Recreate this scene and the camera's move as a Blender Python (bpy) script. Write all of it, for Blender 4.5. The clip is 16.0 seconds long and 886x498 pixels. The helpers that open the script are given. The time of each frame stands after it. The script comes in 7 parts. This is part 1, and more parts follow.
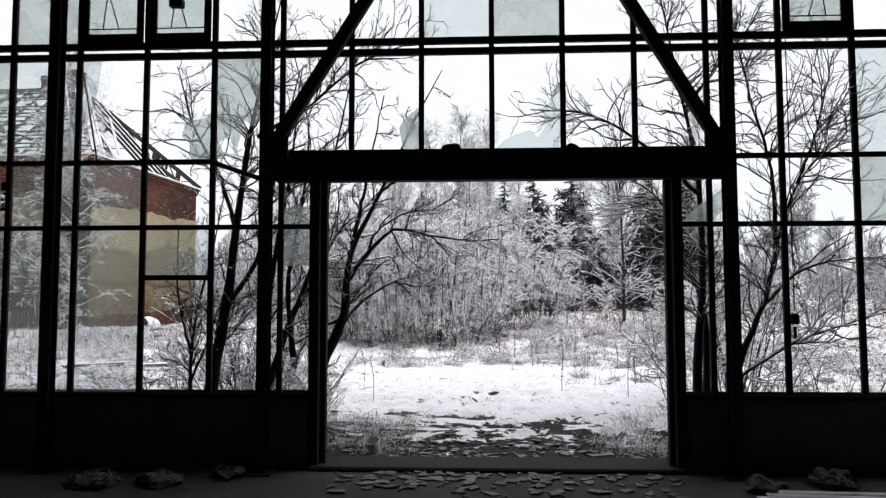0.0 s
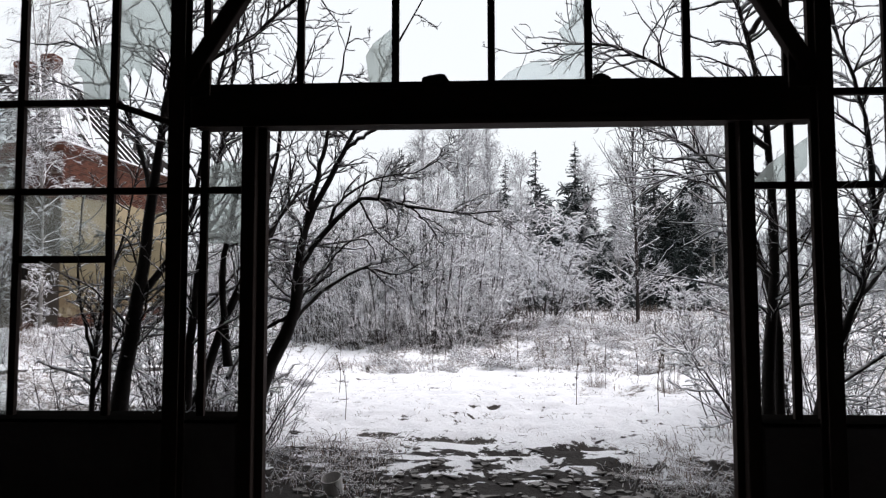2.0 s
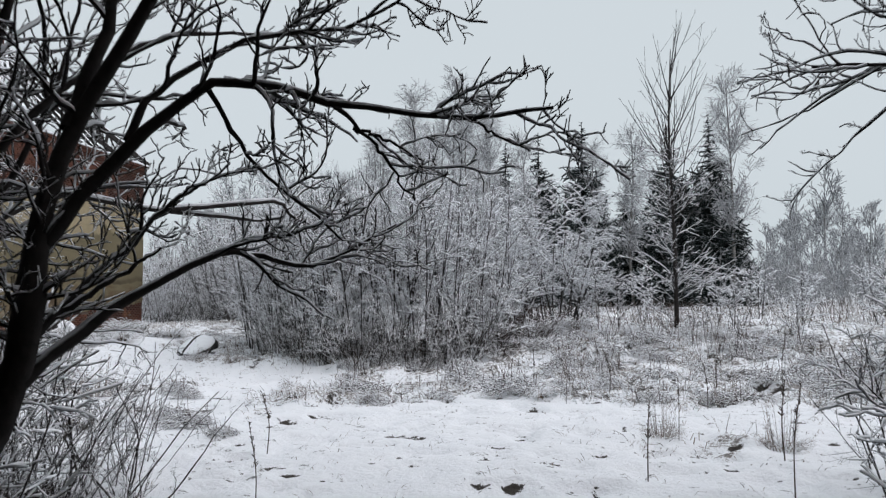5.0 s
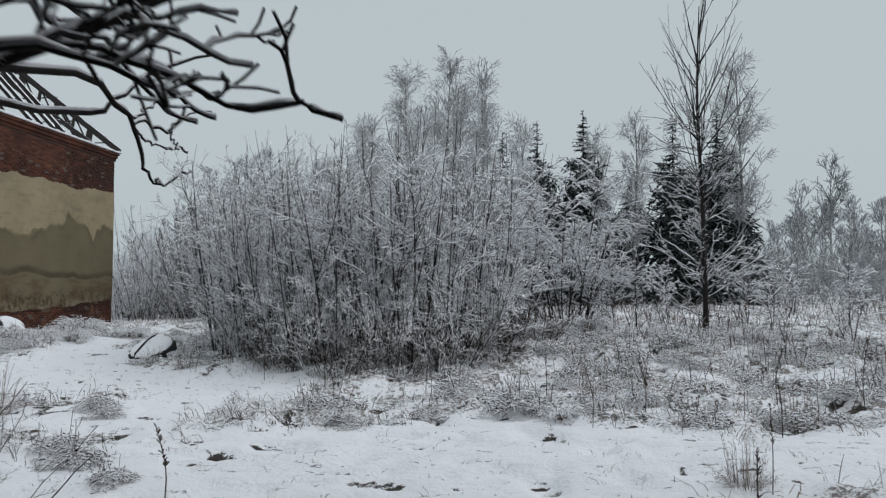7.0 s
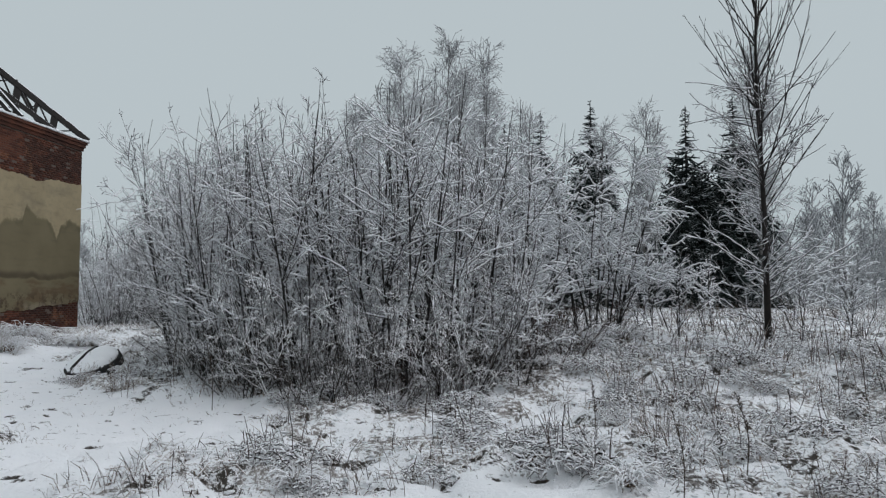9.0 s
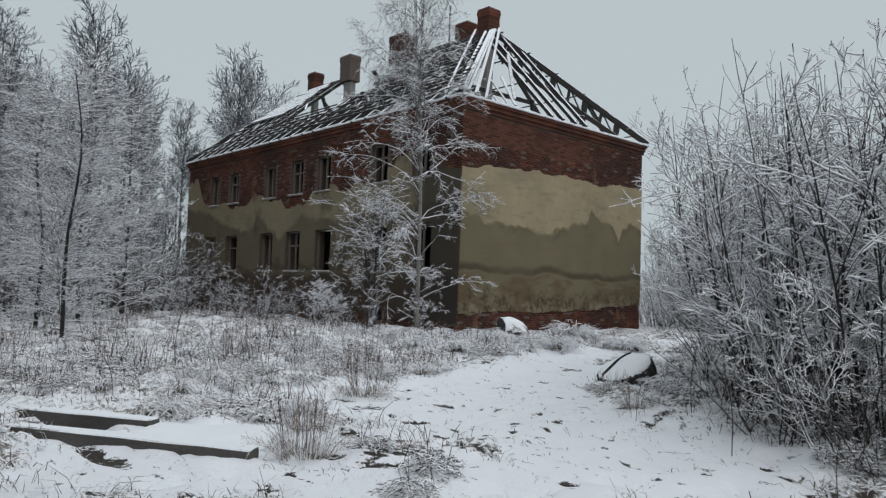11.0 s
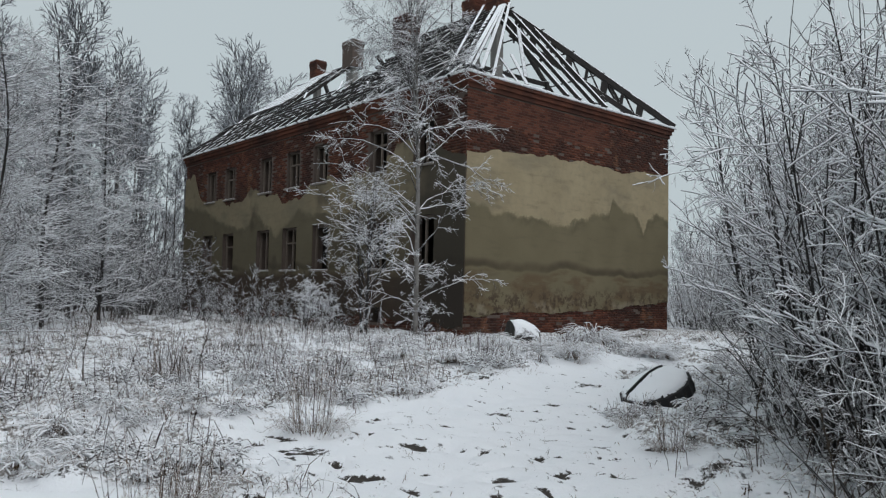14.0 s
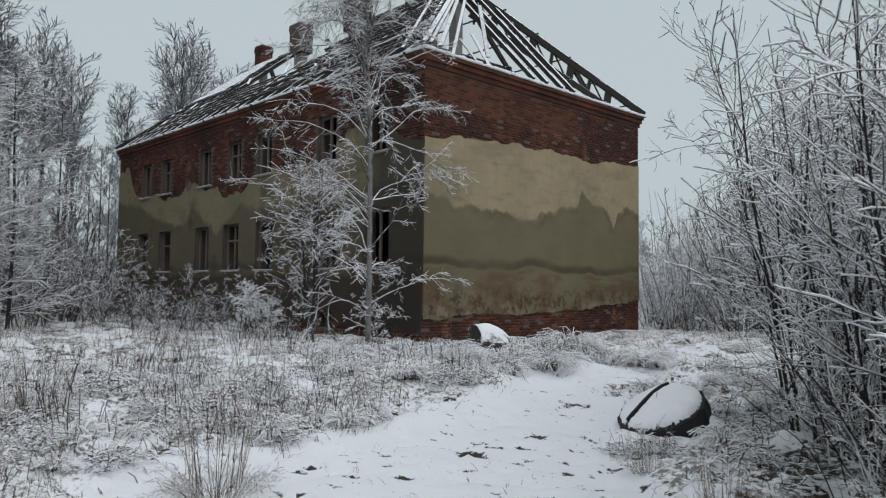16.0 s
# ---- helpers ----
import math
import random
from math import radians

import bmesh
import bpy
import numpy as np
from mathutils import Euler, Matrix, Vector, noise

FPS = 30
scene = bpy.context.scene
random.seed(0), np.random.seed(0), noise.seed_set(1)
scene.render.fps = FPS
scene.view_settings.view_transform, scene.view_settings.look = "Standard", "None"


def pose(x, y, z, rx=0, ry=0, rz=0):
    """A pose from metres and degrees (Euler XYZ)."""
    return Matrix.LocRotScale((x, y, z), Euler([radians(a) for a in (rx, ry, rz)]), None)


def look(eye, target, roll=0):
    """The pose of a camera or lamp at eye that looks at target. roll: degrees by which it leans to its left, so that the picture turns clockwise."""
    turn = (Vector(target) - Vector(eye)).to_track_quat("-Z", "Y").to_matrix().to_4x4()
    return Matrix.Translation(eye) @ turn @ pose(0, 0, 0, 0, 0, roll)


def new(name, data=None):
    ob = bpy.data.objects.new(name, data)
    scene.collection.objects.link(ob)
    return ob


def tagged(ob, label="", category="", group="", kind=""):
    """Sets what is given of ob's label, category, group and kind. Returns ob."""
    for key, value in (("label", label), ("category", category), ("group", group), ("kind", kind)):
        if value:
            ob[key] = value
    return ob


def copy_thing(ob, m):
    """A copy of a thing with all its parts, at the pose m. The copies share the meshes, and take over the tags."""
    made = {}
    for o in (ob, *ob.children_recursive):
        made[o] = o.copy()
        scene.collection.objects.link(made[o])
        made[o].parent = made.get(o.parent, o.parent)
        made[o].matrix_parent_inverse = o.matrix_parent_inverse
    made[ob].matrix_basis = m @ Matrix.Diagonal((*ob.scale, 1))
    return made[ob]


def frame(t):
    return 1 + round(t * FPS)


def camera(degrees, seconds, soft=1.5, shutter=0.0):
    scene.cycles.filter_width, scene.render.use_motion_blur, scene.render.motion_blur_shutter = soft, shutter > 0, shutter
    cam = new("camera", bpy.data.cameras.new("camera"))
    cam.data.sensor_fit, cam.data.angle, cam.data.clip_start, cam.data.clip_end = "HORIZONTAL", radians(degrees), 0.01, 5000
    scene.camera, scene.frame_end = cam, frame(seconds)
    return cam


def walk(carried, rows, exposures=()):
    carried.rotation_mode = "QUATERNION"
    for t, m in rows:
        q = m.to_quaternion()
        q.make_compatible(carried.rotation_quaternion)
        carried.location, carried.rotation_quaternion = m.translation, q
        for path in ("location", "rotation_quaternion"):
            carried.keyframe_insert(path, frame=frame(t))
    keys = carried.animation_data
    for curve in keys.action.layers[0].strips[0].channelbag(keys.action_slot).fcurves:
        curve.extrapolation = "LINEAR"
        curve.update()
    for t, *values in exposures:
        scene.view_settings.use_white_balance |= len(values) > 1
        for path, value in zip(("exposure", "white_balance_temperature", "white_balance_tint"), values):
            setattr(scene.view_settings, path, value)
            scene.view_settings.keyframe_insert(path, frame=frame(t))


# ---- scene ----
# camera: seconds, eye in metres, yaw, pitch and roll in degrees
cam = camera(62.1, 16.0, 1.25, 0.28)
ROWS = [
    (0, 0.062, -0.081, 1.453, 2.70, 3.87, -0.10),
    (0.5, 0.088, 0.373, 1.417, 2.76, 3.87, -0.10),
    (1, 0.103, 0.844, 1.368, 2.82, 3.90, -0.10),
    (1.5, 0.104, 1.357, 1.340, 2.76, 3.90, -0.10),
    (2, 0.109, 1.980, 1.367, 2.73, 3.90, -0.10),
    (2.5, 0.115, 2.677, 1.429, 2.76, 3.84, -0.10),
    (3, 0.141, 3.380, 1.484, 2.83, 3.92, 0.20),
    (3.5, 0.150, 4.055, 1.548, 2.79, 3.80, 0.45),
    (4, 0.122, 4.716, 1.545, 2.83, 3.82, 0.00),
    (4.5, 0.075, 5.290, 1.528, 2.66, 3.63, -0.25),
    (5, 0.031, 5.820, 1.485, 2.50, 3.41, -0.45),
    (7.5, -0.053, 8.716, 1.392, 1.92, 3.33, -0.20),
    (8, -0.105, 9.351, 1.399, 1.81, 3.35, -0.20),
    (8.5, -0.154, 10.034, 1.387, 1.78, 3.47, -0.20),
    (9, -0.208, 10.700, 1.387, 1.72, 3.53, -0.20),
    (9.5, -0.273, 11.325, 1.390, 1.87, 3.64, -0.20),
    (9.6, -0.275, 11.432, 1.390, 3.97, 3.63, 0.10),
    (9.7, -0.283, 11.543, 1.391, 7.90, 3.60, 0.40),
    (9.8, -0.292, 11.651, 1.392, 12.50, 3.63, 0.70),
    (9.9, -0.300, 11.758, 1.392, 19.10, 3.78, 1.00),
    (10, -0.309, 11.862, 1.393, 25.10, 3.60, 1.30),
    (10.1, -0.317, 11.964, 1.394, 29.50, 3.60, 1.60),
    (10.2, -0.326, 12.063, 1.395, 33.41, 3.58, 1.63),
    (10.6, -0.367, 12.440, 1.399, 41.20, 3.40, 1.85),
    (11.1, -0.434, 12.868, 1.404, 45.20, 3.25, 1.95),
    (11.7, -0.554, 13.328, 1.410, 46.45, 3.17, 1.95),
    (12.3, -0.729, 13.738, 1.418, 46.54, 3.15, 1.90),
    (12.5, -0.810, 13.866, 1.418, 46.54, 3.15, 1.80),
    (13, -1.051, 14.184, 1.424, 46.60, 3.15, 1.60),
    (13.5, -1.347, 14.469, 1.428, 46.60, 3.15, 1.50),
    (14, -1.661, 14.781, 1.439, 46.40, 3.12, 1.30),
    (14.5, -1.991, 15.098, 1.457, 44.27, 3.10, 1.20),
    (15, -2.308, 15.402, 1.461, 43.03, 3.10, 0.90),
    (15.5, -2.622, 15.715, 1.464, 43.05, 3.10, 0.80),
    (16, -3.063, 16.140, 1.477, 43.03, 3.10, 0.70),
]
EXPOSURES = [(0, 0.86, 6640, 25), (2.0, 0.82, 6620, 25), (3.0, 0.66, 6560, 25), (3.5, 0.56, 6530, 25), (4.5, 0.37, 6430, 22), (5.2, 0.23, 6360, 20), (7.3, -0.09, 6300, 17), (10.2, -0.08, 6300, 17), (12.3, -0.02, 6290, 16), (16, -0.02, 6290, 16)]
walk(cam, [(t, pose(x, y, z, 90 + pitch, 0, yaw) @ pose(0, 0, 0, 0, 0, roll)) for t, x, y, z, yaw, pitch, roll in ROWS], EXPOSURES)

# ---- world and sun: flat winter overcast ----
world = bpy.data.worlds.new("overcast")
scene.world = world
world.use_nodes = True
wn, wl = world.node_tree.nodes, world.node_tree.links
wn.clear()
sky = wn.new("ShaderNodeTexSky")
sky.sky_type = "NISHITA"
sky.sun_disc = False
sky.sun_elevation, sky.sun_rotation = radians(60), radians(130)
sky.air_density, sky.dust_density, sky.ozone_density = 1.0, 6.0, 1.0
grey = wn.new("ShaderNodeHueSaturation")
grey.inputs["Saturation"].default_value = 0.10
grey.inputs["Value"].default_value = 0.07
cloud = wn.new("ShaderNodeMix")
cloud.data_type = "RGBA"
cloud.inputs["Factor"].default_value = 0.85
cloud.inputs["B"].default_value = (0.550, 0.645, 0.635, 1)
back = wn.new("ShaderNodeBackground")
back.inputs["Strength"].default_value = 1.0
wout = wn.new("ShaderNodeOutputWorld")
wl.new(sky.outputs["Color"], grey.inputs["Color"])
wl.new(grey.outputs["Color"], cloud.inputs["A"])
wl.new(cloud.outputs["Result"], back.inputs["Color"])
wl.new(back.outputs["Background"], wout.inputs["Surface"])

sun_data = bpy.data.lights.new("sun", "SUN")
sun_data.energy, sun_data.angle, sun_data.color = 1.10, radians(70), (1.0, 0.98, 0.95)
sun = new("sun", sun_data)
sun.matrix_world = look((30, 9, 42), (0, 15, 0))


# ---- materials ----
SNOW = (0.85, 0.875, 0.90)


class Nodes:
    """A node material with a Principled shader."""

    def __init__(self, name, rough=0.9, metal=0.0, spec=0.3):
        self.m = bpy.data.materials.new(name)
        self.m.use_nodes = True
        self.t = self.m.node_tree
        self.b = self.t.nodes["Principled BSDF"]
        self.b.inputs["Roughness"].default_value = rough
        self.b.inputs["Metallic"].default_value = metal
        self.b.inputs["Specular IOR Level"].default_value = spec
        self.co = self.node("ShaderNodeTexCoord").outputs["Object"]

    def node(self, kind, **props):
        n = self.t.nodes.new(kind)
        for key, value in props.items():
            if key == "operation":
                n.operation = value
            elif key == "data_type":
                n.data_type = value
            elif key == "clamp":
                n.clamp = value
        return n

    def put(self, socket, value):
        if isinstance(value, (int, float)):
            socket.default_value = value
        elif isinstance(value, tuple):
            socket.default_value = (*value, 1) if len(value) == 3 and len(socket.default_value) == 4 else value
        else:
            self.t.links.new(value, socket)

    def noise(self, scale, detail=4, rough=0.55, co=None, stretch=None, distort=0.0):
        n = self.node("ShaderNodeTexNoise")
        n.inputs["Scale"].default_value = scale
        n.inputs["Detail"].default_value = detail
        n.inputs["Roughness"].default_value = rough
        n.inputs["Distortion"].default_value = distort
        co = co or self.co
        if stretch:
            mp = self.node("ShaderNodeMapping")
            mp.inputs["Scale"].default_value = stretch
            self.t.links.new(co, mp.inputs["Vector"])
            co = mp.outputs["Vector"]
        self.t.links.new(co, n.inputs["Vector"])
        return n.outputs["Fac"]

    def ramp(self, x, lo, hi, a=0.0, b=1.0):
        n = self.node("ShaderNodeMapRange")
        n.interpolation_type = "SMOOTHSTEP"
        self.put(n.inputs["Value"], x)
        for key, v in (("From Min", lo), ("From Max", hi), ("To Min", a), ("To Max", b)):
            n.inputs[key].default_value = v
        return n.outputs["Result"]

    def math(self, op, a, b=0.0):
        n = self.node("ShaderNodeMath", operation=op)
        self.put(n.inputs[0], a)
        self.put(n.inputs[1], b)
        return n.outputs["Value"]

    def profile(self, x, length, stops):
        """A height that follows a line of (place, height) stops along x."""
        n = self.node("ShaderNodeValToRGB")
        e = n.color_ramp.elements
        while len(e) < len(stops):
            e.new(0.5)
        for slot, (at, height) in zip(e, stops):
            slot.position, slot.color = at / length, (height / 10, height / 10, height / 10, 1)
        self.put(n.inputs["Fac"], self.math("DIVIDE", x, length))
        return self.math("MULTIPLY", n.outputs["Color"], 10.0)

    def mix(self, f, a, b):
        n = self.node("ShaderNodeMix", data_type="RGBA")
        self.put(n.inputs["Factor"], f)
        self.put(n.inputs["A"], a)
        self.put(n.inputs["B"], b)
        return n.outputs["Result"]

    def axis(self, name, co=None):
        n = self.node("ShaderNodeSeparateXYZ")
        self.t.links.new(co or self.co, n.inputs["Vector"])
        return n.outputs[name]

    def up(self):
        """How far the surface faces upwards."""
        g = self.node("ShaderNodeNewGeometry")
        return self.axis("Z", g.outputs["Normal"])

    def random(self):
        return self.node("ShaderNodeObjectInfo").outputs["Random"]

    def island(self):
        return self.node("ShaderNodeNewGeometry").outputs["Random Per Island"]

    def colour(self, value):
        self.put(self.b.inputs["Base Color"], value)

    def bump(self, height, strength=0.4, dist=0.02):
        n = self.node("ShaderNodeBump")
        n.inputs["Strength"].default_value = strength
        n.inputs["Distance"].default_value = dist
        self.t.links.new(height, n.inputs["Height"])
        self.t.links.new(n.outputs["Normal"], self.b.inputs["Normal"])


def bark_material(name, dark, light, frost_lo, frost_hi, frost=SNOW, scale=30.0, rime=0.0):
    """Bark with snow lying on whatever faces up; rime is frost on all sides."""
    n = Nodes(name, 0.9)
    grain = n.noise(scale, 4)
    col = n.mix(grain, dark, light)
    patch = n.noise(scale * 0.25, 3)
    lift = n.math("ADD", n.up(), n.math("MULTIPLY", n.math("SUBTRACT", patch, 0.5), 1.1))
    f = n.ramp(lift, frost_lo, frost_hi)
    if rime:
        f = n.math("MAXIMUM", f, n.ramp(n.noise(scale * 0.6, 2), 0.5 - rime, 1.0 - rime, 0.0, 0.85))
    n.colour(n.mix(f, col, frost))
    n.bump(grain, 0.5, 0.01)
    return n.m


BARK_APPLE = bark_material("dark_wet_bark", (0.012, 0.010, 0.010), (0.042, 0.035, 0.032), 0.50, 0.9, scale=25)
TWIG_APPLE = bark_material("dark_twig_with_snow", (0.020, 0.017, 0.017), (0.050, 0.043, 0.040), -0.02, 0.40, scale=20)
BARK_SHRUB = bark_material("grey_shrub_bark", (0.015, 0.014, 0.014), (0.048, 0.043, 0.041), 0.40, 0.9, scale=20)
TWIG_FROST = bark_material("frosted_twig", (0.035, 0.031, 0.030), (0.10, 0.09, 0.086), -0.15, 0.20, frost=(0.92, 0.94, 0.96), scale=12, rime=0.12)
TWIG_SPRAY = bark_material("rimed_birch_spray", (0.030, 0.026, 0.025), (0.085, 0.074, 0.068), 0.0, 0.35, frost=(0.88, 0.90, 0.92), scale=12, rime=0.06)
TWIG_SNOW = bark_material("snow_laden_twig", (0.045, 0.040, 0.039), (0.12, 0.11, 0.105), -0.36, 0.04, frost=(0.95, 0.96, 0.98), scale=12, rime=0.10)
TWIG_DARK = bark_material("dark_twig_under_snow", (0.036, 0.031, 0.031), (0.105, 0.093, 0.092), -0.10, 0.45, scale=14)
TWIG_RUST = bark_material("red_brown_twig", (0.030, 0.016, 0.013), (0.085, 0.045, 0.034), 0.55, 1.0, scale=14)
# rimed twigs lightened further: background haze is mixed into this colour
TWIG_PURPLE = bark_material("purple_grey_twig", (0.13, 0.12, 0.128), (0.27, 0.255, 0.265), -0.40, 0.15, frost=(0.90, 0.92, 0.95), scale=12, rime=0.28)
TWIG_WILD = bark_material("dim_woodland_twig", (0.045, 0.043, 0.046), (0.11, 0.105, 0.11), 0.10, 0.60, scale=12)
# birch twigs made paler, as haze painted into the base colour
TWIG_BIRCH = bark_material("hazed_birch_twig", (0.22, 0.212, 0.218), (0.33, 0.32, 0.328), -0.2, 0.35, frost=(0.62, 0.64, 0.66), scale=5, rime=0.22)
TWIG_BROWN = bark_material("brown_twig_dusted", (0.020, 0.014, 0.011), (0.070, 0.051, 0.039), 0.35, 0.85, scale=12)
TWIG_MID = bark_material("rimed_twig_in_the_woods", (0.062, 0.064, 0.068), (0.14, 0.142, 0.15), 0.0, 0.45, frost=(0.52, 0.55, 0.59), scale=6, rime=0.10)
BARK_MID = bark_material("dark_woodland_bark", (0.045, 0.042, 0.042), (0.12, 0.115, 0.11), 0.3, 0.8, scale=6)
# far twigs and bark: rime, plus distance haze put into paler colours
TWIG_FAR = bark_material("rime_and_haze_twig", (0.13, 0.129, 0.132), (0.22, 0.219, 0.222), -0.25, 0.35, frost=(0.52, 0.54, 0.56), scale=5, rime=0.22)
BARK_FAR = bark_material("rime_and_haze_bark", (0.16, 0.155, 0.15), (0.34, 0.33, 0.325), 0.1, 0.7, scale=6, rime=0.15)
BARK_BIRCH = bark_material("birch_bark", (0.05, 0.046, 0.044), (0.36, 0.345, 0.325), 0.4, 0.9, scale=7)
NEEDLES = bark_material("spruce_needles", (0.006, 0.011, 0.011), (0.018, 0.028, 0.025), 0.66, 1.2, frost=(0.62, 0.66, 0.69), scale=4)


def snow_material():
    n = Nodes("snow", 0.75, spec=0.25)
    big, fine = n.noise(0.6, 3), n.noise(35.0, 5, 0.65)
    n.colour(n.mix(big, (0.82, 0.845, 0.875), (0.89, 0.905, 0.925)))
    n.b.inputs["Subsurface Weight"].default_value = 0.0
    n.bump(n.math("ADD", fine, n.noise(7.0, 4)), 0.35, 0.02)
    return n.m


SNOW_MAT = snow_material()


def branch_snow_material():
    n = Nodes("snow_on_branches", 0.8, spec=0.2)
    n.colour(n.mix(n.noise(6.0, 3), (0.80, 0.82, 0.85), (0.95, 0.96, 0.98)))
    return n.m


BRANCH_SNOW = branch_snow_material()


def ground_material():
    """Snow over dead grass, with bare dark soil near the gate and thin spots."""
    n = Nodes("snowy_ground", 0.85, spec=0.2)
    fine, mid, big = n.noise(22.0, 5, 0.65), n.noise(3.2, 5, 0.6), n.noise(0.55, 3)
    snow = n.mix(n.noise(1.5, 3), (0.81, 0.835, 0.87), (0.89, 0.905, 0.925))
    soil = n.mix(fine, (0.010, 0.009, 0.009), (0.050, 0.044, 0.040))
    straw = n.mix(n.noise(14.0, 5, 0.7), (0.045, 0.035, 0.028), (0.25, 0.205, 0.165))
    attr = n.node("ShaderNodeAttribute")
    attr.attribute_name = "weeds"
    weeds = attr.outputs["Fac"]
    # thin snow among the weeds
    thin = n.math("ADD", n.math("MULTIPLY", weeds, n.ramp(n.noise(1.3, 3), 0.35, 0.62, 0.17, 0.29)), n.math("SUBTRACT", n.noise(15.0, 7, 0.78), 0.60))
    under = n.mix(n.ramp(thin, 0.20, 0.34), straw, soil)
    col = n.mix(n.ramp(thin, 0.14, 0.20, 0.0, 0.85), snow, under)
    # spots where the snow has sunk through to black litter, and shade painted at the pit beams
    holes = n.node("ShaderNodeAttribute")
    holes.attribute_name = "bare"
    gone = n.math("ADD", holes.outputs["Fac"], n.math("MULTIPLY", n.math("SUBTRACT", n.noise(13.0, 6, 0.75), 0.5), 2.2))
    col = n.mix(n.ramp(gone, 0.62, 0.74), col, n.mix(fine, (0.018, 0.016, 0.014), (0.080, 0.070, 0.060)))
    # pits and specks of litter in the smooth snow
    pit = n.noise(6.5, 3, 0.5, stretch=(0.8, 1.3, 1))
    col = n.mix(n.math("MULTIPLY", n.ramp(pit, 0.655, 0.70), n.ramp(n.noise(30.0, 3), 0.40, 0.58, 0.0, 0.85)), col, soil)
    # trodden spots
    spot = n.math("SUBTRACT", n.math("ADD", n.math("MULTIPLY", mid, 0.55), n.math("MULTIPLY", fine, 0.45)), n.math("MULTIPLY", big, 0.1))
    col = n.mix(n.ramp(spot, 0.56, 0.62, 0.0, 0.8), col, soil)
    # bare strip before the gate
    y = n.axis("Y")
    edge = n.math("ADD", n.math("SUBTRACT", 9.35, y), n.math("MULTIPLY", n.math("ADD", n.math("SUBTRACT", n.noise(0.9, 4, 0.6, stretch=(0.7, 1.6, 1)), 0.5), n.math("MULTIPLY", n.math("SUBTRACT", n.noise(3.4, 4, 0.65, stretch=(0.7, 1.3, 1)), 0.5), 1.3)), 4.2))
    col = n.mix(n.ramp(edge, -0.12, 0.12), col, soil)
    n.colour(col)
    n.bump(n.math("ADD", fine, n.math("ADD", n.math("MULTIPLY", mid, 1.5), n.noise(9.0, 4, 0.6))), 0.5, 0.05)
    return n.m


GROUND = ground_material()


def plain_material(name, a, b, scale=8.0, rough=0.8, metal=0.0, bump=0.3, snow=None, stretch=None, spec=0.3, vary=0.0):
    n = Nodes(name, rough, metal, spec)
    f = n.noise(scale, 5, 0.6, stretch=stretch)
    g = n.noise(scale * 6, 4, 0.6, stretch=stretch)
    col = n.mix(n.math("ADD", n.math("MULTIPLY", f, 0.6), n.math("MULTIPLY", g, 0.4)), a, b)
    if vary:
        col = n.mix(n.math("MULTIPLY", n.random(), vary), col, tuple(c * 0.35 for c in a))
    if snow is not None:
        lift = n.math("ADD", n.up(), n.math("MULTIPLY", n.math("SUBTRACT", f, 0.5), 0.6))
        col = n.mix(n.ramp(lift, snow, snow + 0.25), col, SNOW)
    n.colour(col)
    n.bump(g, bump, 0.01)
    return n.m


STEEL = plain_material("rusty_dark_steel", (0.026, 0.020, 0.018), (0.070, 0.048, 0.042), 9, 0.85, 0.1, spec=0.15)
DARK_WALL = plain_material("sooty_plaster", (0.10, 0.09, 0.088), (0.22, 0.20, 0.195), 3, 0.95)
# near-black and without gloss, so the sill's top hardly shows
SILL_BLACK = plain_material("black_sill", (0.003, 0.003, 0.003), (0.010, 0.009, 0.008), 6, 1.0, spec=0.0)
HALL_FLOOR = plain_material("dirty_concrete_floor", (0.04, 0.037, 0.035), (0.12, 0.11, 0.104), 2.5, 0.9, bump=0.6)
CONCRETE = plain_material("weathered_concrete", (0.09, 0.085, 0.08), (0.20, 0.19, 0.175), 5, 0.9, bump=0.5)
SHARD_MAT = plain_material("broken_tile", (0.13, 0.125, 0.118), (0.34, 0.33, 0.315), 10, 0.6, vary=0.75)
THRESHOLD = plain_material("mossy_dark_concrete", (0.012, 0.012, 0.009), (0.042, 0.040, 0.032), 5, 0.9, bump=0.6)
PALE_PLASTER = plain_material("pale_chimney_plaster", (0.13, 0.122, 0.115), (0.30, 0.29, 0.27), 4, 0.95)
ROOF_WOOD = plain_material("charred_roof_timber", (0.014, 0.013, 0.013), (0.050, 0.045, 0.042), 12, 0.9, snow=0.22, stretch=(1, 1, 6))
BOARD_SNOW = plain_material("roof_boards_under_snow", (0.05, 0.046, 0.044), (0.12, 0.11, 0.105), 3, 0.9, snow=0.50)
GREY_WOOD = plain_material("weathered_grey_timber", (0.035, 0.032, 0.03), (0.15, 0.14, 0.13), 6, 0.9, snow=0.45, stretch=(0.6, 8, 8))
RUBBER = plain_material("old_rubber", (0.012, 0.012, 0.013), (0.035, 0.034, 0.034), 12, 0.8)
STONE = plain_material("dark_field_stone", (0.02, 0.019, 0.018), (0.085, 0.078, 0.072), 6, 0.9, snow=0.12)
WHITE_POT = plain_material("dirty_white_enamel", (0.45, 0.44, 0.42), (0.72, 0.71, 0.69), 14, 0.5)
WINDOW_WOOD = plain_material("peeling_window_paint", (0.09, 0.07, 0.055), (0.22, 0.18, 0.15), 10, 0.8)
SILL_MAT = plain_material("snowy_window_sill", (0.20, 0.18, 0.16), (0.34, 0.31, 0.28), 10, 0.9, snow=0.5)
# darkness of the rooms, put into the colour of their inner surfaces
VOID = plain_material("dark_room_fill", (0.03, 0.026, 0.023), (0.07, 0.06, 0.052), 2, 0.95)


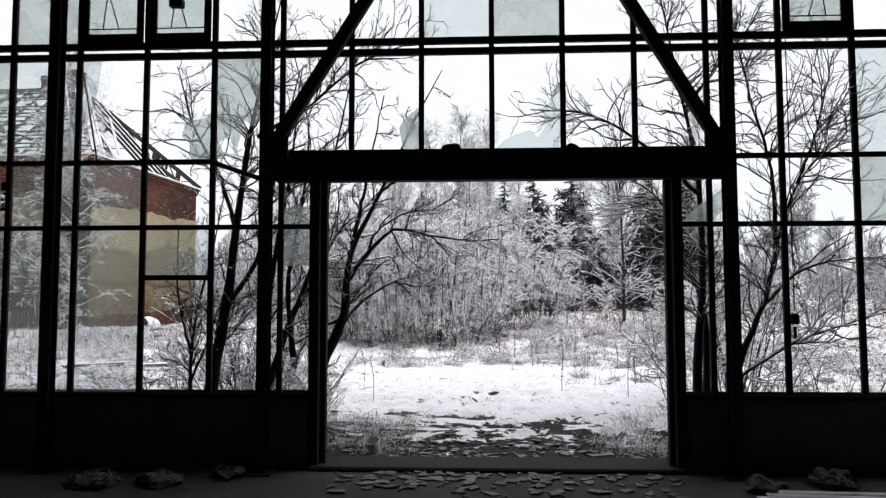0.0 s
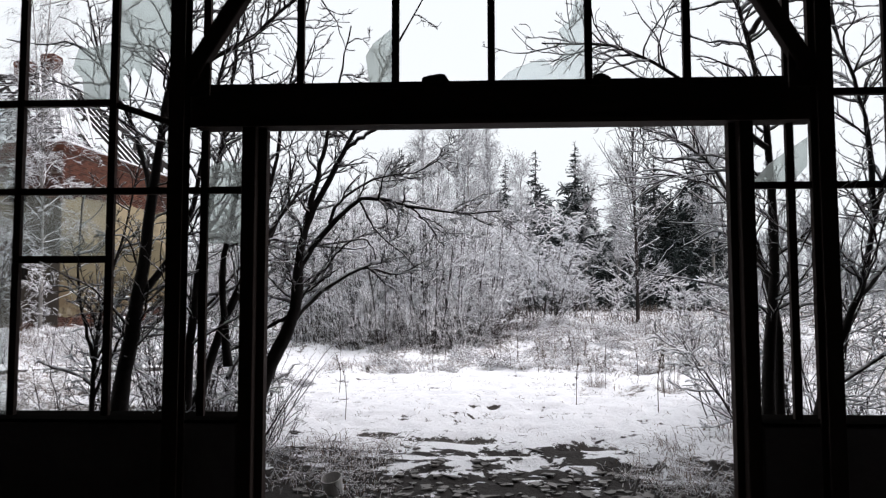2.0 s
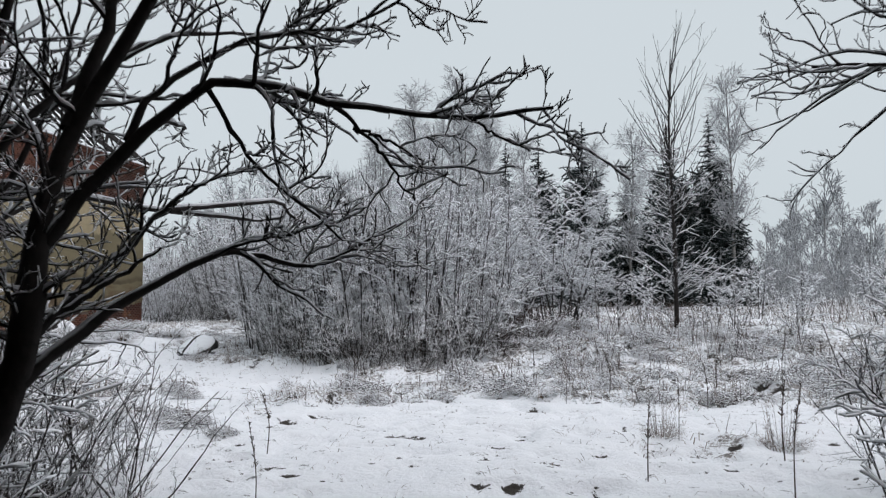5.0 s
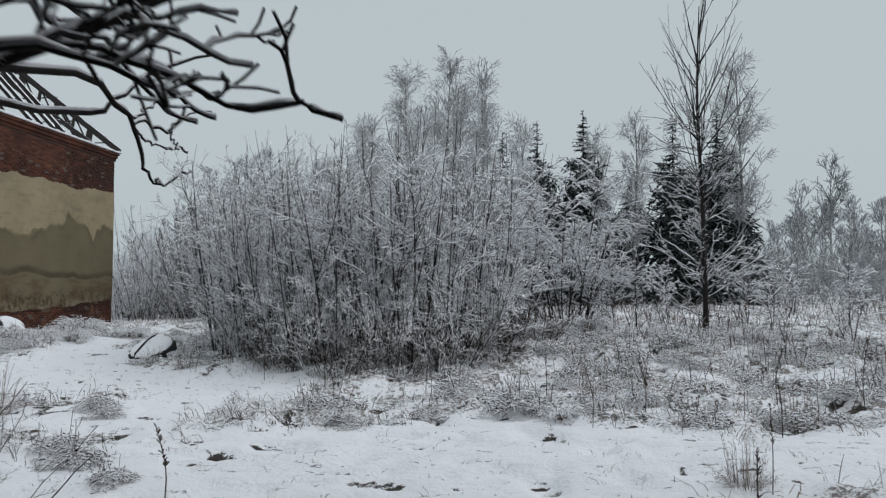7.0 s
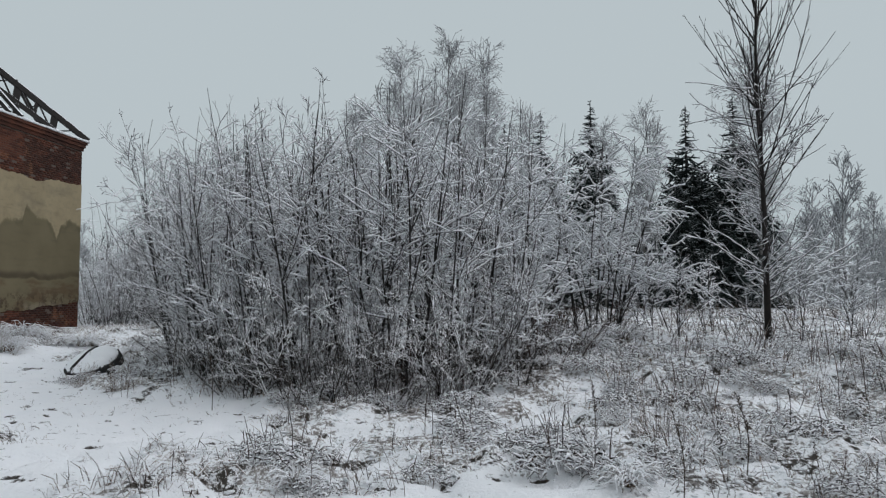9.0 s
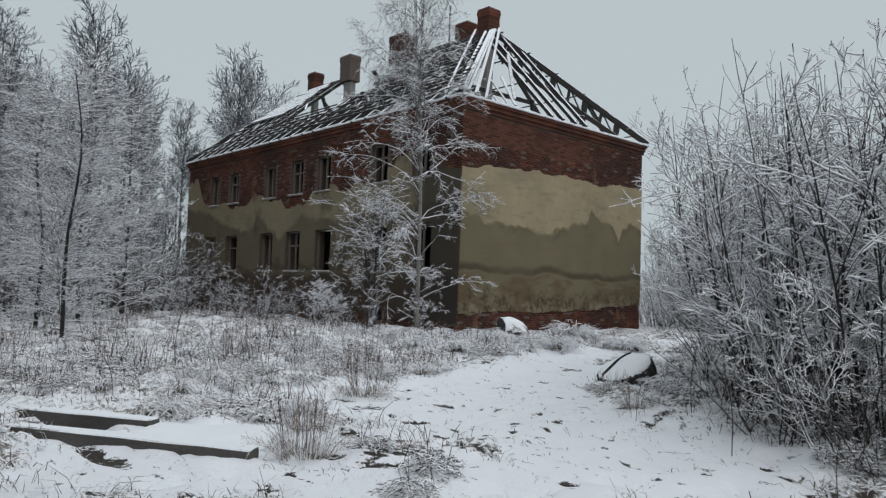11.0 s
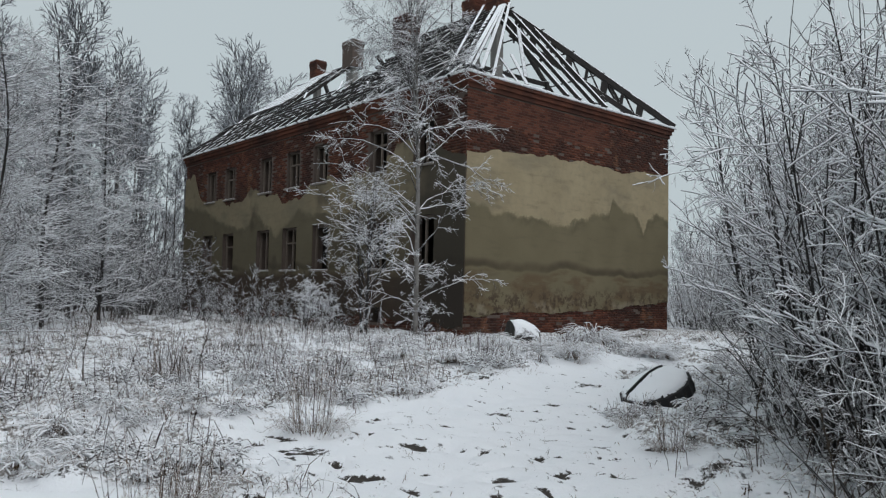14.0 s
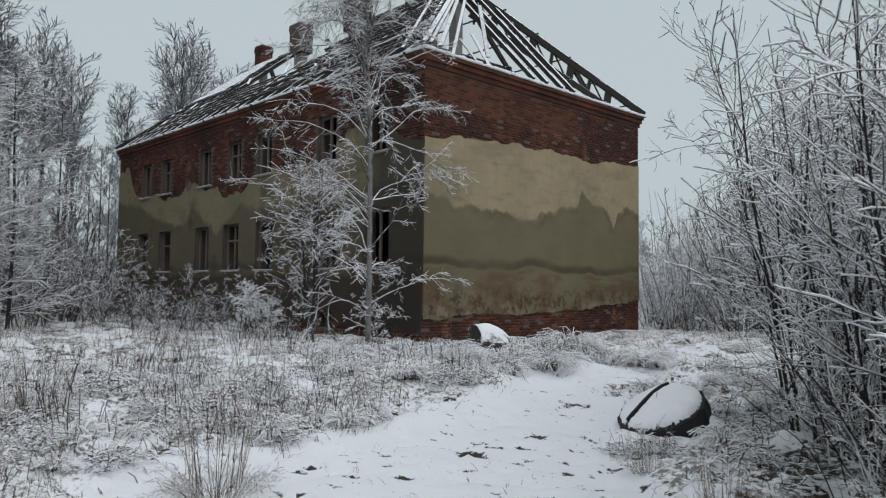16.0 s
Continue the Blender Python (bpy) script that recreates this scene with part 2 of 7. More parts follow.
def straw_material(name, dark, light, lo, hi):
    n = Nodes(name, 0.9, spec=0.15)
    r = n.island()
    col = n.mix(n.ramp(r, 0.0, 1.0), dark, light)
    lift = n.math("ADD", n.up(), n.math("ADD", n.math("MULTIPLY", n.noise(9.0, 3), 0.9), n.math("MULTIPLY", r, 0.3)))
    f = n.ramp(lift, lo, hi)
    n.colour(n.mix(f, col, (0.89, 0.905, 0.925)))
    return n.m


STRAW = straw_material("frosted_dry_grass", (0.032, 0.022, 0.017), (0.29, 0.205, 0.145), 0.72, 0.97)
WEED = straw_material("dry_brown_weeds", (0.026, 0.018, 0.015), (0.145, 0.098, 0.074), 0.88, 1.20)
LITTER = straw_material("dark_dead_weeds", (0.010, 0.008, 0.008), (0.085, 0.055, 0.045), 0.86, 1.15)
STALK = plain_material("dead_brown_stalk", (0.035, 0.028, 0.022), (0.10, 0.078, 0.058), 20, 0.9, snow=0.6)


def brick_material():
    n = Nodes("weathered_red_brick", 0.9, spec=0.2)
    r = n.math("FRACT", n.math("ADD", n.island(), n.random()))
    base = n.mix(n.ramp(r, -0.2, 1.2), (0.058, 0.023, 0.016), (0.155, 0.058, 0.036))
    soot = n.noise(0.55, 4, 0.6)
    base = n.mix(n.ramp(soot, 0.38, 0.62, 0.0, 0.75), base, (0.036, 0.021, 0.018))
    pale = n.ramp(n.noise(1.1, 5, 0.65), 0.56, 0.68, 0.0, 0.55)
    base = n.mix(pale, base, (0.27, 0.125, 0.070))
    n.colour(base)
    n.bump(n.noise(40, 4), 0.5, 0.01)
    return n.m


BRICK = brick_material()
MORTAR = plain_material("old_mortar", (0.07, 0.052, 0.044), (0.16, 0.125, 0.105), 4, 0.95)


def plaster_material(name, length, tide, blur, foot=0.0, tone_down=0.0, dark_end=0.0):
    """Ochre render, pale and dry above, damp below a ragged tide line that follows its stops along the wall."""
    n = Nodes(name, 0.95, spec=0.15)
    z, s = n.axis("Z"), n.axis("Y")
    dry = n.mix(n.noise(0.9, 5, 0.6), (0.240, 0.196, 0.122), (0.425, 0.354, 0.228))
    dry = n.mix(n.ramp(n.noise(5.0, 5, 0.65), 0.45, 0.75, 0.0, 0.40), dry, (0.22, 0.185, 0.13))
    dry = n.mix(n.ramp(n.noise(0.5, 4, 0.6, stretch=(1, 1, 2.2)), 0.50, 0.68, 0.0, 0.55), dry, (0.20, 0.176, 0.125))
    damp = n.mix(n.noise(0.8, 4), (0.135, 0.116, 0.070), (0.198, 0.168, 0.106))
    wave = n.noise(1.6, 4, 0.6)
    line = n.math("ADD", n.profile(s, length, tide), n.math("MULTIPLY", n.math("SUBTRACT", wave, 0.5), 0.75))
    level = n.math("SUBTRACT", z, line)
    col = n.mix(n.ramp(level, -blur, blur), damp, dry)
    # dark salt rim along the tide line
    rim = n.math("MULTIPLY", n.ramp(level, -0.35, -0.02), n.ramp(level, 0.08, 0.0))
    col = n.mix(n.math("MULTIPLY", rim, n.ramp(n.noise(0.9, 3), 0.40, 0.62, 0.0, 0.50)), col, (0.088, 0.078, 0.052))
    # thin wavering dark band, then blotched brown below
    band = n.math("ADD", z, n.math("MULTIPLY", n.math("SUBTRACT", n.noise(0.38, 3, 0.5, stretch=(1, 1, 0.3)), 0.5), 1.1))
    thin = n.math("MULTIPLY", n.ramp(band, 1.98, 2.07), n.ramp(band, 2.34, 2.12))
    col = n.mix(n.math("MULTIPLY", thin, n.ramp(n.noise(0.8, 3), 0.25, 0.6, 0.30, 0.80)), col, (0.062, 0.050, 0.034))
    below = n.ramp(band, 2.05, 1.85)
    col = n.mix(n.math("MULTIPLY", below, n.ramp(n.noise(1.1, 4, 0.6, stretch=(1, 0.6, 2)), 0.42, 0.60, 0.0, 0.75)), col, (0.120, 0.082, 0.048))
    speck = n.noise(3.0, 5, 0.7)
    low = n.math("MULTIPLY", n.ramp(z, 1.75, 1.15), n.ramp(speck, 0.47, 0.58))
    col = n.mix(n.math("MULTIPLY", low, 0.85), col, (0.062, 0.043, 0.030))
    pale = n.math("MULTIPLY", n.ramp(z, 1.25, 0.95), n.ramp(n.noise(1.4, 4), 0.50, 0.60, 0.0, 0.6))
    col = n.mix(pale, col, (0.27, 0.235, 0.17))
    # brown foot: sooty plaster, with the shadow of the bushes painted in
    if foot:
        col = n.mix(n.ramp(n.math("ADD", z, n.math("MULTIPLY", n.noise(0.8, 4), 0.5)), foot + 0.25, foot, 0.0, 0.90), col, (0.058, 0.036, 0.027))
    streak = n.noise(1.1, 4, 0.6, stretch=(1, 1, 5))
    col = n.mix(n.ramp(streak, 0.5, 0.75, 0.0, 0.30), col, (0.11, 0.094, 0.066))
    # darkening painted in towards the wall's near corner, its edge ragged by noise
    if dark_end:
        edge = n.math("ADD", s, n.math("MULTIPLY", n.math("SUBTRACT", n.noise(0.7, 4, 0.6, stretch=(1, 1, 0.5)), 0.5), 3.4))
        col = n.mix(n.ramp(edge, dark_end + 0.9, dark_end - 0.9, 0.0, 0.80), col, (0.042, 0.036, 0.031))
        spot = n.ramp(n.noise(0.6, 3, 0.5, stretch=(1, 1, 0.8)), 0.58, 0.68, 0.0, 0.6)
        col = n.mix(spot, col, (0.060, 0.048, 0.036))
    # whole wall darker: damp, plus its weaker daylight put into the colour
    if tone_down:
        col = n.mix(tone_down, col, (0.065, 0.057, 0.047))
    n.colour(col)
    n.bump(n.math("ADD", n.noise(28, 4), n.noise(4, 4)), 0.35, 0.015)
    return n.m


PLASTER_GABLE = plaster_material("ochre_plaster_gable", 9.7, ((0.0, 4.0), (0.65, 4.2), (1.25, 3.95), (1.5, 3.4), (1.75, 3.9), (2.4, 4.1), (2.95, 4.25), (3.25, 4.5), (3.4, 4.0), (4.2, 3.9), (4.9, 3.7), (5.6, 3.35), (6.3, 3.5), (7.1, 3.55), (8.8, 3.6), (9.7, 3.9)), 0.09)
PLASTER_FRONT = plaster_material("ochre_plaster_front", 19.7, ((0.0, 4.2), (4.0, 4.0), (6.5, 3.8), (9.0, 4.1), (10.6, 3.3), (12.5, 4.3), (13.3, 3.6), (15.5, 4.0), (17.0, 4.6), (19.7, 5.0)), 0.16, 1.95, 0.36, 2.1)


def glass_material(name, dirt, tint):
    n = Nodes(name, 0.35)
    clear = n.node("ShaderNodeBsdfTransparent")
    clear.inputs["Color"].default_value = (*tint, 1)
    gloss = n.node("ShaderNodeBsdfGlossy")
    gloss.inputs["Roughness"].default_value = 0.08
    film = n.node("ShaderNodeBsdfTranslucent")
    film.inputs["Color"].default_value = (0.62, 0.65, 0.62, 1)
    fres = n.node("ShaderNodeFresnel")
    fres.inputs["IOR"].default_value = 1.45
    a, b = n.node("ShaderNodeMixShader"), n.node("ShaderNodeMixShader")
    n.t.links.new(fres.outputs["Fac"], a.inputs["Fac"])
    n.t.links.new(clear.outputs["BSDF"], a.inputs[1])
    n.t.links.new(gloss.outputs["BSDF"], a.inputs[2])
    n.put(b.inputs["Fac"], n.ramp(n.math("ADD", n.noise(2.2, 5, 0.6), n.math("MULTIPLY", n.random(), 0.1)), 0.30, 0.80, dirt * 0.45, dirt))
    n.t.links.new(a.outputs["Shader"], b.inputs[1])
    n.t.links.new(film.outputs["BSDF"], b.inputs[2])
    n.t.links.new(b.outputs["Shader"], n.t.nodes["Material Output"].inputs["Surface"])
    return n.m


GLASS_DIRTY = glass_material("dirty_window_glass", 0.42, (0.86, 0.90, 0.89))
GLASS_CLEARER = glass_material("dusty_window_glass", 0.14, (0.92, 0.95, 0.95))


# ---- building helpers ----
def smooth(a, b, x):
    t = np.clip((np.asarray(x, float) - a) / (b - a), 0, 1)
    return t * t * (3 - 2 * t)


LATTICE = np.random.RandomState(7).rand(256, 256)


def vnoise(x, y, scale=1.0, shift=0):
    """Smooth lattice noise, 0 to 1."""
    x, y = np.asarray(x, float) * scale + 31.7 * shift, np.asarray(y, float) * scale + 17.3 * shift
    i, j = np.floor(x).astype(int), np.floor(y).astype(int)
    u, v = x - i, y - j
    u, v = u * u * (3 - 2 * u), v * v * (3 - 2 * v)
    g = lambda a, b: LATTICE[a % 256, b % 256]
    return (g(i, j) * (1 - u) + g(i + 1, j) * u) * (1 - v) + (g(i, j + 1) * (1 - u) + g(i + 1, j + 1) * u) * v


def fast_mesh(name, verts, quads, smooth_faces=False):
    me = bpy.data.meshes.new(name)
    verts, quads = np.asarray(verts, np.float32), np.asarray(quads, np.int32)
    me.vertices.add(len(verts))
    me.vertices.foreach_set("co", verts.ravel())
    k = quads.shape[1]
    me.loops.add(quads.size)
    me.loops.foreach_set("vertex_index", quads.ravel())
    me.polygons.add(len(quads))
    me.polygons.foreach_set("loop_start", np.arange(len(quads), dtype=np.int32) * k)
    if smooth_faces:
        me.polygons.foreach_set("use_smooth", np.ones(len(quads), bool))
    me.update(calc_edges=True)
    return me


def put_mesh(name, me, material, parent=None, label=""):
    if material and not me.materials:
        me.materials.append(material)
    ob = new(name, me)
    ob.parent = parent
    return tagged(ob, label)


def part(name, bm, material, parent=None, label=""):
    me = bpy.data.meshes.new(name)
    bm.to_mesh(me)
    bm.free()
    return put_mesh(name, me, material, parent, label)


def thing(name, m, label, category, group="", kind=""):
    ob = new(name)
    ob.empty_display_size = 0.2
    ob.matrix_basis = m
    return tagged(ob, label, category, group, kind)


def add_box(bm, lo, hi, m=None, bevel=0.0, jag=0.0):
    lo, hi = Vector(lo), Vector(hi)
    made = bmesh.ops.create_cube(bm, size=1.0)["verts"]
    for v in made:
        v.co = Vector([(lo[k] + hi[k]) / 2 + v.co[k] * (hi[k] - lo[k]) for k in range(3)])
        if jag:
            v.co += Vector([random.uniform(-jag, jag) for k in range(3)])
    if bevel:
        edges = list({e for v in made for e in v.link_edges})
        made = list({v for f in bmesh.ops.bevel(bm, geom=edges, offset=bevel, segments=1, affect="EDGES")["faces"] for v in f.verts} | {v for v in made if v.is_valid})
    if m is not None:
        bmesh.ops.transform(bm, matrix=m, verts=[v for v in made if v.is_valid])
    return made


def box(name, lo, hi, material, parent=None, label="", bevel=0.0, m=None):
    bm = bmesh.new()
    add_box(bm, lo, hi, m, bevel)
    return part(name, bm, material, parent, label)


def beam_bm(bm, a, b, w, h, roll=0.0, bevel=0.008):
    """A squared timber or steel bar from a to b."""
    a, b = Vector(a), Vector(b)
    q = (b - a).to_track_quat("Y", "Z").to_matrix().to_4x4()
    m = Matrix.Translation(a) @ q @ pose(0, 0, 0, 0, roll, 0)
    add_box(bm, (-w / 2, 0, -h / 2), (w / 2, (b - a).length, h / 2), m, bevel)


def beam(name, a, b, w, h, material, parent=None, label="", roll=0.0):
    bm = bmesh.new()
    beam_bm(bm, a, b, w, h, roll)
    return part(name, bm, material, parent, label)


# ---- ground ----
def clearing(x, y):
    """1 on the smooth snow of the yard and its path, 0 among the weeds."""
    x, y = np.asarray(x, float), np.asarray(y, float)
    xx = x + 1.2 * (vnoise(x, y, 0.7, 1) - 0.5) + 0.5 * (vnoise(x, y, 2.3, 2) - 0.5)
    yy = y + 1.2 * (vnoise(x, y, 0.7, 3) - 0.5) + 0.5 * (vnoise(x, y, 2.3, 4) - 0.5)
    best = np.full(np.broadcast(x, y).shape, 9.0)
    for cx, cy, rx, ry in ((0.3, 12.6, 4.6, 3.6), (4.0, 14.6, 2.6, 1.0), (-4.1, 17.4, 2.0, 2.4), (-6.4, 19.9, 2.3, 2.3), (-7.6, 22.5, 1.35, 2.0), (-8.9, 25.2, 1.0, 2.1), (-6.3, 15.6, 1.6, 1.1), (1.2, 17.9, 1.8, 0.5)):
        best = np.minimum(best, np.hypot((xx - cx) / rx, (yy - cy) / ry))
    open_ = 1 - smooth(0.85, 1.12, best)
    for cx, cy, rx, ry in ((-5.2, 17.1, 0.9, 0.6), (-5.2, 21.5, 0.75, 0.6), (-1.9, 17.0, 0.7, 0.5), (-3.9, 15.4, 0.6, 0.4), (2.2, 13.2, 0.6, 0.35)):
        open_ = open_ * smooth(0.6, 1.15, np.hypot((xx - cx) / rx, (yy - cy) / ry))
    return open_


# those at (-7.75, 15.38) and (-6.5, 15.15) paint shade by the pit beams
HOLES = ((-5.9, 17.35, 0.32, 0.14), (-5.3, 17.05, 0.34, 0.18), (-5.0, 16.7, 0.18, 0.10), (0.5, 18.7, 0.26, 0.10), (-6.7, 19.3, 0.22, 0.10), (1.6, 18.6, 0.32, 0.08), (-0.2, 10.0, 0.55, 0.15), (1.3, 9.9, 0.35, 0.12), (-1.0, 10.25, 0.3, 0.1),
         (-4.4, 18.3, 0.10, 0.05), (-7.4, 21.2, 0.2, 0.1), (-2.5, 17.6, 0.2, 0.07), (-6.2, 18.2, 0.16, 0.08), (2.8, 18.4, 0.35, 0.1), (0.4, 9.6, 0.3, 0.1), (-7.0, 24.5, 0.25, 0.1), (-7.75, 15.38, 0.55, 0.2), (-6.5, 15.15, 0.5, 0.12), (-3.7, 11.0, 0.9, 0.8), (-3.0, 9.6, 0.8, 0.5), (4.2, 10.6, 0.7, 0.5))


PR = np.random.RandomState(77)
PRINTS = [(PR.uniform(-8, 4.5), PR.uniform(10.4, 22.0), PR.uniform(0.05, 0.12), PR.uniform(0.035, 0.07)) for k in range(330)] + [(PR.uniform(-8.2, -4.6), PR.uniform(18.0, 22.8), PR.uniform(0.04, 0.10), PR.uniform(0.03, 0.06)) for k in range(110)]


def bare(x, y):
    """1 where the snow has sunk through, and in the shade painted at the pit beams."""
    out = np.zeros(np.broadcast(x, y).shape)
    for cx, cy, rx, ry in HOLES:
        out = np.maximum(out, 1 - smooth(0.5, 1.6, np.hypot((x - cx) / rx, (y - cy) / ry)))
    for cx, cy, rx, ry in PRINTS:
        near = (np.abs(x - cx) < 3 * rx) & (np.abs(y - cy) < 3 * ry)
        if np.any(near):
            out = np.where(near, np.maximum(out, 1.15 * (1 - smooth(0.5, 1.7, np.hypot((x - cx) / rx, (y - cy) / ry)))), out)
    # trampled line of steps and small gaps among the weeds
    steps = smooth(0.70, 0.86, vnoise(x, y * 1.6, 4.6, 21)) * smooth(0.36, 0.6, vnoise(x, y, 0.7, 22))
    gaps = smooth(0.53, 0.70, vnoise(x, y, 2.9, 23)) * (1 - clearing(x, y)) * 0.72
    # dark litter on the sheltered ground under the thicket
    shelter = 0.62 * (1 - smooth(0.75, 1.1, np.hypot((x + 1.7) / 3.6, (y - 22.9) / 2.7)))
    out = np.maximum(out, shelter)
    return np.maximum(out, np.maximum(steps * 0.75, gaps) * smooth(9.5, 10.5, y))


def ground_z(x, y):
    x, y = np.asarray(x, float), np.asarray(y, float)
    z = -0.29 + 0.31 * smooth(8.0, 11.8, y)
    z = z + 0.16 * smooth(17.5, 21.0, y) * smooth(-6.5, -4.0, x)
    z = z + 0.26 * smooth(18.5, 21.5, y) * smooth(-0.5, 2.5, x) - 0.26 * smooth(23.5, 27.5, y) * smooth(-9.0, -13.5, x)
    z = z + 0.22 * smooth(19.0, 29.0, y) * smooth(-5.0, -11.0, x) + 0.18 * smooth(-7.5, -11.0, x) * smooth(14, 18, y)
    wild = (1 - clearing(x, y)) * smooth(8.6, 10.5, y)
    z = z + wild * (0.14 * (vnoise(x, y, 0.9, 5) - 0.5) + 0.16 * (vnoise(x, y, 2.2, 6) - 0.4) + 0.13 * (vnoise(x, y, 5.0, 7) - 0.4))
    z = z + smooth(8.0, 9.5, y) * (0.05 * (vnoise(x, y, 1.3, 8) - 0.5) - 0.05 * smooth(0.66, 0.78, vnoise(x, y, 3.4, 9)) - 0.035 * smooth(0.74, 0.86, vnoise(x, y, 5.2, 27)) + 0.022 * (vnoise(x, y, 4.3, 15) - 0.5))
    z = z + 0.15 * smooth(19.5, 23, y) * smooth(-3, 1, x) - 0.045 * bare(x, y)
    z = z - 0.16 * (1 - smooth(0.5, 1.3, np.hypot((x + 7.75) / 0.7, (y - 15.36) / 0.28)))
    return z - 0.35 * smooth(7.95, 7.6, y)


def fine_steps(edges):
    """Steps that change from stretch to stretch: (start, step), closed by (end, 0)."""
    out = []
    for (a, s), (b, _) in zip(edges, edges[1:]):
        out += list(np.linspace(a, b, max(2, round((b - a) / s)), endpoint=False))
    return out + [edges[-1][0]]


def outwards(mid, far, grow=1.22):
    up, d = [], 0.13
    while sum(up) < far:
        d *= grow
        up.append(d)
    return np.array(sorted([*mid, *(mid[-1] + np.cumsum(up)), *(mid[0] - np.cumsum(up))]))


gx = outwards(fine_steps([(-18, 0.14), (-9, 0.07), (3.6, 0.13), (10, 0)]), 900)
gy = outwards(fine_steps([(7.2, 0.078), (23.0, 0.14), (29, 0)]), 900)
GX, GY = np.meshgrid(gx, gy, indexing="ij")
GZ = ground_z(GX, GY)
index = np.arange(GX.size).reshape(GX.shape)
cells = np.stack([index[:-1, :-1], index[1:, :-1], index[1:, 1:], index[:-1, 1:]], -1).reshape(-1, 4)
ground_mesh = fast_mesh("ground", np.stack([GX, GY, GZ], -1).reshape(-1, 3), cells, True)
weeds_layer = ground_mesh.attributes.new("weeds", "FLOAT", "POINT")
weeds_layer.data.foreach_set("value", ((1 - clearing(GX, GY)) * smooth(8.6, 10.5, GY)).astype(np.float32).ravel())
bare_layer = ground_mesh.attributes.new("bare", "FLOAT", "POINT")
bare_layer.data.foreach_set("value", bare(GX, GY).astype(np.float32).ravel())
tagged(put_mesh("ground", ground_mesh, GROUND), "uneven ground under thin snow with dead grass showing", "ground", "", "structure")


def gz(x, y):
    return float(ground_z(x, y))


# ---- the hall that the walk starts in ----
FLOOR = -0.26
GATE = 7.57          # plane of the glazing
MULL = [0.219 + 0.7425 * k for k in range(-17, 17)]
JL, JR = -1.50, 1.97  # clear opening of the gate


def setting(ob, label, category):
    return tagged(ob, label, category, "", "structure")


setting(box("floor", (-13, -15, FLOOR - 0.25), (13.2, 7.78, FLOOR), HALL_FLOOR), "dark dirty concrete hall floor strewn with rubble", "floor")
setting(box("ceiling", (-13, -15, 7.4), (13.2, 7.9, 7.7), DARK_WALL), "dark sooty hall ceiling", "ceiling")
setting(box("wall_west", (-13.3, -15, FLOOR - 0.25), (-13.002, 7.9, 7.7), DARK_WALL), "dark plastered hall wall", "wall")
setting(box("wall_east", (13.202, -15, FLOOR - 0.25), (13.5, 7.9, 7.7), DARK_WALL), "dark plastered hall wall", "wall")
setting(box("wall_back", (-13.3, -15.3, FLOOR - 0.25), (13.5, -15.002, 7.7), DARK_WALL), "dark plastered hall wall", "wall")
setting(box("wall_front_west", (-13, 7.40, FLOOR - 0.2), (JL - 0.17, 7.76, 0.46), DARK_WALL, bevel=0.015), "low sooty plastered parapet wall under the glazing", "wall")
setting(box("wall_front_east", (JR + 0.16, 7.40, FLOOR - 0.2), (13.2, 7.76, 0.46), DARK_WALL, bevel=0.015), "low sooty plastered parapet wall under the glazing", "wall")
setting(box("wall_front_top", (-13, 7.42, 6.3), (13.2, 7.76, 7.398), DARK_WALL), "sooty plastered wall above the glazing", "wall")
setting(box("trim_threshold", (JL - 0.15, 7.30, FLOOR - 0.1), (JR + 0.14, 7.86, FLOOR + 0.045), THRESHOLD, bevel=0.02), "worn concrete threshold in the gateway", "threshold")

# steel frame of the gateway
portal = thing("gate_portal", pose(0, 0, 0), "rusty dark steel gate frame with a heavy lintel", "gate frame", "", "structure")
for x0, x1 in ((JL - 0.165, JL - 0.06), (JR + 0.05, JR + 0.15)):
    box("jamb", (x0, 7.38, FLOOR), (x1, 7.60, 2.68), STEEL, portal, bevel=0.006)
box("jamb_stop", (JL - 0.06, 7.47, FLOOR), (JL, 7.56, 2.67), STEEL, portal, bevel=0.004)
box("jamb_stop", (JR, 7.47, FLOOR), (JR + 0.05, 7.56, 2.67), STEEL, portal, bevel=0.004)
box("lintel", (-2.06, 7.36, 2.68), (2.603, 7.61, 2.955), STEEL, portal, bevel=0.01)
box("lintel_flange", (-2.04, 7.33, 2.935), (2.60, 7.36, 2.98), STEEL, portal)
box("lintel_flange", (-2.04, 7.33, 2.66), (2.60, 7.36, 2.70), STEEL, portal)

for x in (-4.28, -2.07, 2.53, 4.86, -6.6, 7.1):
    post = thing("steel_column", pose(x, 7.2, FLOOR), "rusty dark steel hall column", "column", "hall columns", "structure")
    box("web", (-0.012, -0.055, 0), (0.012, 0.055, 7.66), STEEL, post)
    box("flange", (-0.055, -0.067, 0), (0.055, -0.055, 7.66), STEEL, post)
    box("flange", (-0.055, 0.055, 0), (0.055, 0.067, 7.66), STEEL, post)
    box("base_plate", (-0.12, -0.13, -0.002), (0.12, 0.13, 0.02), STEEL, post)
